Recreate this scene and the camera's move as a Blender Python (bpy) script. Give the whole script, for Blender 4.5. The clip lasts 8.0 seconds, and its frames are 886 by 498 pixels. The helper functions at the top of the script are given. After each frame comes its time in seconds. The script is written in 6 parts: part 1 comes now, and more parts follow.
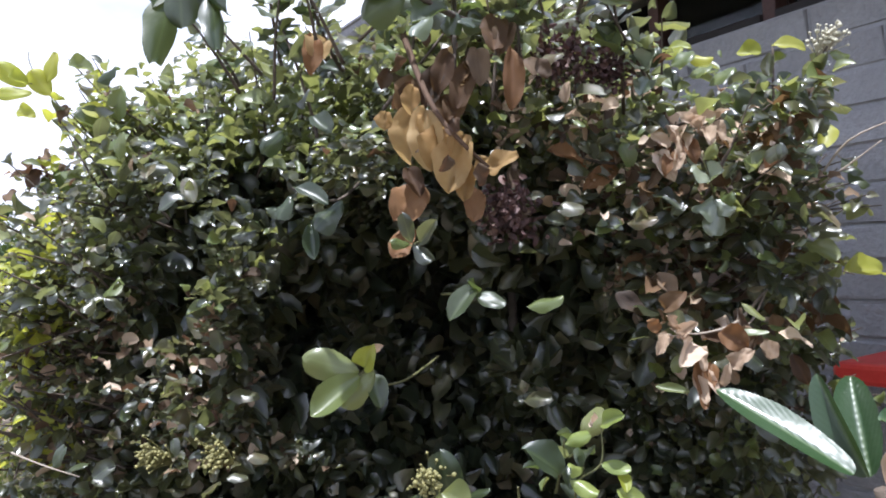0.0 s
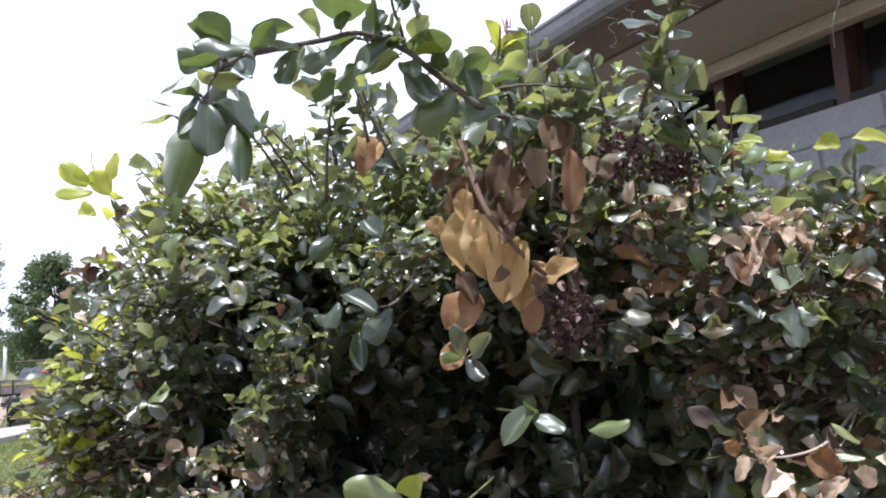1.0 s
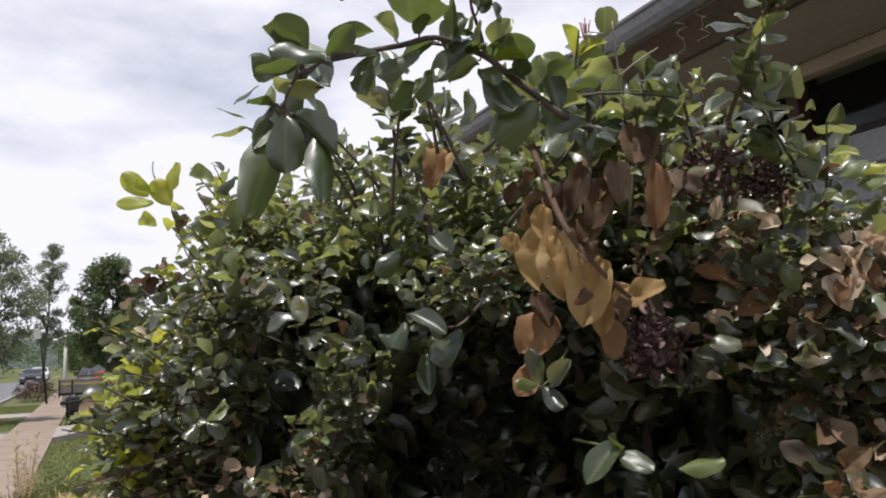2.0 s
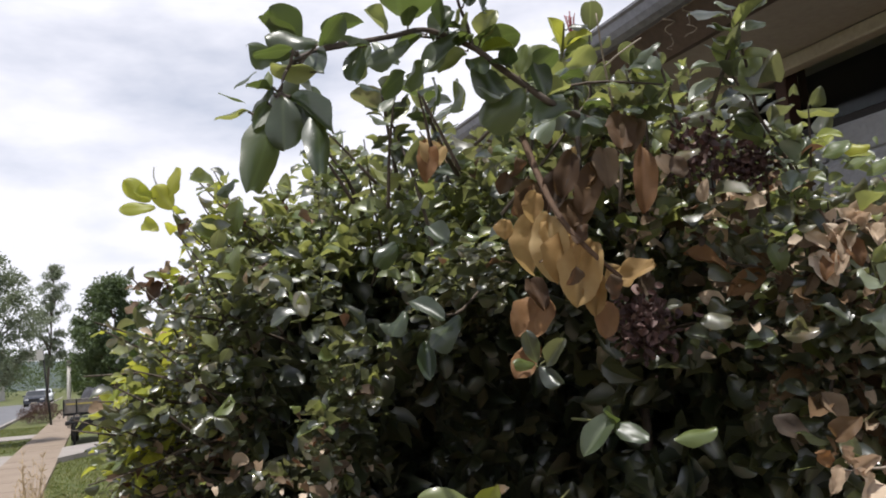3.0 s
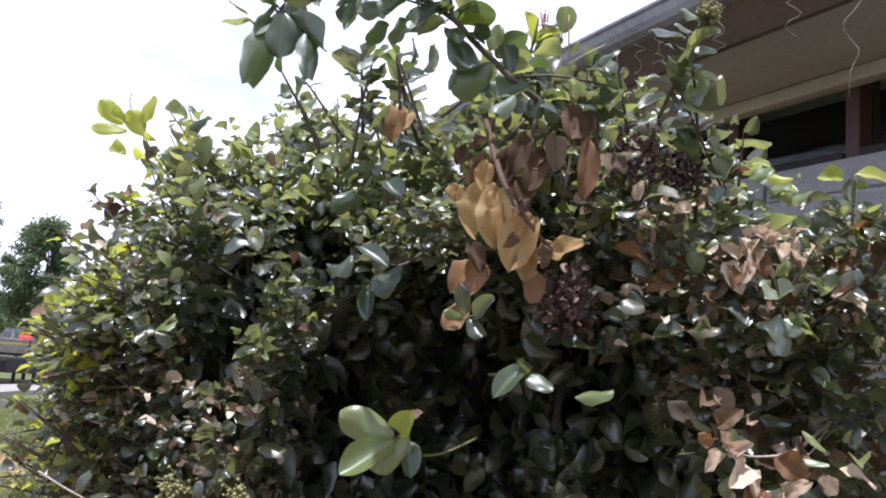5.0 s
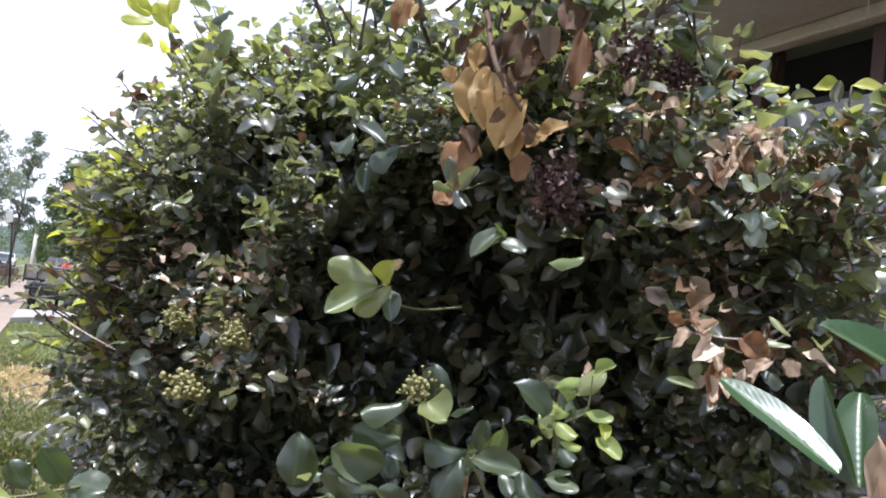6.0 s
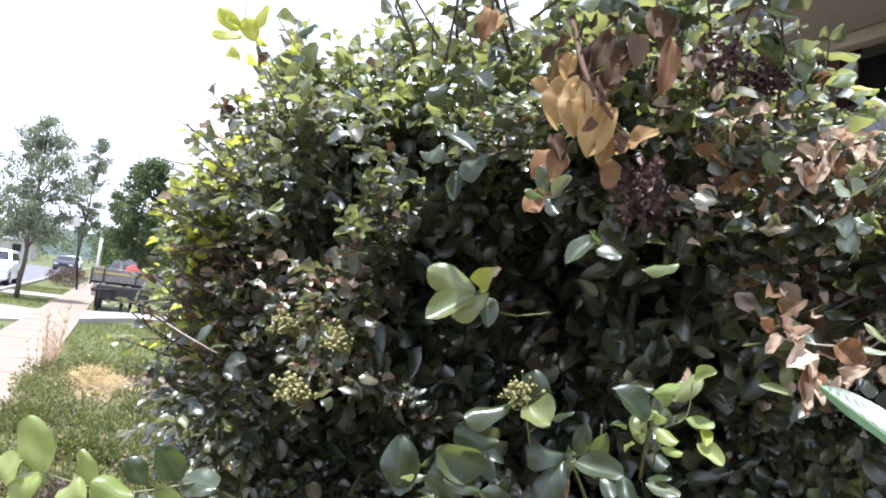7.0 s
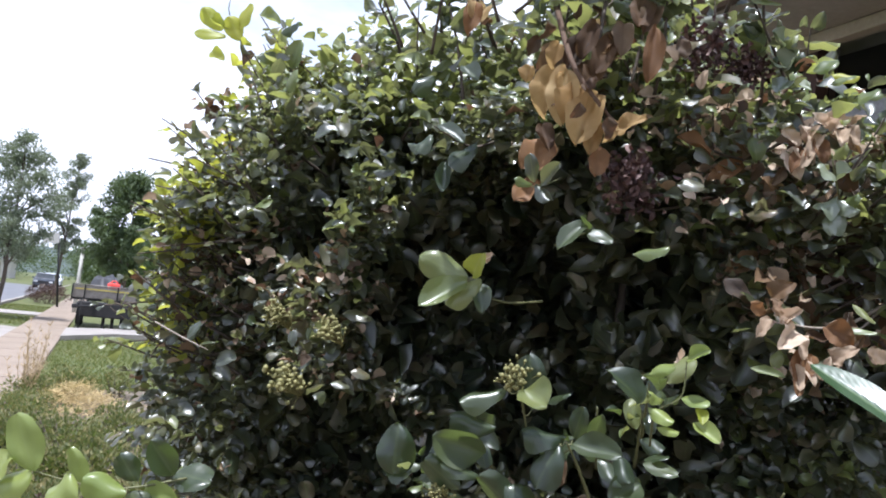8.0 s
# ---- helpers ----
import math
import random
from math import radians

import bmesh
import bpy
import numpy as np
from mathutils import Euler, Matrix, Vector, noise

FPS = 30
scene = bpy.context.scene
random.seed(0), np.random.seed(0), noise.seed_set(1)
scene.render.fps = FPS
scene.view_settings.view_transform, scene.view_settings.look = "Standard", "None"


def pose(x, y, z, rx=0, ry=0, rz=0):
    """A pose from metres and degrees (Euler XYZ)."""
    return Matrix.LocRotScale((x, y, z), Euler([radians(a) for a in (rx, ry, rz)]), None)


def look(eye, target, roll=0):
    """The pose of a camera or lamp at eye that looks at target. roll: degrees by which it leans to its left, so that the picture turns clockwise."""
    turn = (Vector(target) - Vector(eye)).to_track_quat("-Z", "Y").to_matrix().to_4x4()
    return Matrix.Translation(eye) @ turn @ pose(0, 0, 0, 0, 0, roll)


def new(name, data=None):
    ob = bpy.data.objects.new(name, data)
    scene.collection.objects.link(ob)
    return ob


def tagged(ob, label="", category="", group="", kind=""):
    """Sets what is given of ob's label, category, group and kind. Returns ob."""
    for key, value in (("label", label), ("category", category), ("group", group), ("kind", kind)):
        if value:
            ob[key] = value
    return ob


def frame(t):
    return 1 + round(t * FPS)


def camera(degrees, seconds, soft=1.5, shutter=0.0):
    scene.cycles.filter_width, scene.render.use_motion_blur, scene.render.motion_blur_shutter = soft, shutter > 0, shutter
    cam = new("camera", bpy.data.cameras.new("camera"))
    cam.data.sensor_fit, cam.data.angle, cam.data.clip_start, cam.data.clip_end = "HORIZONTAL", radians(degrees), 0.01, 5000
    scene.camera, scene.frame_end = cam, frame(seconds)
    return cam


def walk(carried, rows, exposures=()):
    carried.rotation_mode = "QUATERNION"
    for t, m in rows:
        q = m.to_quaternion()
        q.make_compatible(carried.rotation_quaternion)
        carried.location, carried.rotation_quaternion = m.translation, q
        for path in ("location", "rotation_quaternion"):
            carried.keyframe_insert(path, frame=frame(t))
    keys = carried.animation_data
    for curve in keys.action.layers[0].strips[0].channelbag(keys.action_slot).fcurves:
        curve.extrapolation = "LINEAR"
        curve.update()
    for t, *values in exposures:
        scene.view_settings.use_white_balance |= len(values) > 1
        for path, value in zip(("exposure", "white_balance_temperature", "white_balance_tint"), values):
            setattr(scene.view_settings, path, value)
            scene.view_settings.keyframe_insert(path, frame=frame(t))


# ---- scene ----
cam = camera(59.3, 8.0, soft=1.9)
PATH = [
    (0, (0.006, -0.032, 1.788), (-0.007, 1.968, 1.809), -3.8),
    (0.5, (0.045, 0.004, 1.787), (-0.061, 2.0, 1.87), -4.7),
    (1, (0.019, 0.021, 1.829), (-0.145, 2.002, 2.056), -3.3),
    (1.5, (-0.008, 0.034, 1.85), (-0.227, 2.002, 2.125), -3.2),
    (2, (-0.013, 0.069, 1.848), (-0.3, 2.033, 2.1), -2.2),
    (2.2, (-0.03, 0.084, 1.845), (-0.309, 2.05, 2.083), -4.7),
    (3.3, (-0.001, 0.038, 1.818), (-0.28, 1.998, 2.101), -3.7),
    (3.5, (-0.024, 0.067, 1.85), (-0.251, 2.034, 2.135), -3.6),
    (4, (-0.014, 0.084, 1.815), (-0.068, 2.051, 2.168), -4.7),
    (4.5, (-0.012, 0.05, 1.783), (-0.066, 2.023, 2.104), 0.0),
    (4.7, (-0.014, 0.019, 1.773), (-0.102, 1.994, 2.08), 2.3),
    (5.8, (0.082, -0.074, 1.686), (-0.153, 1.905, 1.858), 6.8),
    (6, (0.075, -0.073, 1.659), (-0.16, 1.908, 1.803), 7.2),
    (6.5, (0.037, -0.084, 1.614), (-0.313, 1.885, 1.635), 8.6),
    (7, (0.027, -0.102, 1.657), (-0.34, 1.86, 1.79), 7.3),
    (7.5, (0.024, -0.098, 1.658), (-0.34, 1.861, 1.828), 6.5),
    (8, (0.02, -0.1, 1.63), (-0.308, 1.866, 1.793), 6.1),
]

EXPOSURES = [(0, 0.73, 5610, 15), (0.6, 0.89, 5610, 15), (1.0, 0.83, 5610, 15), (1.5, 0.45, 5630, 15), (2.0, -0.07, 6240, 13), (3.5, 0.02, 6240, 12), (4.0, 0.01, 6190, 14), (4.5, 0.45, 5680, 18), (5.8, 0.76, 5610, 15), (6.5, 1.11, 5610, 15), (7.0, 1.19, 5580, 15), (7.5, 0.73, 5580, 14), (8.0, 0.65, 5560, 13)]
walk(cam, [(t, look(eye, target, roll)) for t, eye, target, roll in PATH], EXPOSURES)

# ---- world, sun, sky ----
SUN_TO = Vector((-0.05, -0.22, 0.97)).normalized()
world = bpy.data.worlds.new("sky")
scene.world = world
world.use_nodes = True
wn, wl = world.node_tree.nodes, world.node_tree.links
wn.clear()
w_out = wn.new("ShaderNodeOutputWorld")
w_sky = wn.new("ShaderNodeTexSky")
w_sky.sky_type, w_sky.sun_disc = "NISHITA", False
w_sky.sun_elevation = math.asin(SUN_TO.z)
w_sky.sun_rotation = math.atan2(SUN_TO.x, SUN_TO.y)
w_bg = wn.new("ShaderNodeBackground")
w_bg.inputs["Strength"].default_value = 0.10
w_cloud = wn.new("ShaderNodeBackground")
w_cloud.inputs["Color"].default_value = (0.97, 0.96, 1.0, 1)
w_cloud.inputs["Strength"].default_value = 1.05
w_co = wn.new("ShaderNodeTexCoord")
w_map = wn.new("ShaderNodeMapping")
w_map.inputs["Scale"].default_value = (1.0, 1.0, 2.6)
w_noise = wn.new("ShaderNodeTexNoise")
w_noise.inputs["Scale"].default_value, w_noise.inputs["Detail"].default_value = 2.2, 6
w_ramp = wn.new("ShaderNodeValToRGB")
w_ramp.color_ramp.elements[0].position, w_ramp.color_ramp.elements[1].position = 0.50, 0.78
w_sep = wn.new("ShaderNodeSeparateXYZ")
w_low = wn.new("ShaderNodeMath")
w_low.operation = "MULTIPLY_ADD"
w_low.inputs[1].default_value, w_low.inputs[2].default_value = -0.42, 0.42
w_cover = wn.new("ShaderNodeMath")
w_mix = wn.new("ShaderNodeMixShader")
wl.new(w_co.outputs["Generated"], w_map.inputs["Vector"])
wl.new(w_map.outputs["Vector"], w_noise.inputs["Vector"])
wl.new(w_co.outputs["Generated"], w_sep.inputs[0])
wl.new(w_sep.outputs["Z"], w_low.inputs[0])
wl.new(w_low.outputs[0], w_cover.inputs[0])
wl.new(w_noise.outputs["Fac"], w_cover.inputs[1])
wl.new(w_cover.outputs[0], w_ramp.inputs["Fac"])
wl.new(w_ramp.outputs["Color"], w_mix.inputs["Fac"])
wl.new(w_sky.outputs["Color"], w_bg.inputs["Color"])
wl.new(w_bg.outputs["Background"], w_mix.inputs[1])
wl.new(w_cloud.outputs["Background"], w_mix.inputs[2])
wl.new(w_mix.outputs["Shader"], w_out.inputs["Surface"])

sun = new("sun", bpy.data.lights.new("sun", "SUN"))
sun.data.energy, sun.data.angle, sun.data.color = 5.0, radians(0.6), (1.0, 0.95, 0.87)
sun.matrix_world = look(SUN_TO * 30, (0, 0, 0))


# ---- materials ----
def base_material(name):
    m = bpy.data.materials.new(name)
    m.use_nodes = True
    n, l = m.node_tree.nodes, m.node_tree.links
    return m, n, l, n["Principled BSDF"]


def ramp_node(n, stops):
    r = n.new("ShaderNodeValToRGB")
    while len(r.color_ramp.elements) < len(stops):
        r.color_ramp.elements.new(0.5)
    for e, (p, c) in zip(r.color_ramp.elements, stops):
        e.position, e.color = p, (*c, 1)
    return r


def surface(name, dark, light, scale=8.0, rough=0.8, bump=0.3, fine=90.0, metal=0.0, mid=None, varied=0.0, depth=0.004):
    """Mottled surface: broad stains, fine grain and relief, at real-world size."""
    m, n, l, p = base_material(name)
    co = n.new("ShaderNodeNewGeometry")
    big, small = n.new("ShaderNodeTexNoise"), n.new("ShaderNodeTexNoise")
    big.inputs["Scale"].default_value, big.inputs["Detail"].default_value = scale, 6
    small.inputs["Scale"].default_value, small.inputs["Detail"].default_value = fine, 4
    l.new(co.outputs["Position"], big.inputs["Vector"])
    l.new(co.outputs["Position"], small.inputs["Vector"])
    mixv = n.new("ShaderNodeMix")
    mixv.inputs[0].default_value = 0.4
    l.new(big.outputs["Fac"], mixv.inputs[2])
    l.new(small.outputs["Fac"], mixv.inputs[3])
    fac = mixv.outputs[0]
    if varied:
        info = n.new("ShaderNodeObjectInfo")
        add = n.new("ShaderNodeMath")
        add.operation = "MULTIPLY_ADD"
        add.inputs[1].default_value = varied
        l.new(info.outputs["Random"], add.inputs[0])
        l.new(fac, add.inputs[2])
        fac = add.outputs[0]
    stops = [(0.3, dark), (0.7 + varied, light)] if mid is None else [(0.28, dark), (0.5, mid), (0.72 + varied, light)]
    r = ramp_node(n, stops)
    l.new(fac, r.inputs["Fac"])
    l.new(r.outputs["Color"], p.inputs["Base Color"])
    p.inputs["Roughness"].default_value, p.inputs["Metallic"].default_value = rough, metal
    b = n.new("ShaderNodeBump")
    b.inputs["Strength"].default_value, b.inputs["Distance"].default_value = bump, depth
    l.new(small.outputs["Fac"], b.inputs["Height"])
    l.new(b.outputs["Normal"], p.inputs["Normal"])
    return m


def leaf_material(name, stops, rough=0.32, through_light=0.3, glow=(0.30, 0.42, 0.05), rib=(0.25, 0.32, 0.12), ribs=0.22, spec=0.5, mottle=0.35, veins=0.05, wax=0.0):
    """A leaf: colour varied leaf by leaf, pale midrib, mottling, light passing through the blade."""
    m, n, l, p = base_material(name)
    geo, info = n.new("ShaderNodeNewGeometry"), n.new("ShaderNodeObjectInfo")
    add, fr = n.new("ShaderNodeMath"), n.new("ShaderNodeMath")
    add.operation, fr.operation = "ADD", "FRACT"
    l.new(geo.outputs["Random Per Island"], add.inputs[0])
    l.new(info.outputs["Random"], add.inputs[1])
    l.new(add.outputs[0], fr.inputs[0])
    noi = n.new("ShaderNodeTexNoise")
    noi.inputs["Scale"].default_value, noi.inputs["Detail"].default_value = 70, 5
    l.new(geo.outputs["Position"], noi.inputs["Vector"])
    ma = n.new("ShaderNodeMath")
    ma.operation = "MULTIPLY_ADD"
    ma.inputs[1].default_value, ma.inputs[2].default_value = mottle, -mottle / 2
    l.new(noi.outputs["Fac"], ma.inputs[0])
    tot = n.new("ShaderNodeMath")
    tot.use_clamp = True
    l.new(fr.outputs[0], tot.inputs[0])
    l.new(ma.outputs[0], tot.inputs[1])
    r = ramp_node(n, stops)
    l.new(tot.outputs[0], r.inputs["Fac"])
    uv = n.new("ShaderNodeTexCoord")
    sep = n.new("ShaderNodeSeparateXYZ")
    l.new(uv.outputs["UV"], sep.inputs[0])
    off, ab, ribf = n.new("ShaderNodeMath"), n.new("ShaderNodeMath"), n.new("ShaderNodeMapRange")
    off.operation, ab.operation = "SUBTRACT", "ABSOLUTE"
    off.inputs[1].default_value = 0.5
    l.new(sep.outputs["X"], off.inputs[0])
    l.new(off.outputs[0], ab.inputs[0])
    ribf.inputs["From Min"].default_value, ribf.inputs["From Max"].default_value = 0.02, 0.06
    ribf.inputs["To Min"].default_value, ribf.inputs["To Max"].default_value = ribs, 0.0
    l.new(ab.outputs[0], ribf.inputs["Value"])
    mc = n.new("ShaderNodeMix")
    mc.data_type = "RGBA"
    l.new(ribf.outputs[0], mc.inputs[0])
    l.new(r.outputs["Color"], mc.inputs[6])
    mc.inputs[7].default_value = (*rib, 1)
    l.new(mc.outputs[2], p.inputs["Base Color"])
    p.inputs["Roughness"].default_value, p.inputs["Specular IOR Level"].default_value = rough, spec
    p.inputs["Coat Weight"].default_value = wax
    p.inputs["Coat IOR"].default_value = 1.75
    # some leaves keep a fresh wax bloom, others have gone dull
    dull = n.new("ShaderNodeMapRange")
    dull.inputs["To Min"].default_value, dull.inputs["To Max"].default_value = 0.13, 0.46
    spread = n.new("ShaderNodeMath")
    spread.operation = "PINGPONG"
    spread.inputs[1].default_value = 0.125
    l.new(fr.outputs[0], spread.inputs[0])
    dull.inputs["From Max"].default_value = 0.125
    l.new(spread.outputs[0], dull.inputs["Value"])
    l.new(dull.outputs[0], p.inputs["Coat Roughness"])
    rr = n.new("ShaderNodeMapRange")
    rr.inputs["To Min"].default_value, rr.inputs["To Max"].default_value = rough * 0.7, rough * 1.7
    l.new(noi.outputs["Fac"], rr.inputs["Value"])
    l.new(rr.outputs[0], p.inputs["Roughness"])
    # side veins run forwards from the midrib
    vs = n.new("ShaderNodeMath")
    vs.operation = "MULTIPLY_ADD"
    vs.inputs[1].default_value = -0.9
    l.new(ab.outputs[0], vs.inputs[0])
    l.new(sep.outputs["Y"], vs.inputs[2])
    sn, sc = n.new("ShaderNodeMath"), n.new("ShaderNodeMath")
    sc.operation, sn.operation = "MULTIPLY", "SINE"
    sc.inputs[1].default_value = 62
    l.new(vs.outputs[0], sc.inputs[0])
    l.new(sc.outputs[0], sn.inputs[0])
    hb = n.new("ShaderNodeMath")
    hb.operation = "MULTIPLY_ADD"
    hb.inputs[1].default_value = 0.25
    l.new(sn.outputs[0], hb.inputs[0])
    l.new(noi.outputs["Fac"], hb.inputs[2])
    b = n.new("ShaderNodeBump")
    b.inputs["Strength"].default_value, b.inputs["Distance"].default_value = veins, 0.0015
    l.new(hb.outputs[0], b.inputs["Height"])
    l.new(b.outputs["Normal"], p.inputs["Normal"])
    tr = n.new("ShaderNodeBsdfTranslucent")
    tm = n.new("ShaderNodeMix")
    tm.data_type, tm.blend_type = "RGBA", "MIX"
    tm.inputs[0].default_value = 0.6
    l.new(mc.outputs[2], tm.inputs[6])
    tm.inputs[7].default_value = (*glow, 1)
    l.new(tm.outputs[2], tr.inputs["Color"])
    ms = n.new("ShaderNodeMixShader")
    ms.inputs[0].default_value = through_light
    l.new(p.outputs[0], ms.inputs[1])
    l.new(tr.outputs[0], ms.inputs[2])
    l.new(ms.outputs[0], n["Material Output"].inputs["Surface"])
    return m


def glass_material(name, tint=(0.9, 0.95, 0.95), rough=0.02):
    m, n, l, p = base_material(name)
    p.inputs["Base Color"].default_value = (*tint, 1)
    p.inputs["Roughness"].default_value = rough
    p.inputs["Transmission Weight"].default_value = 1.0
    p.inputs["IOR"].default_value = 1.22
    return m


M_LEAF = leaf_material("leathery_leaf", [(0.0, (0.016, 0.027, 0.017)), (0.45, (0.037, 0.046, 0.025)), (0.78, (0.074, 0.076, 0.037)), (0.92, (0.122, 0.112, 0.056)), (1.0, (0.17, 0.135, 0.082))], rough=0.36, through_light=0.38, glow=(0.34, 0.36, 0.12), spec=0.6, wax=0.9, veins=0.13, mottle=0.5)
M_LARGE = leaf_material("large_leaf", [(0.0, (0.022, 0.036, 0.018)), (0.5, (0.038, 0.054, 0.024)), (1.0, (0.064, 0.080, 0.032))], rough=0.36, through_light=0.32, glow=(0.24, 0.32, 0.06), spec=0.5, ribs=0.12, wax=0.42)
M_YOUNG = leaf_material("young_leaf", [(0.0, (0.09, 0.13, 0.04)), (0.5, (0.13, 0.17, 0.05)), (1.0, (0.21, 0.23, 0.075))], rough=0.36, spec=0.8, wax=0.4, through_light=0.45, glow=(0.48, 0.49, 0.13), rib=(0.3, 0.36, 0.13))
# waxy leaf whose base colour is paled to carry the sunlit sheen
M_SHEEN = leaf_material("painted_sheen_leaf", [(0.0, (0.13, 0.16, 0.10)), (1.0, (0.25, 0.28, 0.19))], rough=0.42, spec=0.7, wax=1.0, through_light=0.25, glow=(0.34, 0.40, 0.12), rib=(0.25, 0.3, 0.16))
M_LIME = leaf_material("light_green_leaf", [(0.0, (0.20, 0.26, 0.06)), (1.0, (0.33, 0.38, 0.11))], rough=0.36, spec=0.6, wax=0.4, through_light=0.45, glow=(0.46, 0.56, 0.13), rib=(0.3, 0.36, 0.13))
M_YELLOW = leaf_material("yellowing_leaf", [(0.0, (0.22, 0.27, 0.03)), (1.0, (0.42, 0.42, 0.06))], rough=0.4, spec=0.7, through_light=0.5, glow=(0.72, 0.72, 0.09), rib=(0.45, 0.42, 0.2))
M_DRY = leaf_material("dry_leaf", [(0.0, (0.045, 0.026, 0.016)), (0.5, (0.085, 0.05, 0.027)), (1.0, (0.16, 0.10, 0.052))], rough=0.6, through_light=0.25, glow=(0.45, 0.25, 0.08), rib=(0.17, 0.09, 0.045), spec=0.3, mottle=0.6)
M_TAN = leaf_material("tan_dry_leaf", [(0.0, (0.26, 0.155, 0.062)), (0.5, (0.43, 0.287, 0.125)), (1.0, (0.58, 0.44, 0.235))], rough=0.55, through_light=0.42, glow=(0.74, 0.50, 0.20), rib=(0.22, 0.13, 0.06), spec=0.3, mottle=0.7)
M_PALE_DRY = leaf_material("pale_pink_dry_leaf", [(0.0, (0.38, 0.28, 0.19)), (0.5, (0.54, 0.42, 0.30)), (1.0, (0.68, 0.56, 0.43))], rough=0.55, through_light=0.3, glow=(0.65, 0.42, 0.28), rib=(0.28, 0.16, 0.10), spec=0.3, mottle=0.7)
M_ORANGE = leaf_material("orange_dry_leaf", [(0.0, (0.12, 0.062, 0.028)), (1.0, (0.28, 0.155, 0.07))], rough=0.55, through_light=0.25, glow=(0.55, 0.22, 0.07), rib=(0.2, 0.1, 0.05), spec=0.3, mottle=0.7)
M_DEAD = leaf_material("dead_leaf", [(0.0, (0.045, 0.033, 0.024)), (0.5, (0.105, 0.073, 0.046)), (1.0, (0.23, 0.165, 0.105))], rough=0.65, through_light=0.2, glow=(0.3, 0.12, 0.05), rib=(0.06, 0.035, 0.025), spec=0.3, mottle=0.5)
M_LOQUAT = leaf_material("corrugated_leaf", [(0.0, (0.014, 0.040, 0.012)), (1.0, (0.030, 0.066, 0.020))], rough=0.38, spec=0.5, through_light=0.14, glow=(0.20, 0.30, 0.05), rib=(0.16, 0.22, 0.10), ribs=0.4, veins=0.16, wax=0.42)
M_FAR_LEAF = leaf_material("tree_leaf", [(0.0, (0.045, 0.07, 0.03)), (0.6, (0.07, 0.10, 0.045)), (1.0, (0.11, 0.14, 0.07))], rough=0.5, through_light=0.15, ribs=0.0, veins=0.0)
M_GREY_LEAF = leaf_material("grey_green_tree_leaf", [(0.0, (0.11, 0.13, 0.09)), (1.0, (0.22, 0.25, 0.18))], rough=0.5, through_light=0.3, glow=(0.3, 0.36, 0.14), ribs=0.0, veins=0.0)
M_PLUM = leaf_material("plum_leaf", [(0.0, (0.045, 0.03, 0.03)), (1.0, (0.13, 0.08, 0.06))], rough=0.5, through_light=0.15, glow=(0.2, 0.1, 0.06), ribs=0.0, veins=0.0)
M_SCRUB = leaf_material("scrub_leaf", [(0.0, (0.06, 0.075, 0.025)), (0.6, (0.12, 0.12, 0.045)), (1.0, (0.24, 0.19, 0.08))], rough=0.6, through_light=0.25, ribs=0.0, veins=0.0)
M_STRAW = leaf_material("straw", [(0.0, (0.38, 0.28, 0.12)), (1.0, (0.62, 0.50, 0.26))], rough=0.7, through_light=0.2, glow=(0.6, 0.45, 0.2), ribs=0.0, veins=0.0)
M_GRASS = leaf_material("grass_blade", [(0.0, (0.048, 0.058, 0.015)), (0.6, (0.098, 0.104, 0.028)), (1.0, (0.23, 0.185, 0.07))], rough=0.5, through_light=0.35, ribs=0.0, veins=0.0)
M_BARK = surface("twig_bark", (0.035, 0.025, 0.018), (0.13, 0.10, 0.075), scale=25, rough=0.8, bump=0.6)
M_DEAD_TWIG = surface("dead_brown_twig", (0.05, 0.027, 0.015), (0.12, 0.068, 0.038), scale=30, rough=0.85)
M_GREEN_TWIG = surface("green_twig", (0.08, 0.09, 0.03), (0.17, 0.16, 0.07), scale=30, rough=0.6)
M_PALE_TWIG = surface("dry_twig", (0.20, 0.16, 0.12), (0.42, 0.36, 0.29), scale=30, rough=0.8)
M_GOLD_STALK = surface("golden_dry_stalk", (0.30, 0.21, 0.11), (0.52, 0.40, 0.23), scale=30, rough=0.8)
M_BUD = surface("flower_bud", (0.13, 0.13, 0.042), (0.33, 0.295, 0.115), scale=120, rough=0.6)
M_PINK = surface("pink_bud", (0.45, 0.08, 0.10), (0.62, 0.22, 0.22), scale=120, rough=0.6)
M_MAROON = leaf_material("dried_flower", [(0.0, (0.04, 0.021, 0.02)), (0.8, (0.09, 0.045, 0.04)), (1.0, (0.20, 0.13, 0.11))], rough=0.6, through_light=0.1, glow=(0.2, 0.08, 0.06), ribs=0.0, veins=0.0)
M_PETAL = surface("pale_petal", (0.40, 0.38, 0.27), (0.66, 0.62, 0.48), scale=120, rough=0.6)
M_CONCRETE = surface("pavement_concrete", (0.185, 0.14, 0.10), (0.27, 0.215, 0.16), scale=1.5, rough=0.9, fine=60, mid=(0.23, 0.178, 0.132))
M_DRIVE = surface("driveway_concrete", (0.22, 0.195, 0.175), (0.32, 0.29, 0.26), scale=1.2, rough=0.9, fine=60)
M_ASPHALT = surface("asphalt", (0.09, 0.09, 0.10), (0.17, 0.17, 0.18), scale=0.8, rough=0.85, fine=120)
M_LAWN = surface("lawn_soil", (0.05, 0.065, 0.016), (0.15, 0.13, 0.045), scale=1.3, rough=0.95, fine=40, mid=(0.085, 0.10, 0.026), depth=0.02, bump=0.6)
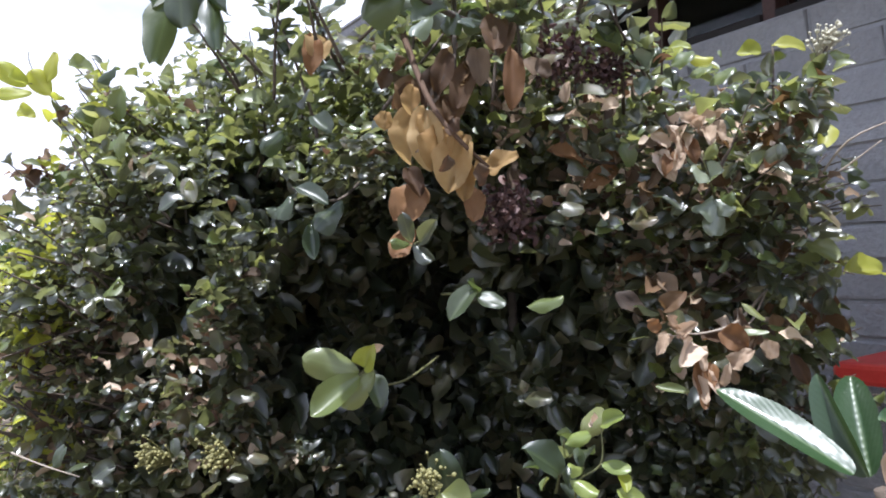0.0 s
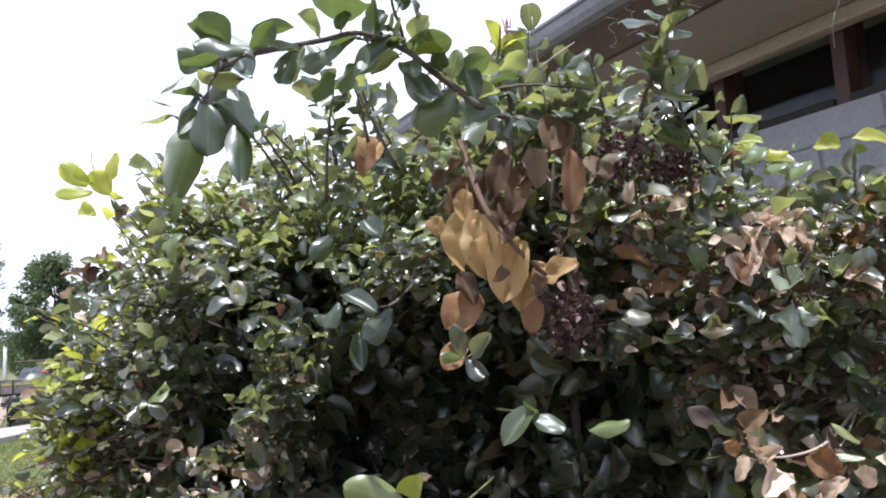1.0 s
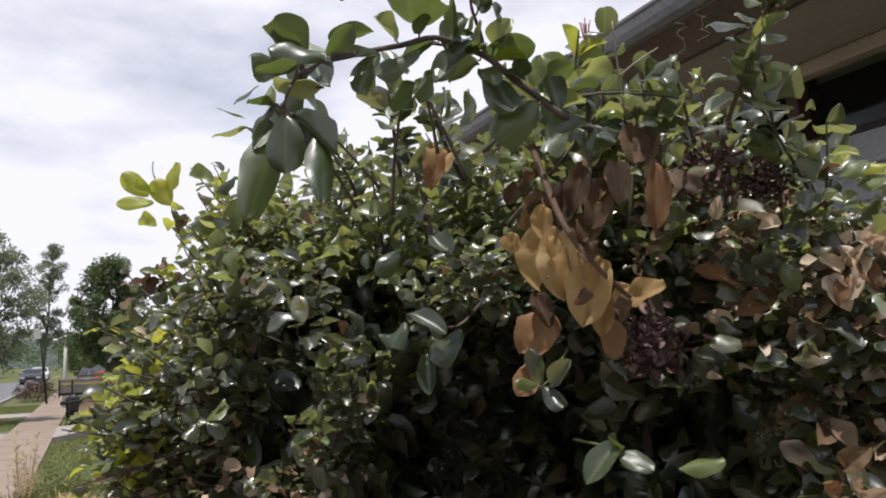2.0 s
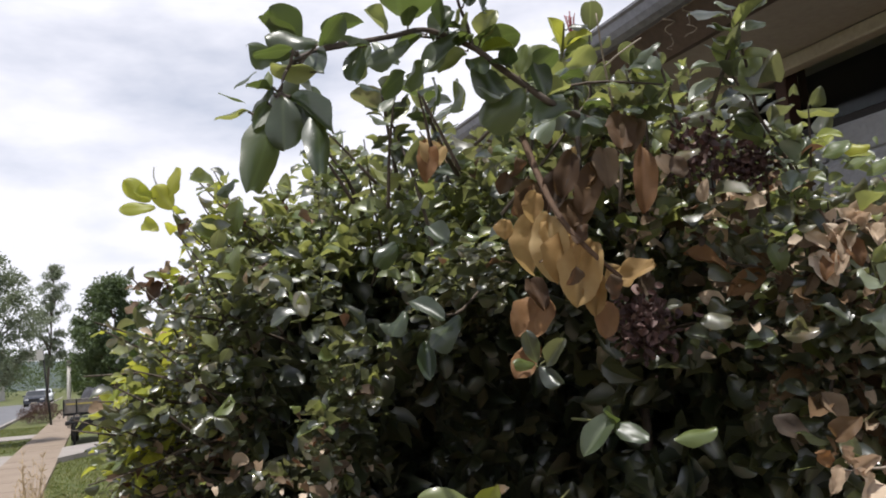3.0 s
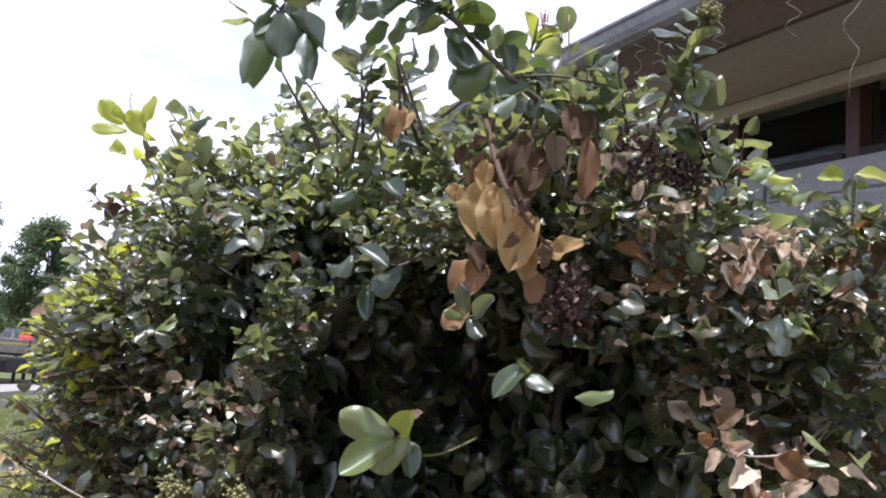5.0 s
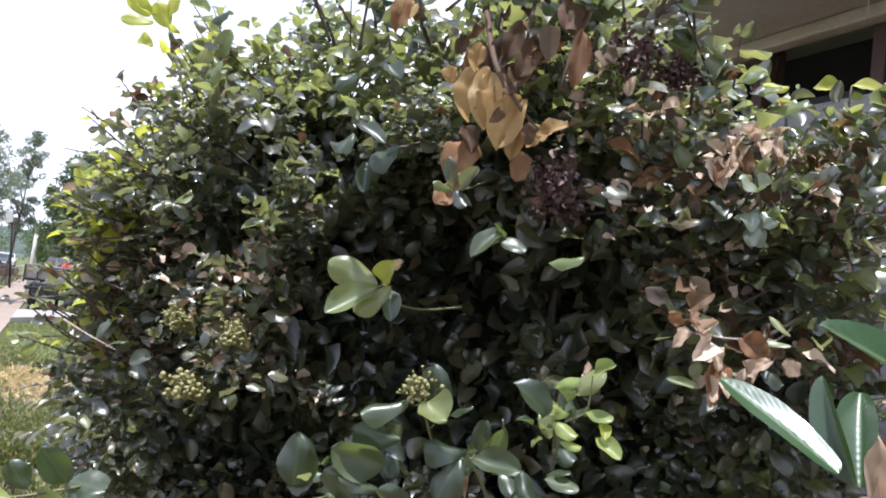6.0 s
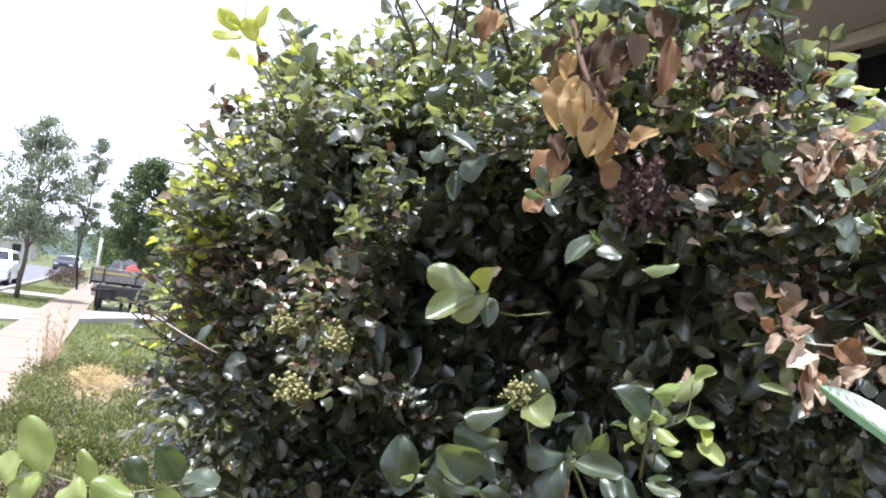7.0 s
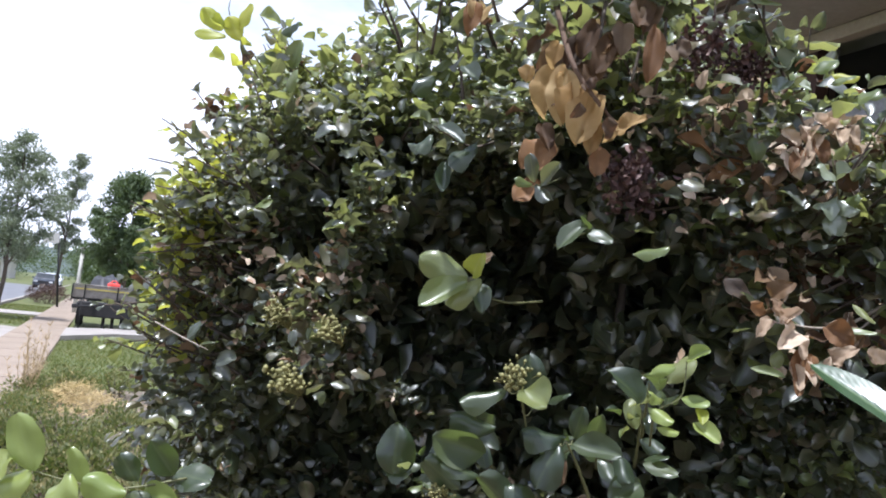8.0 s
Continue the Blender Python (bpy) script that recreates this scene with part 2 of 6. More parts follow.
M_SOIL = surface("garden_soil", (0.06, 0.045, 0.03), (0.19, 0.15, 0.105), scale=3, rough=0.95, fine=45, bump=0.8, depth=0.01)
M_BRICK = surface("painted_brick", (0.19, 0.19, 0.20), (0.32, 0.32, 0.335), scale=9, rough=0.85, fine=70, bump=0.9, varied=0.25, depth=0.008)
M_MORTAR = surface("painted_mortar", (0.23, 0.232, 0.245), (0.33, 0.333, 0.35), scale=9, rough=0.9, fine=120, bump=0.6)
M_SOFFIT = surface("tan_soffit_paint", (0.30, 0.262, 0.215), (0.42, 0.372, 0.31), scale=4, rough=0.7, fine=50)
M_TRIM = surface("worn_trim_paint", (0.34, 0.29, 0.22), (0.48, 0.42, 0.33), scale=9, rough=0.65, fine=70)
M_GUTTER = surface("gutter_paint", (0.10, 0.10, 0.115), (0.25, 0.245, 0.26), scale=9, rough=0.5, fine=60, bump=0.2, mid=(0.19, 0.188, 0.205))
M_ROOF = surface("roof_shingle", (0.10, 0.09, 0.085), (0.22, 0.20, 0.19), scale=3, rough=0.95, fine=70, bump=0.8)
M_MULLION = surface("reddish_mullion_wood", (0.035, 0.014, 0.011), (0.07, 0.028, 0.02), scale=12, rough=0.6)
# brown with the shade under the gutter put into its colour
M_SHADED_FASCIA = surface("shaded_fascia_brown", (0.055, 0.035, 0.024), (0.12, 0.08, 0.055), scale=7, rough=0.7, fine=60)
# near-black in place of the shade of an unlit room
M_UNLIT_ROOM = surface("unlit_room_shade", (0.015, 0.013, 0.013), (0.035, 0.03, 0.03), scale=3, rough=0.9)
M_GLASS = glass_material("window_glass")
M_RED = surface("red_paint", (0.62, 0.045, 0.035), (0.75, 0.085, 0.06), scale=10, rough=0.4, bump=0.1)
M_TYRE = surface("tyre_rubber", (0.012, 0.012, 0.012), (0.035, 0.035, 0.035), scale=20, rough=0.85)
M_STEEL = surface("black_steel", (0.008, 0.008, 0.009), (0.022, 0.020, 0.019), scale=12, rough=0.85)
# grey and yellow dimmed to hold the tree shade over the trailer
M_DIM_GALV = surface("dimmed_grey_steel", (0.13, 0.115, 0.10), (0.25, 0.225, 0.20), scale=9, rough=0.5, metal=0.5)
M_MUTED_YELLOW = surface("muted_yellow_stripe", (0.30, 0.24, 0.05), (0.44, 0.36, 0.09), scale=12, rough=0.55)
M_TARP = surface("black_tarp", (0.015, 0.015, 0.018), (0.05, 0.05, 0.055), scale=8, rough=0.6)
M_WHITE_CAR = surface("white_car_paint", (0.74, 0.74, 0.75), (0.82, 0.82, 0.82), scale=3, rough=0.25, bump=0.02)
M_DARK_CAR = surface("dark_car_paint", (0.03, 0.035, 0.045), (0.06, 0.065, 0.08), scale=3, rough=0.25, bump=0.02)
M_SILVER_CAR = surface("silver_car_paint", (0.45, 0.47, 0.5), (0.58, 0.6, 0.62), scale=3, rough=0.25, bump=0.02)
M_CAR_GLASS = surface("dark_car_glass", (0.02, 0.025, 0.03), (0.04, 0.045, 0.05), scale=3, rough=0.08, bump=0.0)
M_LAMP_GLASS = surface("headlamp", (0.5, 0.5, 0.5), (0.7, 0.7, 0.7), scale=6, rough=0.1, bump=0.0)
M_POLE = surface("pale_pole", (0.38, 0.36, 0.33), (0.52, 0.50, 0.46), scale=6, rough=0.8)
M_HOUSE_WALL = surface("stucco", (0.42, 0.40, 0.37), (0.56, 0.54, 0.50), scale=3, rough=0.9, fine=60)
M_FAR_ROOF = surface("grey_roof", (0.20, 0.20, 0.22), (0.32, 0.32, 0.34), scale=2, rough=0.9)
M_HILL = surface("hazy_hill", (0.06, 0.08, 0.085), (0.10, 0.12, 0.12), scale=0.02, rough=1.0)

# ---- mesh helpers ----
ALONG = math.degrees(math.atan2(0.54, 0.842))
STREET = pose(0, 0, 0, 0, 0, ALONG)          # local x: away from the road towards the house; local y: along the street
rng = np.random.default_rng(7)


def mesh_of(name, bm, material):
    me = bpy.data.meshes.new(name)
    bm.to_mesh(me)
    bm.free()
    if material:
        me.materials.append(material)
    return me


def part(name, bm, material, parent, label=""):
    ob = new(name, mesh_of(name, bm, material) if isinstance(bm, bmesh.types.BMesh) else bm)
    ob.parent = parent
    if label:
        ob["label"] = label
    return ob


def thing(name, m, label, category, group="", kind=""):
    ob = new(name)
    ob.empty_display_size = 0.1
    ob.matrix_world = m
    return tagged(ob, label, category, group, kind)


def solid(name, bm, material, m, label, category="", kind="structure", group=""):
    ob = new(name, mesh_of(name, bm, material))
    ob.matrix_world = m
    return tagged(ob, label, category, group, kind)


def add_box(bm, lo, hi, bevel=0.0, m=None):
    r = bmesh.ops.create_cube(bm, size=1)
    c = [(lo[i] + hi[i]) / 2 for i in range(3)]
    s = [hi[i] - lo[i] for i in range(3)]
    bmesh.ops.scale(bm, vec=s, verts=r["verts"])
    bmesh.ops.translate(bm, vec=c, verts=r["verts"])
    vs = r["verts"]
    if bevel:
        es = list({e for v in vs for e in v.link_edges})
        vs = list({v for f in bmesh.ops.bevel(bm, geom=es, offset=bevel, segments=2, affect="EDGES", profile=0.5)["faces"] for v in f.verts} | {v for v in vs if v.is_valid})
    if m is not None:
        bmesh.ops.transform(bm, matrix=m, verts=vs)
    return bm


def boxy(lo, hi, bevel=0.0, m=None):
    return add_box(bmesh.new(), lo, hi, bevel, m)


def add_tube(bm, pts, radii, sides=6, cap=True):
    """A tapered tube along a line of points."""
    rings = []
    side = Vector((0.31, 0.17, 0.93))
    for i, p in enumerate(pts):
        d = (Vector(pts[min(i + 1, len(pts) - 1)]) - Vector(pts[max(i - 1, 0)])).normalized()
        u = d.cross(side)
        if u.length < 0.1:
            u = d.cross(Vector((1, 0, 0)))
        u.normalize()
        v = d.cross(u)
        r = radii[i] if hasattr(radii, "__len__") else radii
        rings.append([bm.verts.new(Vector(p) + (u * math.cos(k * math.tau / sides) + v * math.sin(k * math.tau / sides)) * r) for k in range(sides)])
    for a, b in zip(rings, rings[1:]):
        for k in range(sides):
            f = bm.faces.new((a[k], a[(k + 1) % sides], b[(k + 1) % sides], b[k]))
            f.smooth = True
    if cap:
        bm.faces.new(rings[0][::-1])
        bm.faces.new(rings[-1])
    return bm


def tube(pts, radii, sides=6):
    return add_tube(bmesh.new(), pts, radii, sides)


def bent(p0, p1, sag, n=8, wob=0.0):
    """Points of a bowed line from p0 to p1."""
    p0, p1 = Vector(p0), Vector(p1)
    out = []
    for i in range(n):
        k = i / (n - 1)
        p = p0.lerp(p1, k) + Vector(sag) * (4 * k * (1 - k))
        if wob and 0 < i < n - 1:
            p += Vector(rng.normal(0, wob, 3))
        out.append(p)
    return out


# ---- leaves ----
def leaf_template(seg=5, fold=0.25, curl=0.15, widest=0.55, twist=0.0, wave=0.0, across=2, lobes=0.0, cup=0.0, crumple=0.0, ridge=0.0, point=0.54):
    """A blade of length 1 along +y and half-width 0.5, folded at the midrib and curled: vertices, faces and uv."""
    vs, uv, fs = [], [], []
    cols = 2 * across + 1
    for i in range(seg + 1):
        t = 0.5 - 0.5 * math.cos(math.pi * i / seg)
        e = t ** (math.log(0.5) / math.log(widest))
        w = max(0.0, 1 - abs(2 * e - 1) ** 2.0) ** point
        w = max(w, 0.03)
        if lobes and 0 < i < seg:
            w *= 1 + lobes * (math.sin(11 * t + 7 * fold) + math.sin(23 * t + 3 * curl))
        for j in range(cols):
            s = (j - across) / across
            x = 0.5 * w * s
            z = fold * abs(x) - curl * t * t + wave * math.sin(t * 9 + s * 2) * abs(s) * 0.12
            z += twist * x * (t - 0.3) - cup * x * x * 2
            z += crumple * w * (math.sin(6.5 * t + 3.1 * s + 4 * twist) + 0.6 * math.sin(14 * t - 5.3 * s + 9 * fold) + 0.5 * math.sin(9 * s + 5 * t))
            # raised panels between the side veins
            z += ridge * math.sin(math.pi * min(1.0, abs(s) * 1.15)) * w * math.sin(88 * (t - 0.18 * abs(s) * w))
            vs.append((x, t, z))
            uv.append((0.5 + 0.5 * s * max(w, 0.1), t))
    for i in range(seg):
        for j in range(cols - 1):
            a = i * cols + j
            fs.append((a, a + 1, a + 1 + cols, a + cols))
    return np.array(vs), np.array(fs), np.array(uv)


LEAVES = [leaf_template(7, f, c, w, tw, wv, 2 if cu else 1, 0.0, cu, 0.0, 0.0, po) for f, c, w, tw, wv, cu, po in ((0.4, 0.4, 0.55, 0.4, 0.8, 1.2, 0.50), (0.9, 0.5, 0.5, -0.6, 0.8, 0.0, 0.52), (-0.3, 0.3, 0.60, 0.7, 1.0, -1.1, 0.46), (0.6, 0.7, 0.57, 0.3, 0.8, 0.0, 0.48), (0.1, -0.4, 0.54, 0.6, 1.2, 1.4, 0.50), (1.1, 0.4, 0.52, -0.5, 0.6, 0.0, 0.54), (0.4, 0.7, 0.58, 0.5, 0.9, 0.8, 0.48), (-0.6, 0.5, 0.56, -0.6, 0.9, 0.0, 0.50))]
PLAIN = [leaf_template(5, f, c, w, tw, wv, 1) for f, c, w, tw, wv in ((0.9, 0.5, 0.55, 0.5, 0.8), (1.6, 0.6, 0.5, -0.9, 0.8), (-0.9, 0.3, 0.6, 1.0, 0.9), (1.1, 0.9, 0.55, 0.4, 0.8), (0.5, -0.5, 0.52, 0.8, 1.3))]
SHRIVELLED = [leaf_template(5, f, c, w, tw, wv, 1, 0.06, 0.0, 0.08) for f, c, w, tw, wv in ((0.8, 0.4, 0.5, 0.7, 0.8), (1.1, -0.3, 0.55, -0.8, 0.6), (0.5, 0.55, 0.5, 0.4, 1.0))]
SIMPLE = [leaf_template(2, 0.4, 0.15, 0.5, 0.0, 0.0, 1), leaf_template(2, 0.2, -0.1, 0.5, 0.4, 0.0, 1)]


def leaf_cloud(name, where, along, facing, length, width, templates, material, parent, label="", pick=None):
    """Many blades in one mesh: arrays of base points, directions, face normals and sizes."""
    where, along, facing = (np.asarray(a, float) for a in (where, along, facing))
    n = len(where)
    along = along / np.linalg.norm(along, axis=1, keepdims=True)
    side = np.cross(along, facing)
    side /= np.linalg.norm(side, axis=1, keepdims=True) + 1e-9
    up = np.cross(side, along)
    pick = np.arange(n) % len(templates) if pick is None else pick
    vv, ff, uu, base = [], [], [], 0
    for k, (tv, tf, tu) in enumerate(templates):
        ids = np.nonzero(pick == k)[0]
        if not len(ids):
            continue
        L, W = length[ids][:, None, None], width[ids][:, None, None]
        v = where[ids][:, None] + side[ids][:, None] * (tv[None, :, 0:1] * W) + along[ids][:, None] * (tv[None, :, 1:2] * L) + up[ids][:, None] * (tv[None, :, 2:3] * W)
        f = tf[None] + (np.arange(len(ids)) * len(tv))[:, None, None] + base
        vv.append(v.reshape(-1, 3))
        ff.append(f.reshape(-1, 4))
        uu.append(np.tile(tu[tf].reshape(-1, 2), (len(ids), 1)))
        base += len(ids) * len(tv)
    v, f, u = np.concatenate(vv), np.concatenate(ff), np.concatenate(uu)
    me = bpy.data.meshes.new(name)
    me.vertices.add(len(v))
    me.vertices.foreach_set("co", v.astype(np.float32).ravel())
    me.loops.add(f.size)
    me.loops.foreach_set("vertex_index", f.astype(np.int32).ravel())
    me.polygons.add(len(f))
    me.polygons.foreach_set("loop_start", np.arange(0, f.size, 4, dtype=np.int32))
    me.polygons.foreach_set("use_smooth", np.ones(len(f), dtype=bool))
    me.uv_layers.new(name="UVMap").data.foreach_set("uv", u.astype(np.float32).ravel())
    me.update(calc_edges=True)
    me.materials.append(material)
    ob = part(name, me, None, parent, label)
    return ob


def unit(v):
    return v / (np.linalg.norm(v, axis=-1, keepdims=True) + 1e-9)


def sprig_leaves(base, direction, length, count, size, rg, spread=0.9, level=1.0):
    """Leaves set spirally round short shoots: base points, directions, normals, lengths."""
    P, D, N, S = [], [], [], []
    for p, d, ln, c, sz in zip(base, unit(direction), length, count, size):
        h = unit(np.cross(d, rg.normal(size=3)))
        g = np.cross(d, h)
        turn = rg.uniform(0, 6.28)
        for i in range(int(c)):
            k = (i + 0.6) / c
            ang = turn + i * 2.4 + rg.normal(0, 0.25)
            rad = h * math.cos(ang) + g * math.sin(ang)
            opening = spread * (1.15 - 0.65 * k)
            dr = d * (0.35 + 0.5 * k) + rad * opening + np.array((0, 0, rg.normal(-0.08, 0.18))) + rg.normal(0, 0.12, 3)
            dr[2] *= level
            dr = unit(dr)
            nn = unit(0.6 * (d - dr * (d @ dr)) + np.array((0, 0, 1.1)) + rg.normal(0, 0.5, 3))
            P.append(p + d * ln * k + rad * 0.004)
            D.append(dr)
            N.append(nn)
            S.append(sz * rg.uniform(0.6, 1.3) * (1.05 - 0.35 * abs(k - 0.45)))
    return np.array(P), np.array(D), np.array(N), np.array(S)


# ---- ground, pavement, road ----
def slab(name, corners, z0, z1, material, label, category="", bevel=0.01):
    """A flat polygon in street coordinates with thickness."""
    bm = bmesh.new()
    vs = [bm.verts.new((a, b, z1)) for a, b in corners]
    f = bm.faces.new(vs)
    if f.normal.z < 0:
        f.normal_flip()
    r = bmesh.ops.extrude_face_region(bm, geom=[f])
    bmesh.ops.translate(bm, vec=(0, 0, z0 - z1), verts=[v for v in r["geom"] if isinstance(v, bmesh.types.BMVert)])
    bmesh.ops.recalc_face_normals(bm, faces=bm.faces)
    return solid(name, bm, material, STREET, label, category)


bm = bmesh.new()
bmesh.ops.create_grid(bm, x_segments=60, y_segments=60, size=900)
for v in bm.verts:
    d = math.hypot(v.co.x, v.co.y)
    v.co.z = -0.03 + (noise.noise(v.co * 0.01) * 0.4 if d > 120 else 0)
solid("ground", bm, M_LAWN, STREET, "sunlit green lawn with worn patches beside the pavement", "lawn")
slab("garden_bed", [(-0.80, -6), (2.0, -6), (2.0, 12.6), (-0.80, 12.2)], -0.05, -0.005, M_SOIL, "bare dry soil and mulch under the garden plants", "soil")
slab("road", [(-12.5, -60), (-4.05, -60), (-4.05, 190), (-12.5, 190)], -0.12, -0.022, M_ASPHALT, "grey asphalt residential street", "road")
slab("kerb", [(-4.05, -60), (-3.87, -60), (-3.87, 190), (-4.05, 190)], -0.1, 0.09, M_DRIVE, "pale concrete kerb along the street", "kerb")
for i in range(52):
    b0 = -8 + i * 1.5
    slab("pavement", [(-2.0, b0 + 0.006), (-0.82, b0 + 0.006), (-0.82, b0 + 1.494), (-2.0, b0 + 1.494)], -0.06, 0.02 + 0.002 * (i % 3), M_CONCRETE, "sun-bleached tan concrete pavement slab", "pavement")
slab("driveway", [(-3.86, 18.6), (-2.01, 20.2), (-2.01, 24.2), (-3.86, 25.4)], -0.06, 0.014, M_DRIVE, "pale concrete driveway apron between pavement and street", "driveway")
slab("driveway", [(-0.81, 21.0), (0.4, 23.1), (5.0, 25.8), (5.0, 28.2), (0.4, 25.5), (-0.81, 24.4)], -0.06, 0.10, M_DRIVE, "raised pale concrete walk with a shaded edge", "walkway")
slab("walkway", [(-3.86, 31.3), (-2.01, 31.5), (-2.01, 33.6), (-3.86, 33.8)], -0.06, 0.014, M_DRIVE, "narrow pale concrete strip across the lawn", "walkway")


# ---- the house beside the shrub ----
WALL_A, SILL_Z, SOFFIT_Z, EAVE_A = 2.0, 2.403, 2.662, 1.60
H0, H1 = -4.0, 2.9
wall = solid("wall_house", boxy((WALL_A - 0.010, H0, -0.05), (WALL_A + 0.2, H1, SILL_Z)), M_MORTAR, STREET, "shaded wall of painted pale grey brick", "wall")
solid("wall_end", boxy((WALL_A + 0.2, H1 - 0.2, -0.05), (WALL_A + 6, H1, SILL_Z + 0.35)), M_HOUSE_WALL, STREET, "plain end wall of the house", "wall")
# added room behind the windows, its darkness put into the surface colour
solid("wall_back", boxy((WALL_A + 3.0, H0, -0.05), (WALL_A + 3.15, H1 - 0.2, SOFFIT_Z + 0.1)), M_UNLIT_ROOM, STREET, "inner wall coloured near-black for the unlit room", "wall")
solid("ceiling", boxy((WALL_A + 0.1, H0, SOFFIT_Z + 0.1), (WALL_A + 3.15, H1 - 0.2, SOFFIT_Z + 0.14)), M_UNLIT_ROOM, STREET, "room ceiling coloured near-black for the unlit room", "ceiling")
solid("soffit", boxy((EAVE_A, H0, SOFFIT_Z), (WALL_A + 0.2, H1 + 0.25, SOFFIT_Z + 0.03)), M_SOFFIT, STREET, "tan painted soffit under the eave", "soffit")
# one slanting board stands for the gutter's underside and the fascia
bm = bmesh.new()
sect = [(EAVE_A - 0.002, SOFFIT_Z - 0.012), (EAVE_A - 0.022, SOFFIT_Z - 0.012), (EAVE_A - 0.10, SOFFIT_Z + 0.060), (EAVE_A - 0.10, SOFFIT_Z + 0.090), (EAVE_A - 0.002, SOFFIT_Z + 0.150)]
ends = [[bm.verts.new((a, b, z)) for a, z in sect] for b in (H0, H1 + 0.25)]
for i in range(len(sect)):
    j = (i + 1) % len(sect)
    bm.faces.new((ends[0][i], ends[0][j], ends[1][j], ends[1][i]))
bm.faces.new(ends[0][::-1])
bm.faces.new(ends[1])
bmesh.ops.recalc_face_normals(bm, faces=bm.faces)
solid("fascia", bm, M_SHADED_FASCIA, STREET, "brown board for shaded gutter underside and fascia", "fascia")
solid("trim", boxy((WALL_A - 0.035, H0, SOFFIT_Z - 0.045), (WALL_A + 0.02, H1, SOFFIT_Z - 0.002), 0.006), M_TRIM, STREET, "worn pale trim board below the soffit", "trim")
bm = bmesh.new()
prof = [(EAVE_A - 0.102 - x, SOFFIT_Z + z) for x, z in ((0.0, 0.062), (0.022, 0.060), (0.042, 0.070), (0.052, 0.088), (0.056, 0.112), (0.064, 0.118), (0.064, 0.126), (0.050, 0.126), (0.046, 0.092), (0.036, 0.078), (0.020, 0.070), (0.0, 0.072))]
lo = [bm.verts.new((a, H0, z)) for a, z in prof]
hi = [bm.verts.new((a, H1 + 0.27, z)) for a, z in prof]
for i in range(len(prof)):
    j = (i + 1) % len(prof)
    bm.faces.new((lo[i], lo[j], hi[j], hi[i]))
bm.faces.new(lo[::-1])
bm.faces.new(hi)
bmesh.ops.recalc_face_normals(bm, faces=bm.faces)
solid("gutter", bm, M_GUTTER, STREET, "weathered grey rain gutter along the eave", "gutter")
bm = bmesh.new()
for z_off in (0.0, 0.03):
    q = [(EAVE_A - 0.09, SOFFIT_Z + 0.105 + z_off), (WALL_A + 3.2, SOFFIT_Z + 1.20 + z_off)]
    if z_off == 0:
        under = [bm.verts.new((a, b, z)) for (a, z) in q for b in (H0, H1 + 0.25)]
    else:
        top = [bm.verts.new((a, b, z)) for (a, z) in q for b in (H0, H1 + 0.25)]
for vs in ((under[0], under[1], under[3], under[2]), (top[0], top[2], top[3], top[1]), (under[0], top[0], top[1], under[1]), (under[2], under[3], top[3], top[2]), (under[0], under[2], top[2], top[0]), (under[1], top[1], top[3], under[3])):
    bm.faces.new(vs)
bmesh.ops.recalc_face_normals(bm, faces=bm.faces)
solid("roof", bm, M_ROOF, STREET, "low sloping shingle roof", "roof")
for k in range(13):
    b0 = 2.20 - k * 0.43
    win = tagged(new("window_%d" % (k + 1)), "narrow dark clerestory window with reddish frame", "window", "clerestory windows", "structure")
    win.matrix_world = STREET
    part("mullion", boxy((WALL_A + 0.02, b0 - 0.022, SILL_Z + 0.002), (WALL_A + 0.12, b0 + 0.022, SOFFIT_Z - 0.002), 0.004), M_MULLION, win)
    # the sill takes the same near-black, its shade put into the colour
    part("window_sill", boxy((WALL_A + 0.01, b0 + 0.024, SILL_Z + 0.003), (WALL_A + 0.14, b0 + 0.406, SILL_Z + 0.03), 0.004), M_UNLIT_ROOM, win)
    g = part("pane", boxy((WALL_A + 0.075, b0 + 0.024, SILL_Z + 0.032), (WALL_A + 0.081, b0 + 0.406, SOFFIT_Z - 0.003)), M_GLASS, win, "dark glass pane")
    g.visible_shadow = False


def brick_mesh(seed):
    r = random.Random(seed)
    bm = boxy((-0.02, -0.196, -0.045), (0.02, 0.196, 0.045), 0.006)
    for v in bm.verts:
        v.co += Vector((r.uniform(-0.004, 0.004), r.uniform(-0.003, 0.003), r.uniform(-0.003, 0.003)))
    return mesh_of("brick", bm, M_BRICK)


BRICKS = [brick_mesh(s) for s in range(5)]
rb = random.Random(4)
for row in range(int(SILL_Z / 0.1)):
    z = SILL_Z - 0.05 - row * 0.1
    if z < 0.9:
        break
    b = -0.6 + (0.2 if row % 2 else 0.0)
    while b < H1 - 0.2:
        o = new("brick", BRICKS[rb.randrange(5)])
        o.matrix_world = STREET @ pose(WALL_A + rb.uniform(-0.003, 0.004), b, z, rb.uniform(-0.4, 0.4), rb.uniform(-0.5, 0.5), 0)
        o.parent = wall
        o.matrix_parent_inverse = wall.matrix_world.inverted()
        b += 0.4

# ---- the shrub ----
shrub = thing("shrub", pose(0, 0, 0), "dense rounded evergreen shrub with leathery leaves and dead brown patches", "shrub")
BODY = [((0.0, 1.76, 1.45), (0.70, 0.77, 0.70)), ((-0.08, 1.68, 0.98), (0.68, 0.60, 0.76)), ((0.12, 1.55, 1.71), (0.52, 0.54, 0.47)), ((-0.385, 1.50, 1.635), (0.375, 0.44, 0.48))]
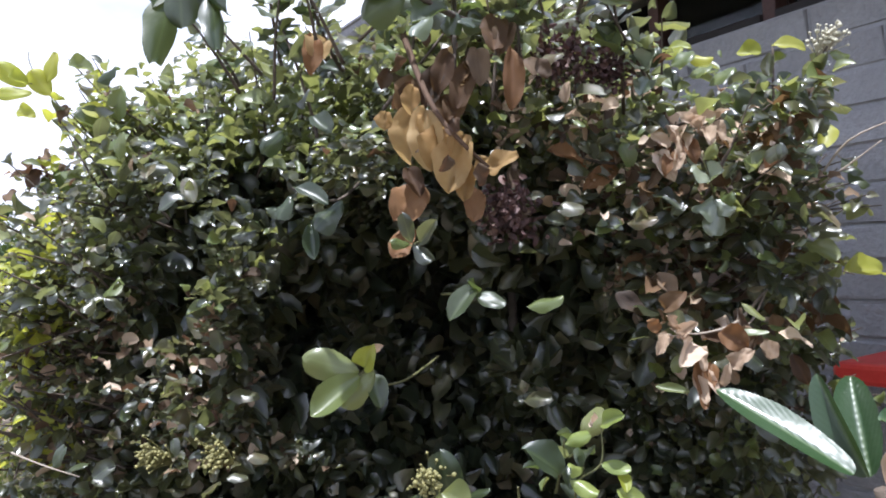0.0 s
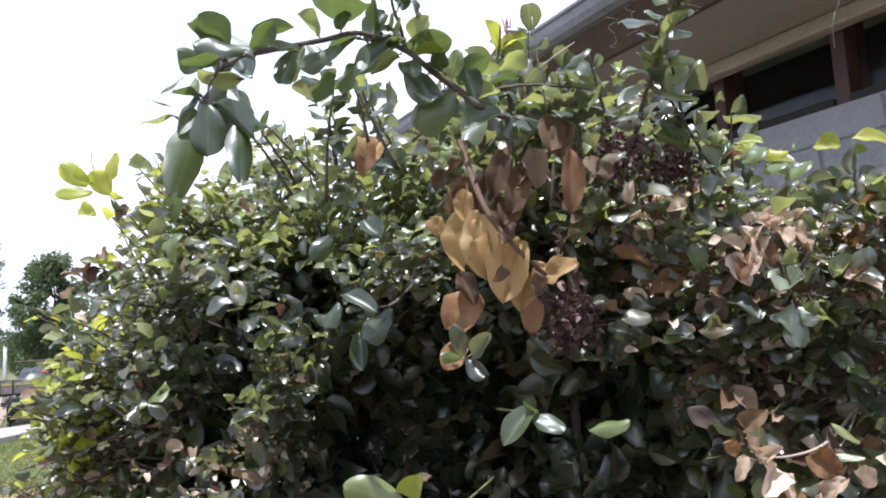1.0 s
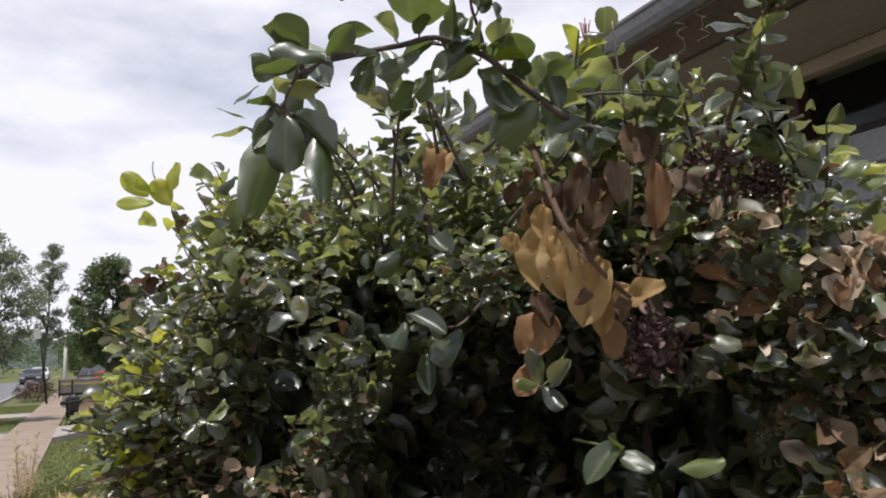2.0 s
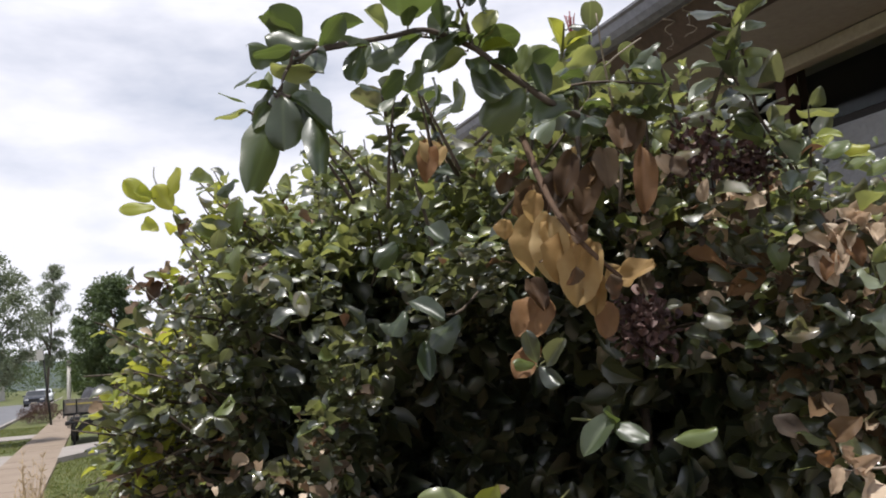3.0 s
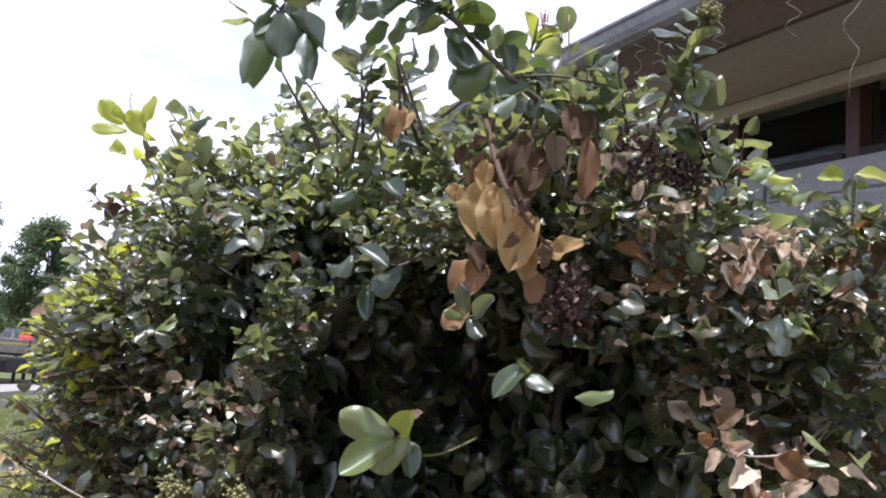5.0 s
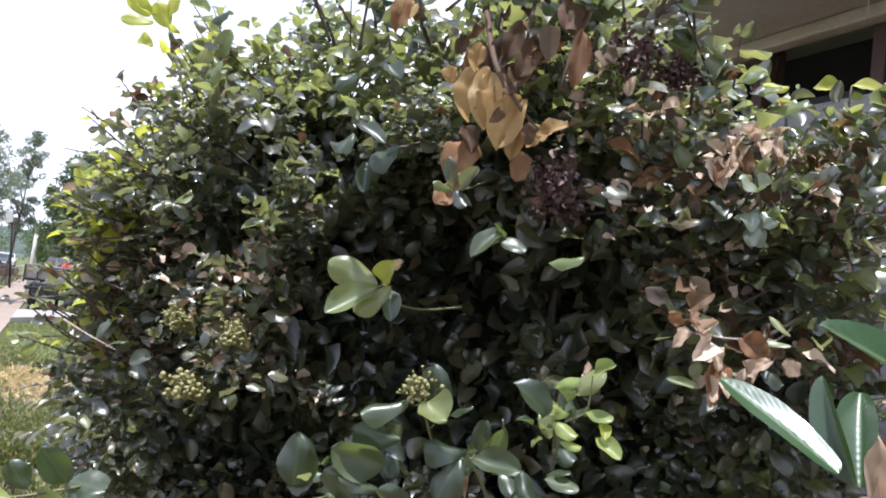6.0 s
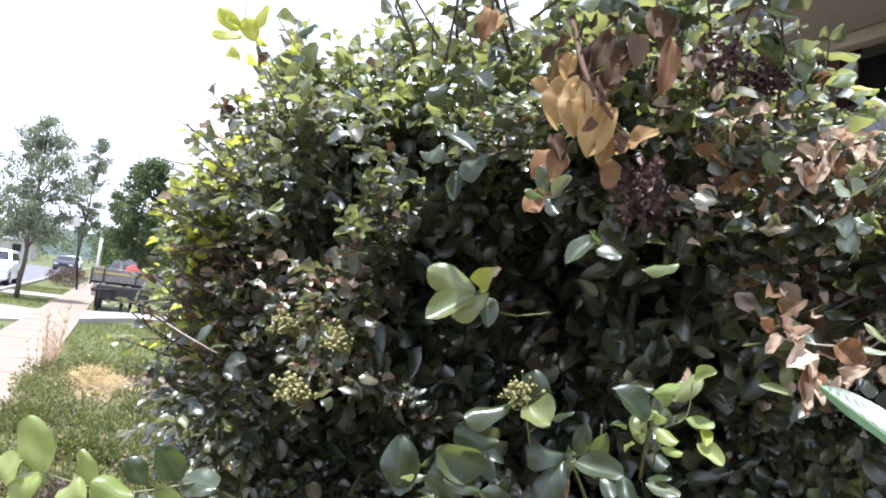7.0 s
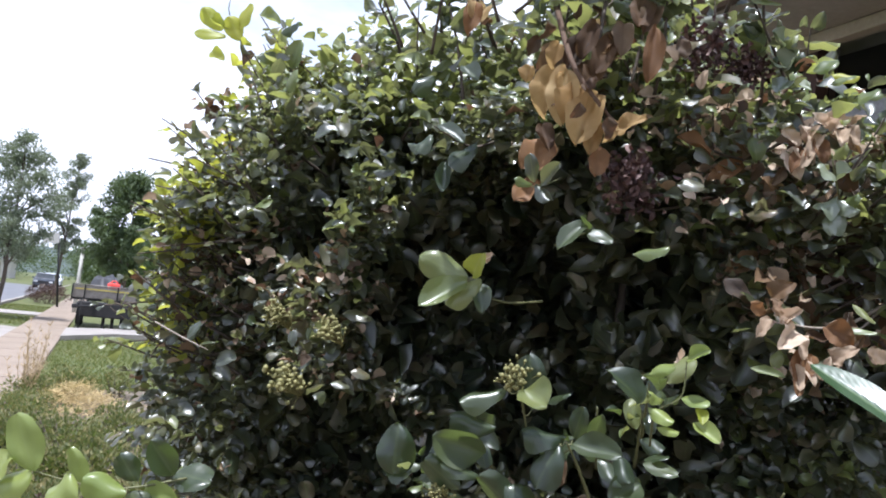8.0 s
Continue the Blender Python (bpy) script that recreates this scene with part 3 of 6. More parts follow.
HOLLOW = [((-0.11, 0.98, 1.64), (0.20, 0.52, 0.23)), ((0.25, 0.95, 1.45), (0.23, 0.40, 0.12)), ((-0.01, 0.95, 1.47), (0.18, 0.48, 0.12)), ((-0.27, 1.0, 1.37), (0.24, 0.32, 0.13)), ((-0.40, 1.08, 1.80), (0.055, 0.22, 0.12)), ((0.07, 0.93, 1.64), (0.10, 0.30, 0.07)), ((0.04, 0.92, 1.57), (0.09, 0.30, 0.06)), ((0.13, 0.98, 1.69), (0.13, 0.32, 0.10)), ((0.22, 0.95, 1.57), (0.12, 0.30, 0.07))]
# room kept round the shoots that stand out
CLEAR = [((0.33, 0.91, 1.62), (0.15, 0.16, 0.12)), ((0.02, 0.88, 1.86), (0.13, 0.17, 0.17)), ((0.20, 0.98, 1.90), (0.12, 0.12, 0.06)), ((0.0, 0.70, 1.48), (0.20, 0.12, 0.10)), ((-0.27, 0.72, 1.57), (0.08, 0.08, 0.08)), ((-0.12, 0.80, 1.69), (0.07, 0.10, 0.06))]
CLEAR += [((0.33 - 0.17 * k, 1.0 - 0.20 * k, 1.66 + 0.95 * k), (0.11, 0.11, 0.09)) for k in (0.1, 0.2, 0.3, 0.4, 0.5)]


def inside(p, blobs, grow=1.0):
    best = np.full(len(p), 9.0)
    for c, r in blobs:
        q = (p - np.array(c)) / (np.array(r) * grow)
        best = np.minimum(best, (np.abs(q) ** 2.3).sum(1) ** (1 / 2.3))
    return best


def shell_points(count, rg, lo, hi):
    """Random points in the outer layer of the crown, with the outward direction."""
    out, nrm, turn = [], [], 0
    while sum(len(o) for o in out) < count:
        k = turn % len(BODY)
        turn += 1
        c, r = np.array(BODY[k][0]), np.array(BODY[k][1])
        d = unit(rg.normal(size=(260, 3)))
        s = (np.abs(d) ** 2.3).sum(1, keepdims=True) ** (-1 / 2.3)
        lump = np.array([0.7 * noise.noise(Vector(c + q * r) * 3.4) + 1.5 * noise.noise(Vector(c + q * r) * 8.5) for q in d])[:, None]
        p = c + d * s * r * (rg.uniform(lo, hi, (260, 1)) + 0.10 * lump)
        n = unit(d / r)
        ok = (inside(p, BODY) > lo + 0.02) & (p[:, 2] > 0.25) & (inside(p, HOLLOW) > 1)
        # the far side stays sparse
        ok &= (n[:, 1] < 0.35) | (rg.random(260) < 0.25)
        bump = np.array([noise.noise(Vector(q * 4.6)) for q in p[ok]])
        keep = bump > rg.uniform(-0.48, 0.30, len(bump))
        out.append(p[ok][keep])
        nrm.append(n[ok][keep])
    return np.concatenate(out)[:count], np.concatenate(nrm)[:count]


rg = np.random.default_rng(11)
base, outward = shell_points(8900, rg, 0.60, 1.03)
direction = unit(outward * 0.7 + np.array((0, 0, 0.40)) + rg.normal(0, 0.42, base.shape))
P, D, N, S = sprig_leaves(base, direction, rg.uniform(0.05, 0.12, len(base)), rg.integers(6, 11, len(base)), np.where(base[:, 0] < -0.05, 0.74, 0.90) * (0.020 + 0.026 * rg.random(len(base)) ** 1.4), rg, level=0.6)
THIN = [((0.38, 1.16, 1.84), (0.36, 0.42, 0.34)), ((-0.42, 1.08, 1.58), (0.34, 0.36, 0.16))]
open_air = ((P[:, 2] < 2.0) | (rg.random(len(P)) < np.where(P[:, 0] < -0.05, 0.42, 0.66))) & (((P[:, 1] < 1.65) & (P[:, 2] > 1.1)) | (rg.random(len(P)) < 0.36)) & (inside(P, HOLLOW) > 1) & (inside(P, CLEAR) > 1) & ((inside(P, THIN) > 1) | (rg.random(len(P)) < 0.5))
P, D, N, S = P[open_air], D[open_air], N[open_air], S[open_air]
DEAD_ZONE = [((0.34, 1.05, 1.84), (0.30, 0.34, 0.26)), ((0.16, 0.95, 2.02), (0.18, 0.28, 0.12)), ((0.30, 1.0, 1.62), (0.22, 0.3, 0.14)), ((-0.42, 1.15, 1.60), (0.30, 0.34, 0.14))]
dd = inside(P, DEAD_ZONE)
is_dead = (dd < 1) & (rg.random(len(P)) < np.where(P[:, 2] > 1.66, 0.34, 0.22))
is_dead |= rg.random(len(P)) < 0.035
left_edge = (P[:, 0] < -0.60) & (P[:, 2] > 1.50)
# leaf colours carry the light: more pale ones right, top and left edge
is_young = ~is_dead & ((rg.random(len(P)) < np.where(P[:, 0] > 0.22, 0.14, np.where((P[:, 0] < -0.15) & (P[:, 2] > 1.72), 0.15, 0.03))) | (left_edge & (rg.random(len(P)) < 0.40)) | ((P[:, 2] > 1.95) & (rg.random(len(P)) < 0.42)))
is_yellow = is_young & left_edge & (rg.random(len(P)) < 0.7)
is_young &= ~is_yellow
green = ~is_dead & ~is_young & ~is_yellow
S = np.where(is_dead, S * 0.85, S)
S = np.where(P[:, 2] > 1.98, S * 1.22, S)
wid = S * rg.uniform(0.55, 0.80, len(S))
# part of the crown's leaves lie open to the light
HALF = np.array((SUN_TO + Vector((0, -0.97, 0.05))).normalized())
lit = rg.random(len(P)) < np.where(P[:, 0] > 0.10, 0.66, np.where(P[:, 2] > 1.75, 0.26, 0.12))
N = np.where(lit[:, None], HALF + rg.normal(0, 0.22, N.shape), N)
# leaves on the near face that can be told apart become pieces of their own
near = np.nonzero(green & (P[:, 1] < 1.12) & (P[:, 2] > 1.25) & (np.abs(P[:, 0]) < 0.7))[0]
near = near[rg.permutation(len(near))[:270]]
single = np.zeros(len(P), bool)
single[near] = True


def cloud(name, mask, material, label, templates=LEAVES):
    return leaf_cloud(name, P[mask], D[mask], N[mask], S[mask], wid[mask], templates, material, shrub, label)


front = (P[:, 1] < 1.65) & (P[:, 2] > 1.15)
tagged(cloud("foliage", green & ~single & front, M_LEAF, "glossy dark green leaves"), kind="stuff")
tagged(cloud("foliage", green & ~front, M_LEAF, "glossy dark green leaves", PLAIN), kind="stuff")
tagged(cloud("young_foliage", is_young, M_YOUNG, "fresh yellow-green leaves, more where the crown is sunlit"), kind="stuff")
tagged(cloud("yellow_foliage", is_yellow, M_YELLOW, "bright yellow-green leaves at the outer edge"), kind="stuff")
# pale dead leaves double as sun flecks, more on the house side
bleached = is_dead & (rg.random(len(P)) < np.where(P[:, 0] > 0.1, 0.5, 0.25))
tagged(cloud("dead_foliage", is_dead & ~bleached, M_DEAD, "shrivelled brown dead leaves", SHRIVELLED), kind="stuff")
tagged(cloud("dead_foliage", bleached, M_PALE_DRY, "pale curled dead leaves doubling as sun flecks", SHRIVELLED), kind="stuff")
# the crown's inner leaves, which keep the light out
q = unit(rg.normal(size=(18000, 3))) * rg.uniform(0.25, 1.0, (18000, 1)) ** 0.5
inner = np.concatenate([np.array(c) + q[i::4] * np.array(r) * (0.68 if i < 2 else 0.80) for i, (c, r) in enumerate(BODY)])
inner = inner[(inside(inner, HOLLOW, 1.1) > 1) & (inside(inner, CLEAR) > 1) & (inner[:, 2] > 0.3)]
ni = len(inner)
tagged(leaf_cloud("inner_foliage", inner, rg.normal(size=(ni, 3)), rg.normal(size=(ni, 3)) + np.array((0, 0, 0.8)), rg.uniform(0.035, 0.06, ni), rg.uniform(0.025, 0.04, ni), PLAIN, M_LEAF, shrub, "shaded inner leaves"), kind="stuff")

# twigs of the outer crown and main stems inside
bm = bmesh.new()
far_out = inside(base, BODY) > 0.99
for i in range(len(base)):
    if i % 6 and not far_out[i]:
        continue
    e = Vector(base[i] + direction[i] * 0.1)
    if base[i][2] > 1.96 and i % 4:
        continue
    if inside(base[i][None], HOLLOW, 1.9)[0] < 1 or inside(base[i][None], CLEAR, 1.4)[0] < 1:
        continue
    s0 = Vector(base[i]) - Vector(direction[i]) * 0.10 - Vector(outward[i]) * 0.06
    add_tube(bm, bent(s0, e, rg.normal(0, 0.012, 3), 4), [0.0028, 0.0024, 0.0018, 0.001], 4, False)
tagged(part("twig", bm, M_BARK, shrub), kind="stuff")
for i in range(9):
    ang = i * 0.7
    foot = Vector((0.02 + 0.16 * math.cos(ang), 1.66 + 0.14 * math.sin(ang), -0.03))
    tip = Vector((0.02 + 0.55 * math.cos(ang), 1.70 + 0.25 * math.sin(ang), 1.55 + 0.25 * math.sin(i * 2.1)))
    part("stem", tube(bent(foot, tip, (0.05 * math.sin(i), 0.05 * math.cos(i), 0.12), 9, 0.012), [0.03 - 0.0028 * k for k in range(9)], 7), M_BARK, shrub)

FINE = [leaf_template(12, f, c, w, tw, wv, 3, 0.008, cu, 0.012, 0.0, po) for f, c, w, tw, wv, cu, po in ((0.35, 0.22, 0.56, 0.3, 0.5, 0.5, 0.52), (0.6, 0.35, 0.52, -0.4, 0.7, 0.0, 0.58), (-0.2, 0.2, 0.60, 0.5, 0.8, 0.6, 0.48), (0.25, 0.45, 0.56, 0.4, 0.8, 0.8, 0.54), (0.5, -0.2, 0.52, -0.3, 0.7, -0.4, 0.60))]
FINE_DRY = [leaf_template(14, f, c, w, tw, wv, 3, 0.035, 0.3, 0.045) for f, c, w, tw, wv in ((0.5, 0.25, 0.5, 0.4, 0.8), (1.0, 0.6, 0.55, -0.8, 1.3), (0.7, -0.45, 0.46, 0.6, 1.2), (1.3, 0.2, 0.5, 0.9, 1.0))]
KINDS = {"p": M_PALE_DRY, "v": M_LARGE, "g": M_LEAF, "y": M_YOUNG, "Y": M_YELLOW, "t": M_TAN, "o": M_ORANGE, "d": M_DRY, "e": M_DEAD, "q": M_LOQUAT, "l": M_LIME, "w": M_SHEEN}


def template_mesh(t, material):
    me = bpy.data.meshes.new("leaf")
    me.from_pydata([tuple(v) for v in t[0]], [], [tuple(int(k) for k in f) for f in t[1]])
    me.uv_layers.new(name="UVMap").data.foreach_set("uv", t[2][t[1]].astype(np.float32).ravel())
    me.polygons.foreach_set("use_smooth", np.ones(len(t[1]), dtype=bool))
    me.materials.append(material)
    return me


SPIKY = [leaf_template(12, f, c, w, tw, wv, 3, 0.10, 0.0, 0.10) for f, c, w, tw, wv in ((0.9, 0.5, 0.38, 0.7, 1.2), (1.4, -0.4, 0.42, -0.9, 1.2), (0.6, 0.7, 0.36, 0.5, 1.4))]
BLADES = {k: [template_mesh(t, m) for t in (SPIKY if k == "p" else FINE_DRY if k in "tode" else FINE)] for k, m in KINDS.items()}


def place_leaf(parent, start, tip, width, kind, facing, variant=None):
    """One leaf as an object of its own, from its stalk to its tip."""
    start, tip, facing = Vector(start), Vector(tip), Vector(facing)
    al = tip - start
    length = al.length
    al.normalize()
    si = al.cross(facing).normalized()
    up = si.cross(al)
    meshes = BLADES[kind]
    o = new("leaf", meshes[rb.randrange(len(meshes)) if variant is None else variant])
    o.matrix_world = Matrix.Translation(start) @ Matrix((si, al, up)).transposed().to_4x4() @ Matrix.Diagonal((width, length, width, 1))
    o.parent = parent
    return o


for i in near:
    place_leaf(shrub, P[i], P[i] + D[i] * S[i], wid[i], "g", N[i])

TWIG = {"D": M_DEAD_TWIG, "B": M_BARK, "G": M_GREEN_TWIG, "P": M_PALE_TWIG}
BRANCH_LABEL = {"dead_branch": "dead branch with hanging tan leaves", "dead_twig": "dead twig with curled brown leaves", "arching_branch": "long arching shoot with large leaves", "flowering_shoot": "shoot ending in a flower head", "bare_twig": "bare dry twig", "dry_twig": "pale dry twig", "upright_shoot": "", "branch": ""}


EXTRA = {"dead_branch": 9, "dead_twig": 5, "arching_branch": 14, "upright_shoot": 9, "flowering_shoot": 5}


TO_OPEN = Vector((0, -0.97, 0.05))
FACES = {"s": (SUN_TO + TO_OPEN).normalized(), "c": Vector((0, -0.9, 0.4)), "u": Vector((0.05, -0.72, 0.66)), "d": Vector((0, -0.98, -0.1)), "b": Vector((0.05, 0.55, 0.83))}


def hero(name, line, bark, radius, leaves):
    """A shoot that stands out from the crown: its stem and each of its leaves."""
    line = [Vector(p) for p in line]
    fine = []
    for k in range((len(line) - 1) * 4 + 1):
        j, f = min(k // 4, len(line) - 2), (k - 4 * min(k // 4, len(line) - 2)) / 4
        p0, p1, p2, p3 = line[max(j - 1, 0)], line[j], line[j + 1], line[min(j + 2, len(line) - 1)]
        fine.append(0.5 * (2 * p1 + (p2 - p0) * f + (2 * p0 - 5 * p1 + 4 * p2 - p3) * f * f + (3 * p1 - p0 - 3 * p2 + p3) * f ** 3))
    n = len(fine)
    br = part(name, tube(fine, [radius * (1.15 - 0.65 * k / (n - 1)) for k in range(n)], 6), TWIG[bark], shrub, BRANCH_LABEL[name])
    run = sum((b0 - a0).length for a0, b0 in zip(line, line[1:]))
    for k in range(int(EXTRA.get(name, 0) * (min(1.0, run / 0.28) if name == "arching_branch" else 1))):
        j = rb.randrange(1, n - 1)
        al = (fine[j + 1] - fine[j - 1]).normalized()
        out = Vector((rb.gauss(0, 1), rb.gauss(0, 0.7), rb.gauss(0, 1)))
        out = (out - al * out.dot(al)).normalized() + al * 0.5 + Vector((0, 0, -0.15))
        ln = rb.uniform(0.026, 0.042) * (1.05 if name == "arching_branch" and run > 0.3 else 1.0)
        if name[:4] == "dead":
            out = out * 0.5 + Vector((0, 0, -0.9))
            off = Vector((rb.gauss(0, 0.035), rb.gauss(0, 0.02), rb.gauss(0, 0.025)))
            leaves = leaves + [(fine[j] + out * 0.01 + off, fine[j] + out.normalized() * ln * 1.3 + off, ln * rb.uniform(0.5, 0.8), rb.choice("ddeeet"))]
            continue
        leaves = leaves + [(fine[j] + out * 0.006, fine[j] + out.normalized() * ln, ln * rb.uniform(0.5, 0.7), rb.choice("vvvy" if name == "arching_branch" else "gggy"))]
    for start, tip, width, kind, *turned in leaves:
        face = Vector((rb.uniform(-0.4, 0.4), -0.55 + rb.uniform(-0.3, 0.3), 0.72 + rb.uniform(-0.3, 0.3)))
        if kind == "g" and rb.random() < 0.7:
            kind = "v"
        if kind in "yY":
            face = Vector((rb.uniform(-0.4, 0.3), -0.75 + rb.uniform(-0.3, 0.2), 0.5 + rb.uniform(-0.2, 0.3)))
        if kind in "gvy" and rb.random() < 0.42:
            face = Vector((-0.27 + rb.gauss(0, 0.16), -0.82, 0.5 + rb.gauss(0, 0.16)))
        if kind in "todep":
            face = Vector((rb.uniform(-0.9, 0.9), -0.75 + rb.uniform(-0.3, 0.5), 0.3 + rb.uniform(-0.5, 0.5)))
        if kind == "p":
            face = Vector((rb.uniform(-0.7, 0.5), -0.5 + rb.uniform(-0.3, 0.3), 0.75 + rb.uniform(-0.4, 0.3)))
        if turned:
            face = FACES[turned[0]] + Vector((rb.gauss(0, 0.12), rb.gauss(0, 0.12), rb.gauss(0, 0.12)))
        place_leaf(br, start, tip, width, kind, face)
        near_pt = min(fine, key=lambda q: (q - Vector(start)).length)
        if 0.004 < (near_pt - Vector(start)).length < 0.02:
            part("leaf_stalk", tube(bent(near_pt, start, (0, 0, -0.003), 3), [0.0012, 0.001, 0.0008], 4), TWIG[bark], br)
    return br


hero("dead_branch", [(-0.040, 1.030, 2.112), (-0.018, 0.950, 2.022), (0.002, 0.905, 1.964), (0.031, 0.892, 1.922), (0.061, 0.900, 1.892)], "D", 0.0042, [
    ((-0.026, 0.940, 1.974), (-0.040, 0.920, 1.921), 0.049, "t", "c"),
    ((-0.011, 0.930, 1.974), (-0.013, 0.910, 1.906), 0.045, "t", "c"),
    ((0.012, 0.925, 1.945), (-0.008, 0.905, 1.896), 0.043, "t", "c"),
    ((0.035, 0.920, 1.937), (0.010, 0.900, 1.867), 0.047, "t", "c"),
    ((0.038, 0.925, 1.900), (0.029, 0.905, 1.855), 0.026, "t", "c"),
    ((0.058, 0.930, 1.894), (0.103, 0.910, 1.898), 0.032, "t", "c"),
    ((0.046, 0.940, 1.871), (0.040, 0.920, 1.832), 0.027, "o", "c"),
    ((-0.018, 0.970, 1.880), (-0.060, 0.950, 1.845), 0.051, "o", "c"),
    ((-0.039, 0.980, 1.831), (-0.062, 0.960, 1.785), 0.030, "o", "c"),
    ((0.014, 0.940, 1.915), (0.040, 0.920, 1.872), 0.027, "t", "c"),
    ((-0.040, 0.975, 1.906), (-0.024, 0.955, 1.868), 0.025, "d", "c"),
])
hero("dead_branch", [(0.037, 1.020, 2.147), (0.032, 0.980, 2.065), (0.028, 0.960, 1.994)], "B", 0.0035, [
    ((-0.025, 0.970, 2.022), (-0.041, 0.950, 1.980), 0.038, "d", "c"),
    ((0.009, 0.965, 2.030), (-0.012, 0.945, 1.980), 0.033, "e", "c"),
    ((0.023, 0.955, 2.050), (0.007, 0.935, 1.998), 0.030, "d", "c"),
    ((0.046, 0.955, 2.034), (0.028, 0.935, 1.974), 0.032, "d", "c"),
    ((0.059, 0.965, 2.052), (0.061, 0.945, 2.002), 0.030, "e", "c"),
    ((0.104, 0.965, 2.051), (0.102, 0.945, 1.974), 0.028, "o", "c"),
    ((0.086, 0.995, 2.102), (0.080, 0.975, 2.042), 0.037, "d", "c"),
    ((0.106, 1.000, 2.094), (0.090, 0.980, 2.049), 0.030, "e", "c"),
    ((-0.160, 1.020, 2.100), (-0.157, 1.000, 2.052), 0.028, "o", "c"),
    ((-0.143, 1.030, 2.093), (-0.159, 1.010, 2.065), 0.037, "t", "c"),
    ((0.035, 0.960, 1.995), (0.017, 0.940, 1.963), 0.031, "d", "c"),
    ((0.006, 0.960, 1.994), (0.017, 0.940, 1.959), 0.034, "d", "c"),
])
hero("branch", [(-0.006, 1.020, 1.841), (-0.025, 0.930, 1.813), (-0.034, 0.890, 1.806)], "G", 0.0014, [
    ((-0.037, 0.890, 1.808), (-0.044, 0.870, 1.838), 0.019, "g", "c"),
    ((-0.027, 0.890, 1.805), (-0.003, 0.870, 1.832), 0.020, "g", "s"),
    ((-0.034, 0.890, 1.805), (-0.016, 0.870, 1.786), 0.021, "g", "c"),
    ((-0.040, 0.900, 1.806), (-0.057, 0.880, 1.811), 0.014, "y", "c"),
])
hero("arching_branch", [(0.054, 0.947, 2.080), (0.008, 0.800, 2.058), (-0.020, 0.784, 2.077), (-0.045, 0.770, 2.095), (-0.064, 0.757, 2.110), (-0.088, 0.741, 2.119), (-0.107, 0.708, 2.115), (-0.124, 0.650, 2.087), (-0.139, 0.611, 2.069), (-0.151, 0.574, 2.051), (-0.159, 0.555, 2.042)], "B", 0.0033, [
    ((-0.107, 0.600, 2.126), (-0.131, 0.685, 2.102), 0.054, "v", "d"),
    ((-0.083, 0.738, 2.145), (-0.100, 0.723, 2.117), 0.026, "v", "s"),
    ((-0.059, 0.763, 2.123), (-0.046, 0.748, 2.143), 0.024, "y", "c"),
    ((-0.069, 0.769, 2.119), (-0.021, 0.754, 2.124), 0.031, "v", "b"),
    # yellow blade added for the sunlit lower strip of the leaf above
    ((-0.060, 0.770, 2.113), (-0.028, 0.755, 2.114), 0.017, "Y", "b"),
    ((-0.072, 0.737, 2.114), (-0.116, 0.722, 2.085), 0.031, "v", "s"),
    ((-0.070, 0.764, 2.098), (-0.042, 0.749, 2.062), 0.031, "v", "s"),
    ((0.022, 0.798, 2.055), (-0.016, 0.783, 2.031), 0.030, "v", "s"),
    ((0.030, 0.868, 2.073), (0.024, 0.853, 2.048), 0.025, "v", "s"),
    ((-0.105, 0.683, 2.074), (-0.126, 0.668, 2.053), 0.025, "v", "b"),
    ((-0.115, 0.650, 2.054), (-0.136, 0.635, 2.034), 0.023, "v", "b"),
    ((-0.021, 0.773, 2.068), (-0.063, 0.758, 2.044), 0.038, "v", "d"),
])
hero("arching_branch", [(-0.067, 0.756, 2.110), (-0.071, 0.752, 2.135), (-0.077, 0.747, 2.156), (-0.079, 0.745, 2.191)], "B", 0.002, [
    ((-0.085, 0.751, 2.179), (-0.053, 0.736, 2.159), 0.033, "v", "b"),
    ((-0.059, 0.759, 2.164), (-0.056, 0.744, 2.139), 0.014, "v", "b"),
    ((-0.078, 0.737, 2.181), (-0.102, 0.722, 2.161), 0.028, "v", "b"),
    ((-0.075, 0.746, 2.147), (-0.084, 0.731, 2.124), 0.013, "y", "b"),
    ((0.024, 0.879, 2.125), (0.049, 0.864, 2.145), 0.026, "y", "b"),
    ((-0.020, 0.792, 2.086), (0.012, 0.777, 2.110), 0.026, "v", "b"),
    ((-0.032, 0.772, 2.091), (-0.049, 0.757, 2.099), 0.015, "v", "s"),
    ((-0.005, 0.800, 2.073), (0.022, 0.785, 2.079), 0.023, "y", "b"),
    ((-0.105, 0.732, 2.078), (-0.097, 0.717, 2.046), 0.012, "v", "b"),
    ((-0.086, 0.750, 2.079), (-0.069, 0.735, 2.046), 0.026, "y", "b"),
])
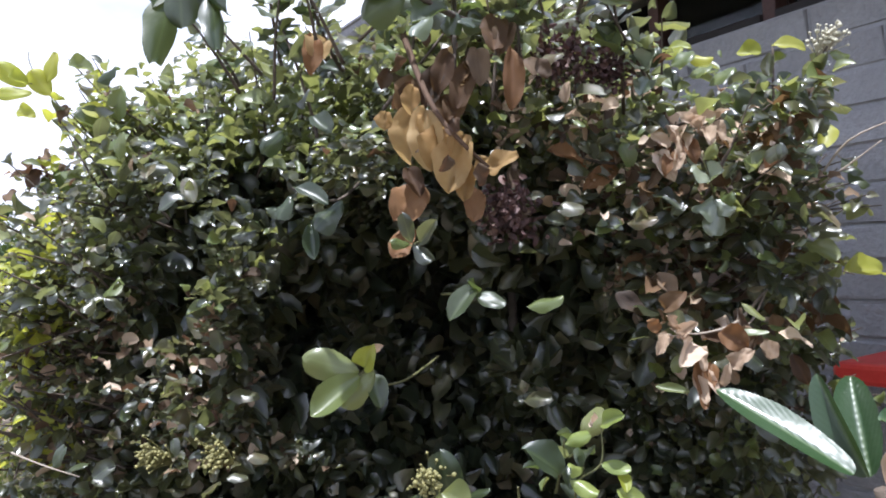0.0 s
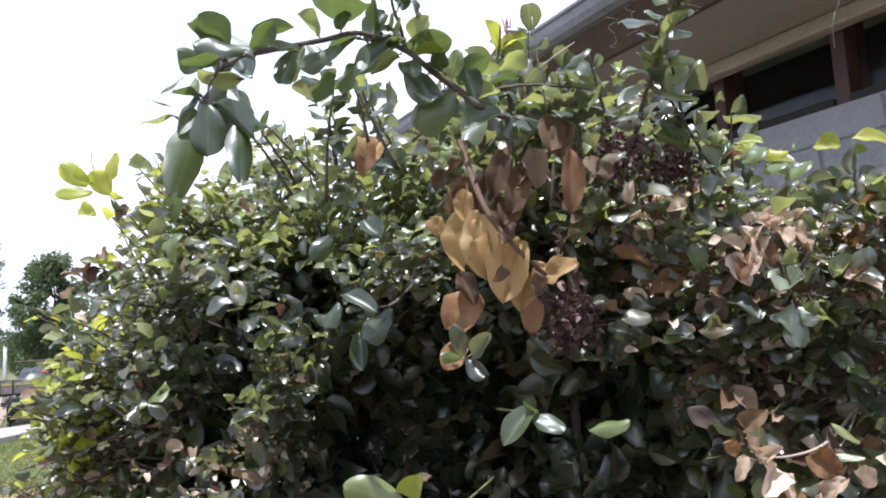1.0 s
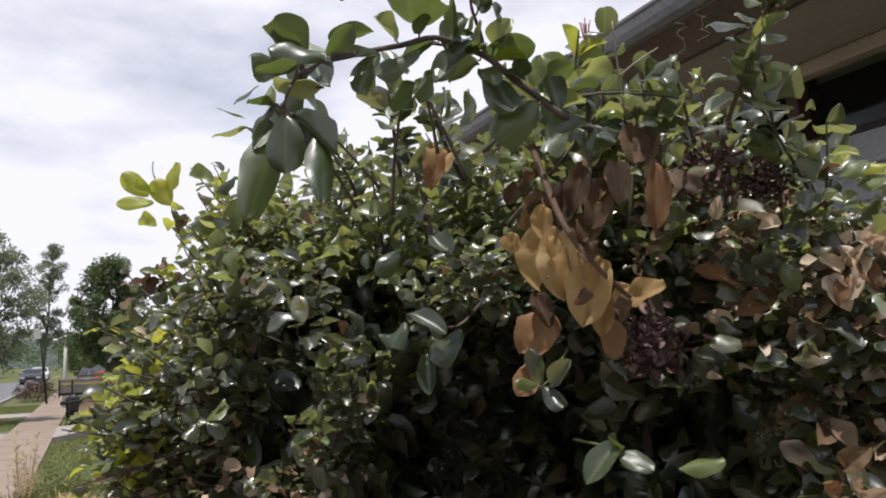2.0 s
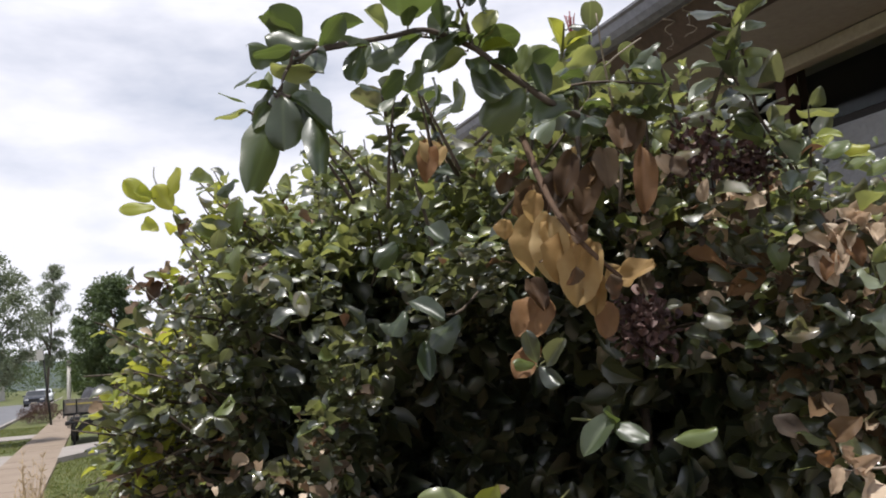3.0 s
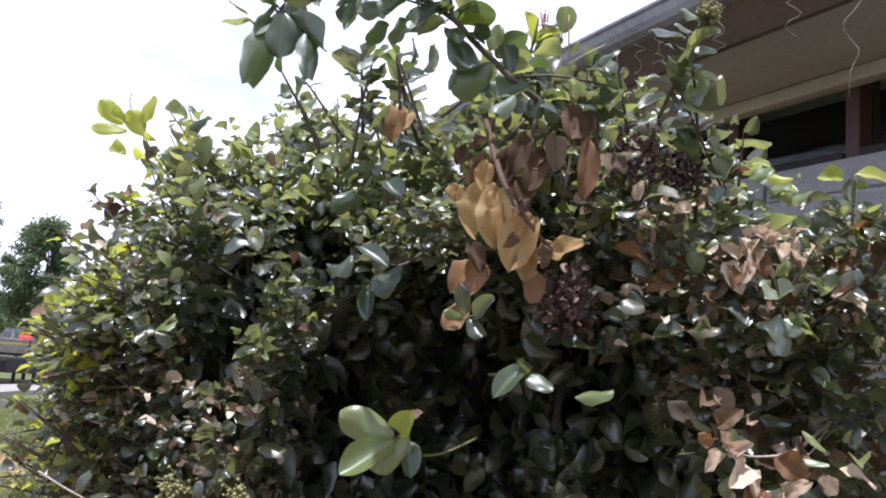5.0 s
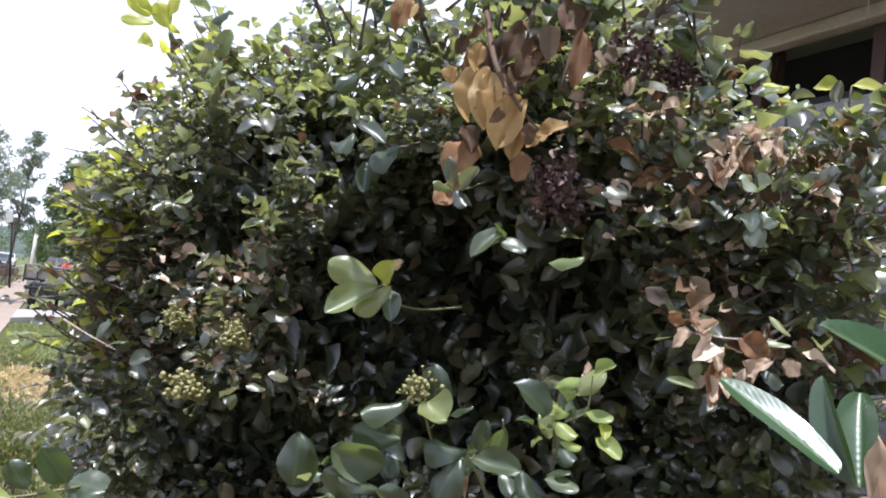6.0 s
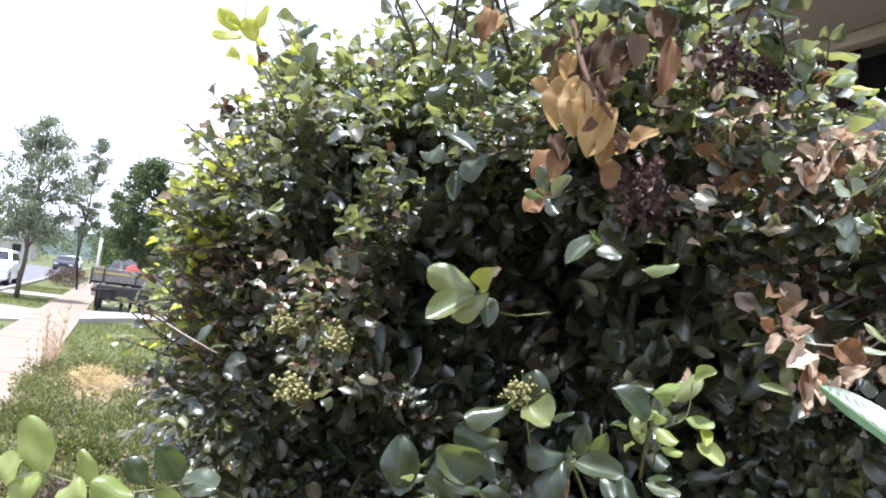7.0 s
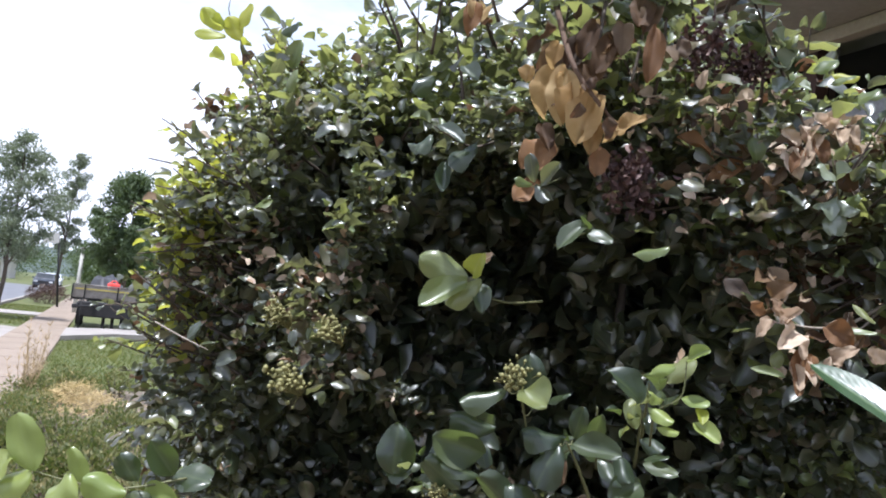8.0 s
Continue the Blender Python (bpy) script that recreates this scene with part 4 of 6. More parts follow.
hero("arching_branch", [(-0.139, 0.611, 2.069), (-0.151, 0.574, 2.053), (-0.158, 0.549, 2.040), (-0.157, 0.501, 2.015), (-0.155, 0.470, 1.993), (-0.158, 0.470, 1.980)], "B", 0.0016, [
    ((-0.137, 0.600, 2.060), (-0.147, 0.585, 2.026), 0.017, "v", "b"),
    ((-0.109, 0.643, 2.077), (-0.143, 0.628, 2.065), 0.022, "v", "s"),
    ((-0.131, 0.596, 2.059), (-0.154, 0.581, 2.051), 0.014, "v", "s"),
    ((-0.131, 0.581, 2.070), (-0.161, 0.566, 2.066), 0.014, "v", "b"),
    ((-0.162, 0.569, 2.050), (-0.140, 0.554, 2.067), 0.015, "v", "b"),
    ((-0.140, 0.490, 2.018), (-0.166, 0.475, 2.027), 0.019, "v", "s"),
    ((-0.149, 0.470, 2.008), (-0.169, 0.455, 2.003), 0.012, "v", "b"),
    ((-0.142, 0.495, 2.002), (-0.167, 0.480, 2.007), 0.017, "y", "b"),
    ((-0.165, 0.551, 2.038), (-0.149, 0.536, 2.015), 0.018, "v", "s"),
    ((-0.171, 0.526, 2.014), (-0.143, 0.511, 1.990), 0.020, "v", "b"),
    ((-0.132, 0.589, 2.110), (-0.153, 0.574, 2.094), 0.016, "v", "b"),
])
hero("arching_branch", [(-0.156, 0.465, 1.980), (-0.159, 0.465, 1.974), (-0.161, 0.465, 1.968)], "B", 0.0013, [
    ((-0.151, 0.455, 1.974), (-0.151, 0.450, 1.943), 0.021, "v", "s"),
    ((-0.163, 0.470, 1.970), (-0.153, 0.425, 1.920), 0.025, "v", "b"),
    ((-0.150, 0.465, 1.978), (-0.123, 0.445, 1.945), 0.020, "v", "b"),
    ((-0.135, 0.463, 1.965), (-0.121, 0.433, 1.927), 0.018, "v", "b"),
    ((-0.178, 0.470, 1.973), (-0.191, 0.450, 1.967), 0.014, "y", "b"),
    ((-0.164, 0.470, 1.985), (-0.170, 0.450, 1.979), 0.009, "v", "s"),
    ((-0.168, 0.480, 2.000), (-0.167, 0.460, 1.985), 0.009, "y", "b"),
    ((-0.176, 0.480, 2.001), (-0.183, 0.460, 1.986), 0.008, "v", "b"),
    ((-0.184, 0.480, 1.982), (-0.192, 0.460, 1.984), 0.005, "v", "s"),
    ((-0.143, 0.470, 1.979), (-0.121, 0.450, 1.966), 0.004, "v", "b"),
    ((-0.165, 0.468, 1.976), (-0.165, 0.448, 1.957), 0.009, "v", "b"),
])
hero("branch", [(-0.591, 1.280, 2.032), (-0.610, 1.260, 2.060), (-0.626, 1.240, 2.093), (-0.648, 1.220, 2.140), (-0.650, 1.220, 2.166)], "G", 0.0016, [
    ((-0.663, 1.230, 2.111), (-0.698, 1.210, 2.149), 0.033, "Y", "c"),
    ((-0.654, 1.230, 2.099), (-0.709, 1.210, 2.101), 0.025, "Y", "c"),
    ((-0.625, 1.230, 2.093), (-0.645, 1.210, 2.132), 0.036, "Y", "c"),
    ((-0.629, 1.230, 2.116), (-0.607, 1.210, 2.158), 0.034, "Y", "c"),
    ((-0.657, 1.225, 2.115), (-0.680, 1.205, 2.119), 0.030, "Y", "c"),
    ((-0.551, 1.230, 2.131), (-0.584, 1.210, 2.130), 0.036, "y", "u"),
    ((-0.511, 1.220, 2.041), (-0.501, 1.200, 2.090), 0.033, "y", "c"),
    ((-0.527, 1.220, 2.051), (-0.560, 1.200, 2.067), 0.028, "Y", "c"),
    ((-0.527, 1.220, 2.021), (-0.580, 1.200, 2.049), 0.046, "v", "u"),
    ((-0.547, 1.230, 2.112), (-0.514, 1.210, 2.130), 0.033, "v", "s"),
    ((-0.605, 1.250, 2.076), (-0.612, 1.230, 2.059), 0.023, "e", "c"),
])
hero("dead_twig", [(-0.656, 1.360, 1.948), (-0.677, 1.330, 1.974), (-0.693, 1.310, 1.985), (-0.714, 1.300, 1.978)], "B", 0.002, [
    ((-0.689, 1.310, 1.982), (-0.703, 1.290, 1.958), 0.030, "e", "c"),
    ((-0.681, 1.310, 1.985), (-0.666, 1.290, 2.005), 0.028, "e", "c"),
    ((-0.704, 1.310, 1.984), (-0.691, 1.290, 1.999), 0.028, "e", "c"),
    ((-0.667, 1.310, 1.969), (-0.643, 1.290, 1.988), 0.030, "e", "c"),
    ((-0.710, 1.310, 1.978), (-0.730, 1.290, 1.979), 0.019, "e", "c"),
    ((-0.683, 1.310, 1.974), (-0.683, 1.290, 1.944), 0.027, "v", "c"),
])
hero("branch", [(-0.114, 1.100, 1.907), (-0.135, 1.000, 1.873), (-0.166, 0.960, 1.878), (-0.186, 0.950, 1.888)], "B", 0.002, [
    ((-0.183, 0.950, 1.889), (-0.139, 0.930, 1.870), 0.024, "v", "s"),
    ((-0.124, 0.960, 1.866), (-0.162, 0.940, 1.845), 0.037, "v", "s"),
    ((-0.169, 0.970, 1.842), (-0.162, 0.950, 1.794), 0.023, "v", "d"),
    ((-0.191, 0.970, 1.879), (-0.209, 0.950, 1.857), 0.023, "v", "u"),
    ((-0.227, 0.980, 1.867), (-0.190, 0.960, 1.858), 0.021, "v", "u"),
    ((-0.196, 0.970, 1.963), (-0.217, 0.950, 1.938), 0.026, "v", "d"),
    ((-0.156, 0.960, 1.979), (-0.128, 0.940, 1.950), 0.026, "v", "s"),
])
hero("branch", [(-0.005, 0.980, 1.740), (0.032, 0.860, 1.745), (0.038, 0.830, 1.745)], "G", 0.0016, [
    ((0.033, 0.830, 1.753), (0.002, 0.810, 1.724), 0.027, "v", "s"),
    ((0.033, 0.830, 1.745), (0.063, 0.810, 1.734), 0.022, "v", "s"),
    ((0.092, 0.860, 1.725), (0.129, 0.840, 1.738), 0.023, "y", "u"),
    ((0.036, 0.840, 1.746), (0.023, 0.820, 1.758), 0.015, "g", "s"),
])
hero("dead_twig", [(0.311, 1.120, 1.893), (0.329, 1.080, 1.921), (0.359, 1.060, 1.943), (0.399, 1.060, 1.956)], "B", 0.0022, [
    ((0.323, 1.060, 1.921), (0.304, 1.040, 1.940), 0.019, "p", "c"),
    ((0.334, 1.060, 1.926), (0.339, 1.040, 1.946), 0.017, "p", "c"),
    ((0.350, 1.055, 1.938), (0.332, 1.035, 1.911), 0.021, "p", "c"),
    ((0.366, 1.060, 1.943), (0.375, 1.040, 1.959), 0.016, "p", "c"),
    ((0.372, 1.055, 1.946), (0.374, 1.035, 1.911), 0.018, "p", "c"),
    ((0.386, 1.055, 1.950), (0.395, 1.035, 1.925), 0.019, "p", "c"),
    ((0.328, 1.060, 1.917), (0.314, 1.040, 1.888), 0.021, "o", "c"),
    ((0.344, 1.055, 1.930), (0.356, 1.035, 1.902), 0.021, "o", "c"),
    ((0.395, 1.060, 1.956), (0.399, 1.040, 1.969), 0.015, "p", "s"),
    ((0.339, 1.055, 1.915), (0.325, 1.035, 1.889), 0.017, "p", "c"),
    ((0.357, 1.060, 1.952), (0.342, 1.040, 1.964), 0.017, "p", "c"),
])
hero("branch", [(0.432, 1.160, 1.817), (0.392, 1.080, 1.845), (0.369, 1.040, 1.877), (0.360, 1.030, 1.906)], "G", 0.002, [
    ((0.367, 1.030, 1.871), (0.343, 1.010, 1.884), 0.031, "w", "s"),
    ((0.367, 1.030, 1.868), (0.384, 1.010, 1.878), 0.031, "w", "s"),
    ((0.373, 1.035, 1.845), (0.346, 1.015, 1.831), 0.033, "w", "s"),
    ((0.376, 1.035, 1.842), (0.394, 1.015, 1.830), 0.031, "w", "s"),
    ((0.377, 1.040, 1.831), (0.366, 1.020, 1.800), 0.031, "w", "s"),
    ((0.362, 1.030, 1.898), (0.367, 1.010, 1.915), 0.023, "y", "s"),
    ((0.379, 1.035, 1.834), (0.388, 1.015, 1.850), 0.025, "y", "s"),
])
hero("branch", [(0.343, 1.160, 2.005), (0.313, 1.100, 2.034), (0.294, 1.070, 2.066), (0.286, 1.060, 2.095)], "G", 0.002, [
    ((0.299, 1.070, 2.033), (0.275, 1.050, 2.049), 0.036, "w", "s"),
    ((0.301, 1.070, 2.033), (0.316, 1.050, 2.057), 0.037, "w", "s"),
    ((0.307, 1.075, 2.022), (0.289, 1.055, 1.990), 0.032, "w", "s"),
    ((0.291, 1.060, 2.066), (0.268, 1.040, 2.077), 0.030, "w", "s"),
    ((0.290, 1.060, 2.070), (0.304, 1.040, 2.081), 0.030, "y", "s"),
    ((0.312, 1.080, 2.011), (0.332, 1.060, 2.014), 0.028, "y", "u"),
    ((0.347, 1.100, 2.045), (0.374, 1.080, 2.058), 0.029, "y", "u"),
    ((0.372, 1.100, 2.026), (0.398, 1.080, 2.039), 0.029, "y", "u"),
])
hero("dead_twig", [(0.471, 1.120, 1.709), (0.399, 1.050, 1.672), (0.346, 1.020, 1.663), (0.305, 1.000, 1.666)], "P", 0.0024, [
    ((0.314, 0.985, 1.657), (0.288, 0.965, 1.625), 0.028, "p", "c"),
    ((0.319, 0.985, 1.651), (0.326, 0.965, 1.626), 0.018, "p", "c"),
    ((0.325, 0.990, 1.633), (0.317, 0.970, 1.570), 0.023, "o", "c"),
    ((0.340, 0.990, 1.626), (0.328, 0.970, 1.595), 0.019, "o", "c"),
    ((0.314, 0.985, 1.614), (0.321, 0.965, 1.577), 0.016, "p", "c"),
    ((0.279, 1.000, 1.674), (0.261, 0.980, 1.686), 0.019, "o", "c"),
    ((0.286, 0.995, 1.668), (0.270, 0.975, 1.651), 0.018, "p", "c"),
    ((0.298, 0.990, 1.665), (0.322, 0.970, 1.683), 0.017, "p", "c"),
    ((0.356, 1.000, 1.665), (0.385, 0.980, 1.650), 0.034, "o", "c"),
    ((0.366, 0.990, 1.622), (0.380, 0.970, 1.640), 0.023, "p", "c"),
    ((0.292, 1.020, 1.697), (0.305, 1.000, 1.719), 0.027, "d", "c"),
    ((0.292, 0.995, 1.675), (0.276, 0.975, 1.692), 0.017, "p", "c"),
])
hero("dead_twig", [(0.471, 1.120, 1.709), (0.424, 1.060, 1.672), (0.384, 1.020, 1.660)], "P", 0.0018, [
    ((0.378, 1.000, 1.664), (0.414, 0.980, 1.664), 0.011, "y", "s"),
    ((0.264, 0.990, 1.601), (0.303, 0.970, 1.593), 0.013, "y", "s"),
    ((0.442, 1.020, 1.656), (0.480, 1.000, 1.647), 0.018, "p", "s"),
    ((0.352, 0.990, 1.597), (0.356, 0.970, 1.622), 0.013, "p", "c"),
    ((0.395, 1.020, 1.700), (0.419, 1.000, 1.680), 0.012, "y", "s"),
    ((0.307, 0.990, 1.659), (0.290, 0.970, 1.672), 0.013, "p", "c"),
    ((0.328, 0.985, 1.617), (0.340, 0.965, 1.591), 0.014, "p", "c"),
])
hero("branch", [(-0.015, 0.980, 1.660), (-0.052, 0.860, 1.651), (-0.081, 0.800, 1.657), (-0.097, 0.790, 1.672)], "G", 0.0014, [
    ((-0.097, 0.790, 1.672), (-0.148, 0.770, 1.694), 0.034, "y", "c"),
    ((-0.090, 0.790, 1.676), (-0.084, 0.770, 1.698), 0.026, "Y", "c"),
    ((-0.076, 0.790, 1.692), (-0.064, 0.770, 1.701), 0.009, "p", "c"),
    ((-0.096, 0.785, 1.670), (-0.144, 0.765, 1.632), 0.033, "y", "s"),
    ((-0.080, 0.790, 1.672), (-0.116, 0.770, 1.646), 0.027, "y", "s"),
    ((-0.085, 0.800, 1.670), (-0.073, 0.780, 1.639), 0.023, "v", "u"),
])
hero("branch", [(-0.010, 0.800, 1.497), (-0.017, 0.740, 1.541), (-0.026, 0.720, 1.567)], "G", 0.0015, [
    ((-0.007, 0.750, 1.538), (-0.015, 0.730, 1.591), 0.034, "v", "d"),
    ((-0.035, 0.730, 1.557), (-0.081, 0.710, 1.544), 0.026, "v", "s"),
    ((-0.017, 0.725, 1.560), (0.010, 0.705, 1.543), 0.038, "y", "s"),
    ((0.008, 0.740, 1.548), (0.026, 0.720, 1.565), 0.014, "v", "s"),
    ((-0.152, 0.760, 1.504), (-0.150, 0.740, 1.456), 0.044, "v", "d"),
    ((-0.052, 0.740, 1.487), (-0.108, 0.720, 1.503), 0.040, "v", "d"),
    ((-0.074, 0.730, 1.447), (-0.110, 0.710, 1.475), 0.033, "v", "d"),
    ((-0.055, 0.725, 1.464), (-0.089, 0.705, 1.480), 0.019, "v", "s"),
    ((-0.020, 0.730, 1.440), (-0.052, 0.710, 1.465), 0.032, "v", "d"),
    ((-0.025, 0.730, 1.460), (0.004, 0.710, 1.448), 0.036, "v", "s"),
    ((-0.047, 0.780, 1.508), (-0.094, 0.760, 1.520), 0.030, "v", "u"),
])
hero("branch", [(0.068, 0.800, 1.433), (0.044, 0.750, 1.488), (0.031, 0.735, 1.511)], "G", 0.0017, [
    ((0.030, 0.735, 1.514), (-0.011, 0.715, 1.522), 0.030, "v", "s"),
    ((0.025, 0.730, 1.508), (0.001, 0.710, 1.471), 0.035, "v", "s"),
    ((0.037, 0.730, 1.510), (0.088, 0.710, 1.505), 0.028, "v", "s"),
    ((0.084, 0.735, 1.506), (0.096, 0.715, 1.483), 0.022, "v", "u"),
    ((0.065, 0.735, 1.498), (0.090, 0.715, 1.482), 0.020, "v", "s"),
    ((0.039, 0.745, 1.514), (0.044, 0.725, 1.547), 0.022, "g", "u"),
    ((0.059, 0.750, 1.516), (0.065, 0.730, 1.546), 0.019, "g", "s"),
    ((0.023, 0.745, 1.498), (0.026, 0.725, 1.466), 0.021, "d", "c"),
    ((0.112, 0.750, 1.497), (0.144, 0.730, 1.495), 0.019, "v", "s"),
    ((0.110, 0.740, 1.479), (0.079, 0.720, 1.456), 0.033, "v", "s"),
    ((0.114, 0.760, 1.499), (0.134, 0.740, 1.510), 0.016, "v", "u"),
])
hero("branch", [(0.123, 0.800, 1.509), (0.123, 0.770, 1.549), (0.146, 0.760, 1.568), (0.149, 0.760, 1.598)], "G", 0.0013, [
    ((0.106, 0.780, 1.555), (0.080, 0.760, 1.590), 0.041, "v", "u"),
    ((0.113, 0.770, 1.589), (0.131, 0.750, 1.601), 0.016, "l", "s"),
    ((0.149, 0.760, 1.607), (0.171, 0.740, 1.620), 0.018, "l", "s"),
    ((0.114, 0.760, 1.554), (0.137, 0.740, 1.546), 0.018, "l", "s"),
    ((0.123, 0.755, 1.535), (0.142, 0.735, 1.535), 0.011, "l", "s"),
    ((0.147, 0.760, 1.568), (0.171, 0.740, 1.567), 0.016, "l", "s"),
    ((0.164, 0.755, 1.560), (0.167, 0.735, 1.549), 0.013, "Y", "c"),
    ((0.159, 0.750, 1.545), (0.183, 0.730, 1.528), 0.018, "l", "s"),
    ((0.140, 0.780, 1.605), (0.145, 0.760, 1.618), 0.008, "p", "c"),
    ((0.130, 0.770, 1.562), (0.116, 0.750, 1.571), 0.015, "l", "u"),
])
hero("branch", [(-0.397, 0.770, 1.408), (-0.450, 0.735, 1.396), (-0.493, 0.720, 1.397), (-0.552, 0.710, 1.406)], "G", 0.0014, [
    ((-0.550, 0.710, 1.406), (-0.570, 0.690, 1.467), 0.042, "l", "c"),
    ((-0.505, 0.710, 1.410), (-0.522, 0.690, 1.377), 0.050, "l", "s"),
    ((-0.549, 0.705, 1.405), (-0.579, 0.685, 1.384), 0.033, "l", "c"),
    ((-0.581, 0.710, 1.423), (-0.589, 0.690, 1.395), 0.040, "l", "c"),
    ((-0.509, 0.710, 1.371), (-0.525, 0.690, 1.343), 0.039, "l", "c"),
    ((-0.459, 0.720, 1.357), (-0.410, 0.700, 1.337), 0.038, "l", "c"),
    ((-0.442, 0.720, 1.393), (-0.483, 0.700, 1.411), 0.031, "l", "s"),
    ((-0.448, 0.750, 1.401), (-0.459, 0.730, 1.427), 0.029, "v", "s"),
    ((-0.414, 0.770, 1.409), (-0.439, 0.750, 1.450), 0.033, "v", "s"),
    ((-0.417, 0.780, 1.409), (-0.368, 0.760, 1.414), 0.042, "v", "s"),
    ((-0.445, 0.760, 1.383), (-0.397, 0.740, 1.391), 0.034, "l", "s"),
    ((-0.517, 0.760, 1.384), (-0.532, 0.740, 1.425), 0.023, "l", "u"),
    ((-0.454, 0.750, 1.389), (-0.426, 0.730, 1.375), 0.034, "v", "u"),
])
hero("dead_twig", [(0.366, 1.062, 1.962), (0.319, 1.106, 1.942), (0.261, 1.118, 1.909), (0.166, 1.108, 1.936)], "B", 0.003, [
    ((0.160, 1.109, 1.934), (0.215, 1.101, 1.908), 0.030, "o"),
    ((0.265, 1.131, 1.909), (0.219, 1.104, 1.879), 0.030, "o"),
    ((0.298, 1.146, 1.767), (0.251, 1.119, 1.739), 0.030, "d"),
    ((0.401, 1.081, 1.658), (0.354, 1.054, 1.637), 0.030, "d"),
    ((0.323, 1.067, 1.951), (0.354, 1.056, 1.902), 0.025, "p"),
    ((0.350, 1.071, 1.962), (0.388, 1.059, 1.947), 0.024, "p"),
    ((0.364, 1.076, 1.940), (0.408, 1.066, 1.909), 0.024, "p"),
    ((0.311, 1.067, 1.917), (0.326, 1.052, 1.875), 0.025, "p"),
    ((0.237, 1.067, 1.721), (0.276, 1.055, 1.693), 0.029, "e"),
    ((0.298, 1.077, 1.745), (0.322, 1.064, 1.699), 0.029, "e"),
])
rc = random.Random(91)
cover = []
for k in range(34):
    p0 = Vector((rc.uniform(-0.09, 0.15), rc.uniform(0.94, 1.03), rc.uniform(2.09, 2.16)))
    q0 = p0 + Vector((rc.gauss(0, 1), rc.gauss(-0.3, 0.8), rc.gauss(0, 0.35))).normalized() * rc.uniform(0.03, 0.046)
    cover.append((p0, q0, rc.uniform(0.02, 0.03), rc.choice("ggvvy")))
hero("branch", [(-0.10, 1.06, 2.10), (-0.03, 1.0, 2.13), (0.05, 0.98, 2.14), (0.14, 0.99, 2.13)], "B", 0.0025, cover)
hero("upright_shoot", [(-0.247, 1.281, 2.070), (-0.243, 1.199, 2.143), (-0.239, 1.128, 2.218)], "B", 0.004, [
    ((-0.240, 1.182, 2.139), (-0.262, 1.158, 2.144), 0.022, "g"),
    ((-0.241, 1.178, 2.164), (-0.202, 1.162, 2.169), 0.022, "g"),
    ((-0.244, 1.173, 2.198), (-0.269, 1.149, 2.206), 0.022, "g"),
    ((-0.246, 1.174, 2.190), (-0.204, 1.158, 2.194), 0.023, "g"),
    ((-0.248, 1.169, 2.223), (-0.213, 1.150, 2.240), 0.025, "g"),
    ((-0.247, 1.168, 2.227), (-0.275, 1.143, 2.239), 0.023, "g"),
])
hero("upright_shoot", [(-0.141, 1.239, 2.090), (-0.164, 1.178, 2.140), (-0.178, 1.117, 2.200)], "B", 0.004, [
    ((-0.165, 1.159, 2.148), (-0.133, 1.140, 2.160), 0.024, "g"),
    ((-0.172, 1.156, 2.164), (-0.205, 1.131, 2.169), 0.024, "g"),
    ((-0.178, 1.151, 2.189), (-0.142, 1.134, 2.197), 0.026, "g"),
    ((-0.181, 1.149, 2.202), (-0.210, 1.124, 2.209), 0.023, "g"),
    ((-0.155, 1.163, 2.126), (-0.178, 1.143, 2.107), 0.041, "o"),
    ((-0.161, 1.162, 2.131), (-0.187, 1.138, 2.136), 0.028, "t"),
])
hero("upright_shoot", [(-0.323, 1.324, 2.064), (-0.339, 1.282, 2.125), (-0.374, 1.249, 2.186)], "B", 0.0035, [
    ((-0.337, 1.275, 2.123), (-0.363, 1.251, 2.125), 0.022, "g"),
    ((-0.349, 1.270, 2.147), (-0.319, 1.250, 2.167), 0.022, "g"),
    ((-0.360, 1.265, 2.170), (-0.386, 1.242, 2.167), 0.022, "g"),
    ((-0.373, 1.262, 2.185), (-0.351, 1.240, 2.214), 0.024, "g"),
])
hero("flowering_shoot", [(0.202, 1.130, 2.062), (0.213, 1.072, 2.123), (0.232, 1.036, 2.176), (0.259, 1.007, 2.256), (0.270, 1.004, 2.283)], "B", 0.003, [
    ((0.225, 1.049, 2.161), (0.186, 1.024, 2.166), 0.025, "w", "s"),
    ((0.235, 1.054, 2.136), (0.283, 1.040, 2.128), 0.018, "y"),
    ((0.216, 1.051, 2.146), (0.177, 1.029, 2.124), 0.024, "w", "s"),
    ((0.245, 1.050, 2.172), (0.283, 1.034, 2.171), 0.020, "y"),
    ((0.241, 1.044, 2.208), (0.209, 1.020, 2.212), 0.021, "w", "s"),
    ((0.247, 1.044, 2.213), (0.278, 1.028, 2.208), 0.021, "w", "s"),
    ((0.232, 1.046, 2.187), (0.259, 1.029, 2.189), 0.020, "w", "s"),
    ((0.250, 1.042, 2.235), (0.221, 1.017, 2.239), 0.020, "w", "s"),
    ((0.258, 1.042, 2.238), (0.280, 1.024, 2.239), 0.020, "w", "s"),
    ((0.238, 1.049, 2.172), (0.203, 1.023, 2.189), 0.018, "w", "s"),
    ((0.256, 1.039, 2.256), (0.230, 1.015, 2.263), 0.020, "w", "s"),
])
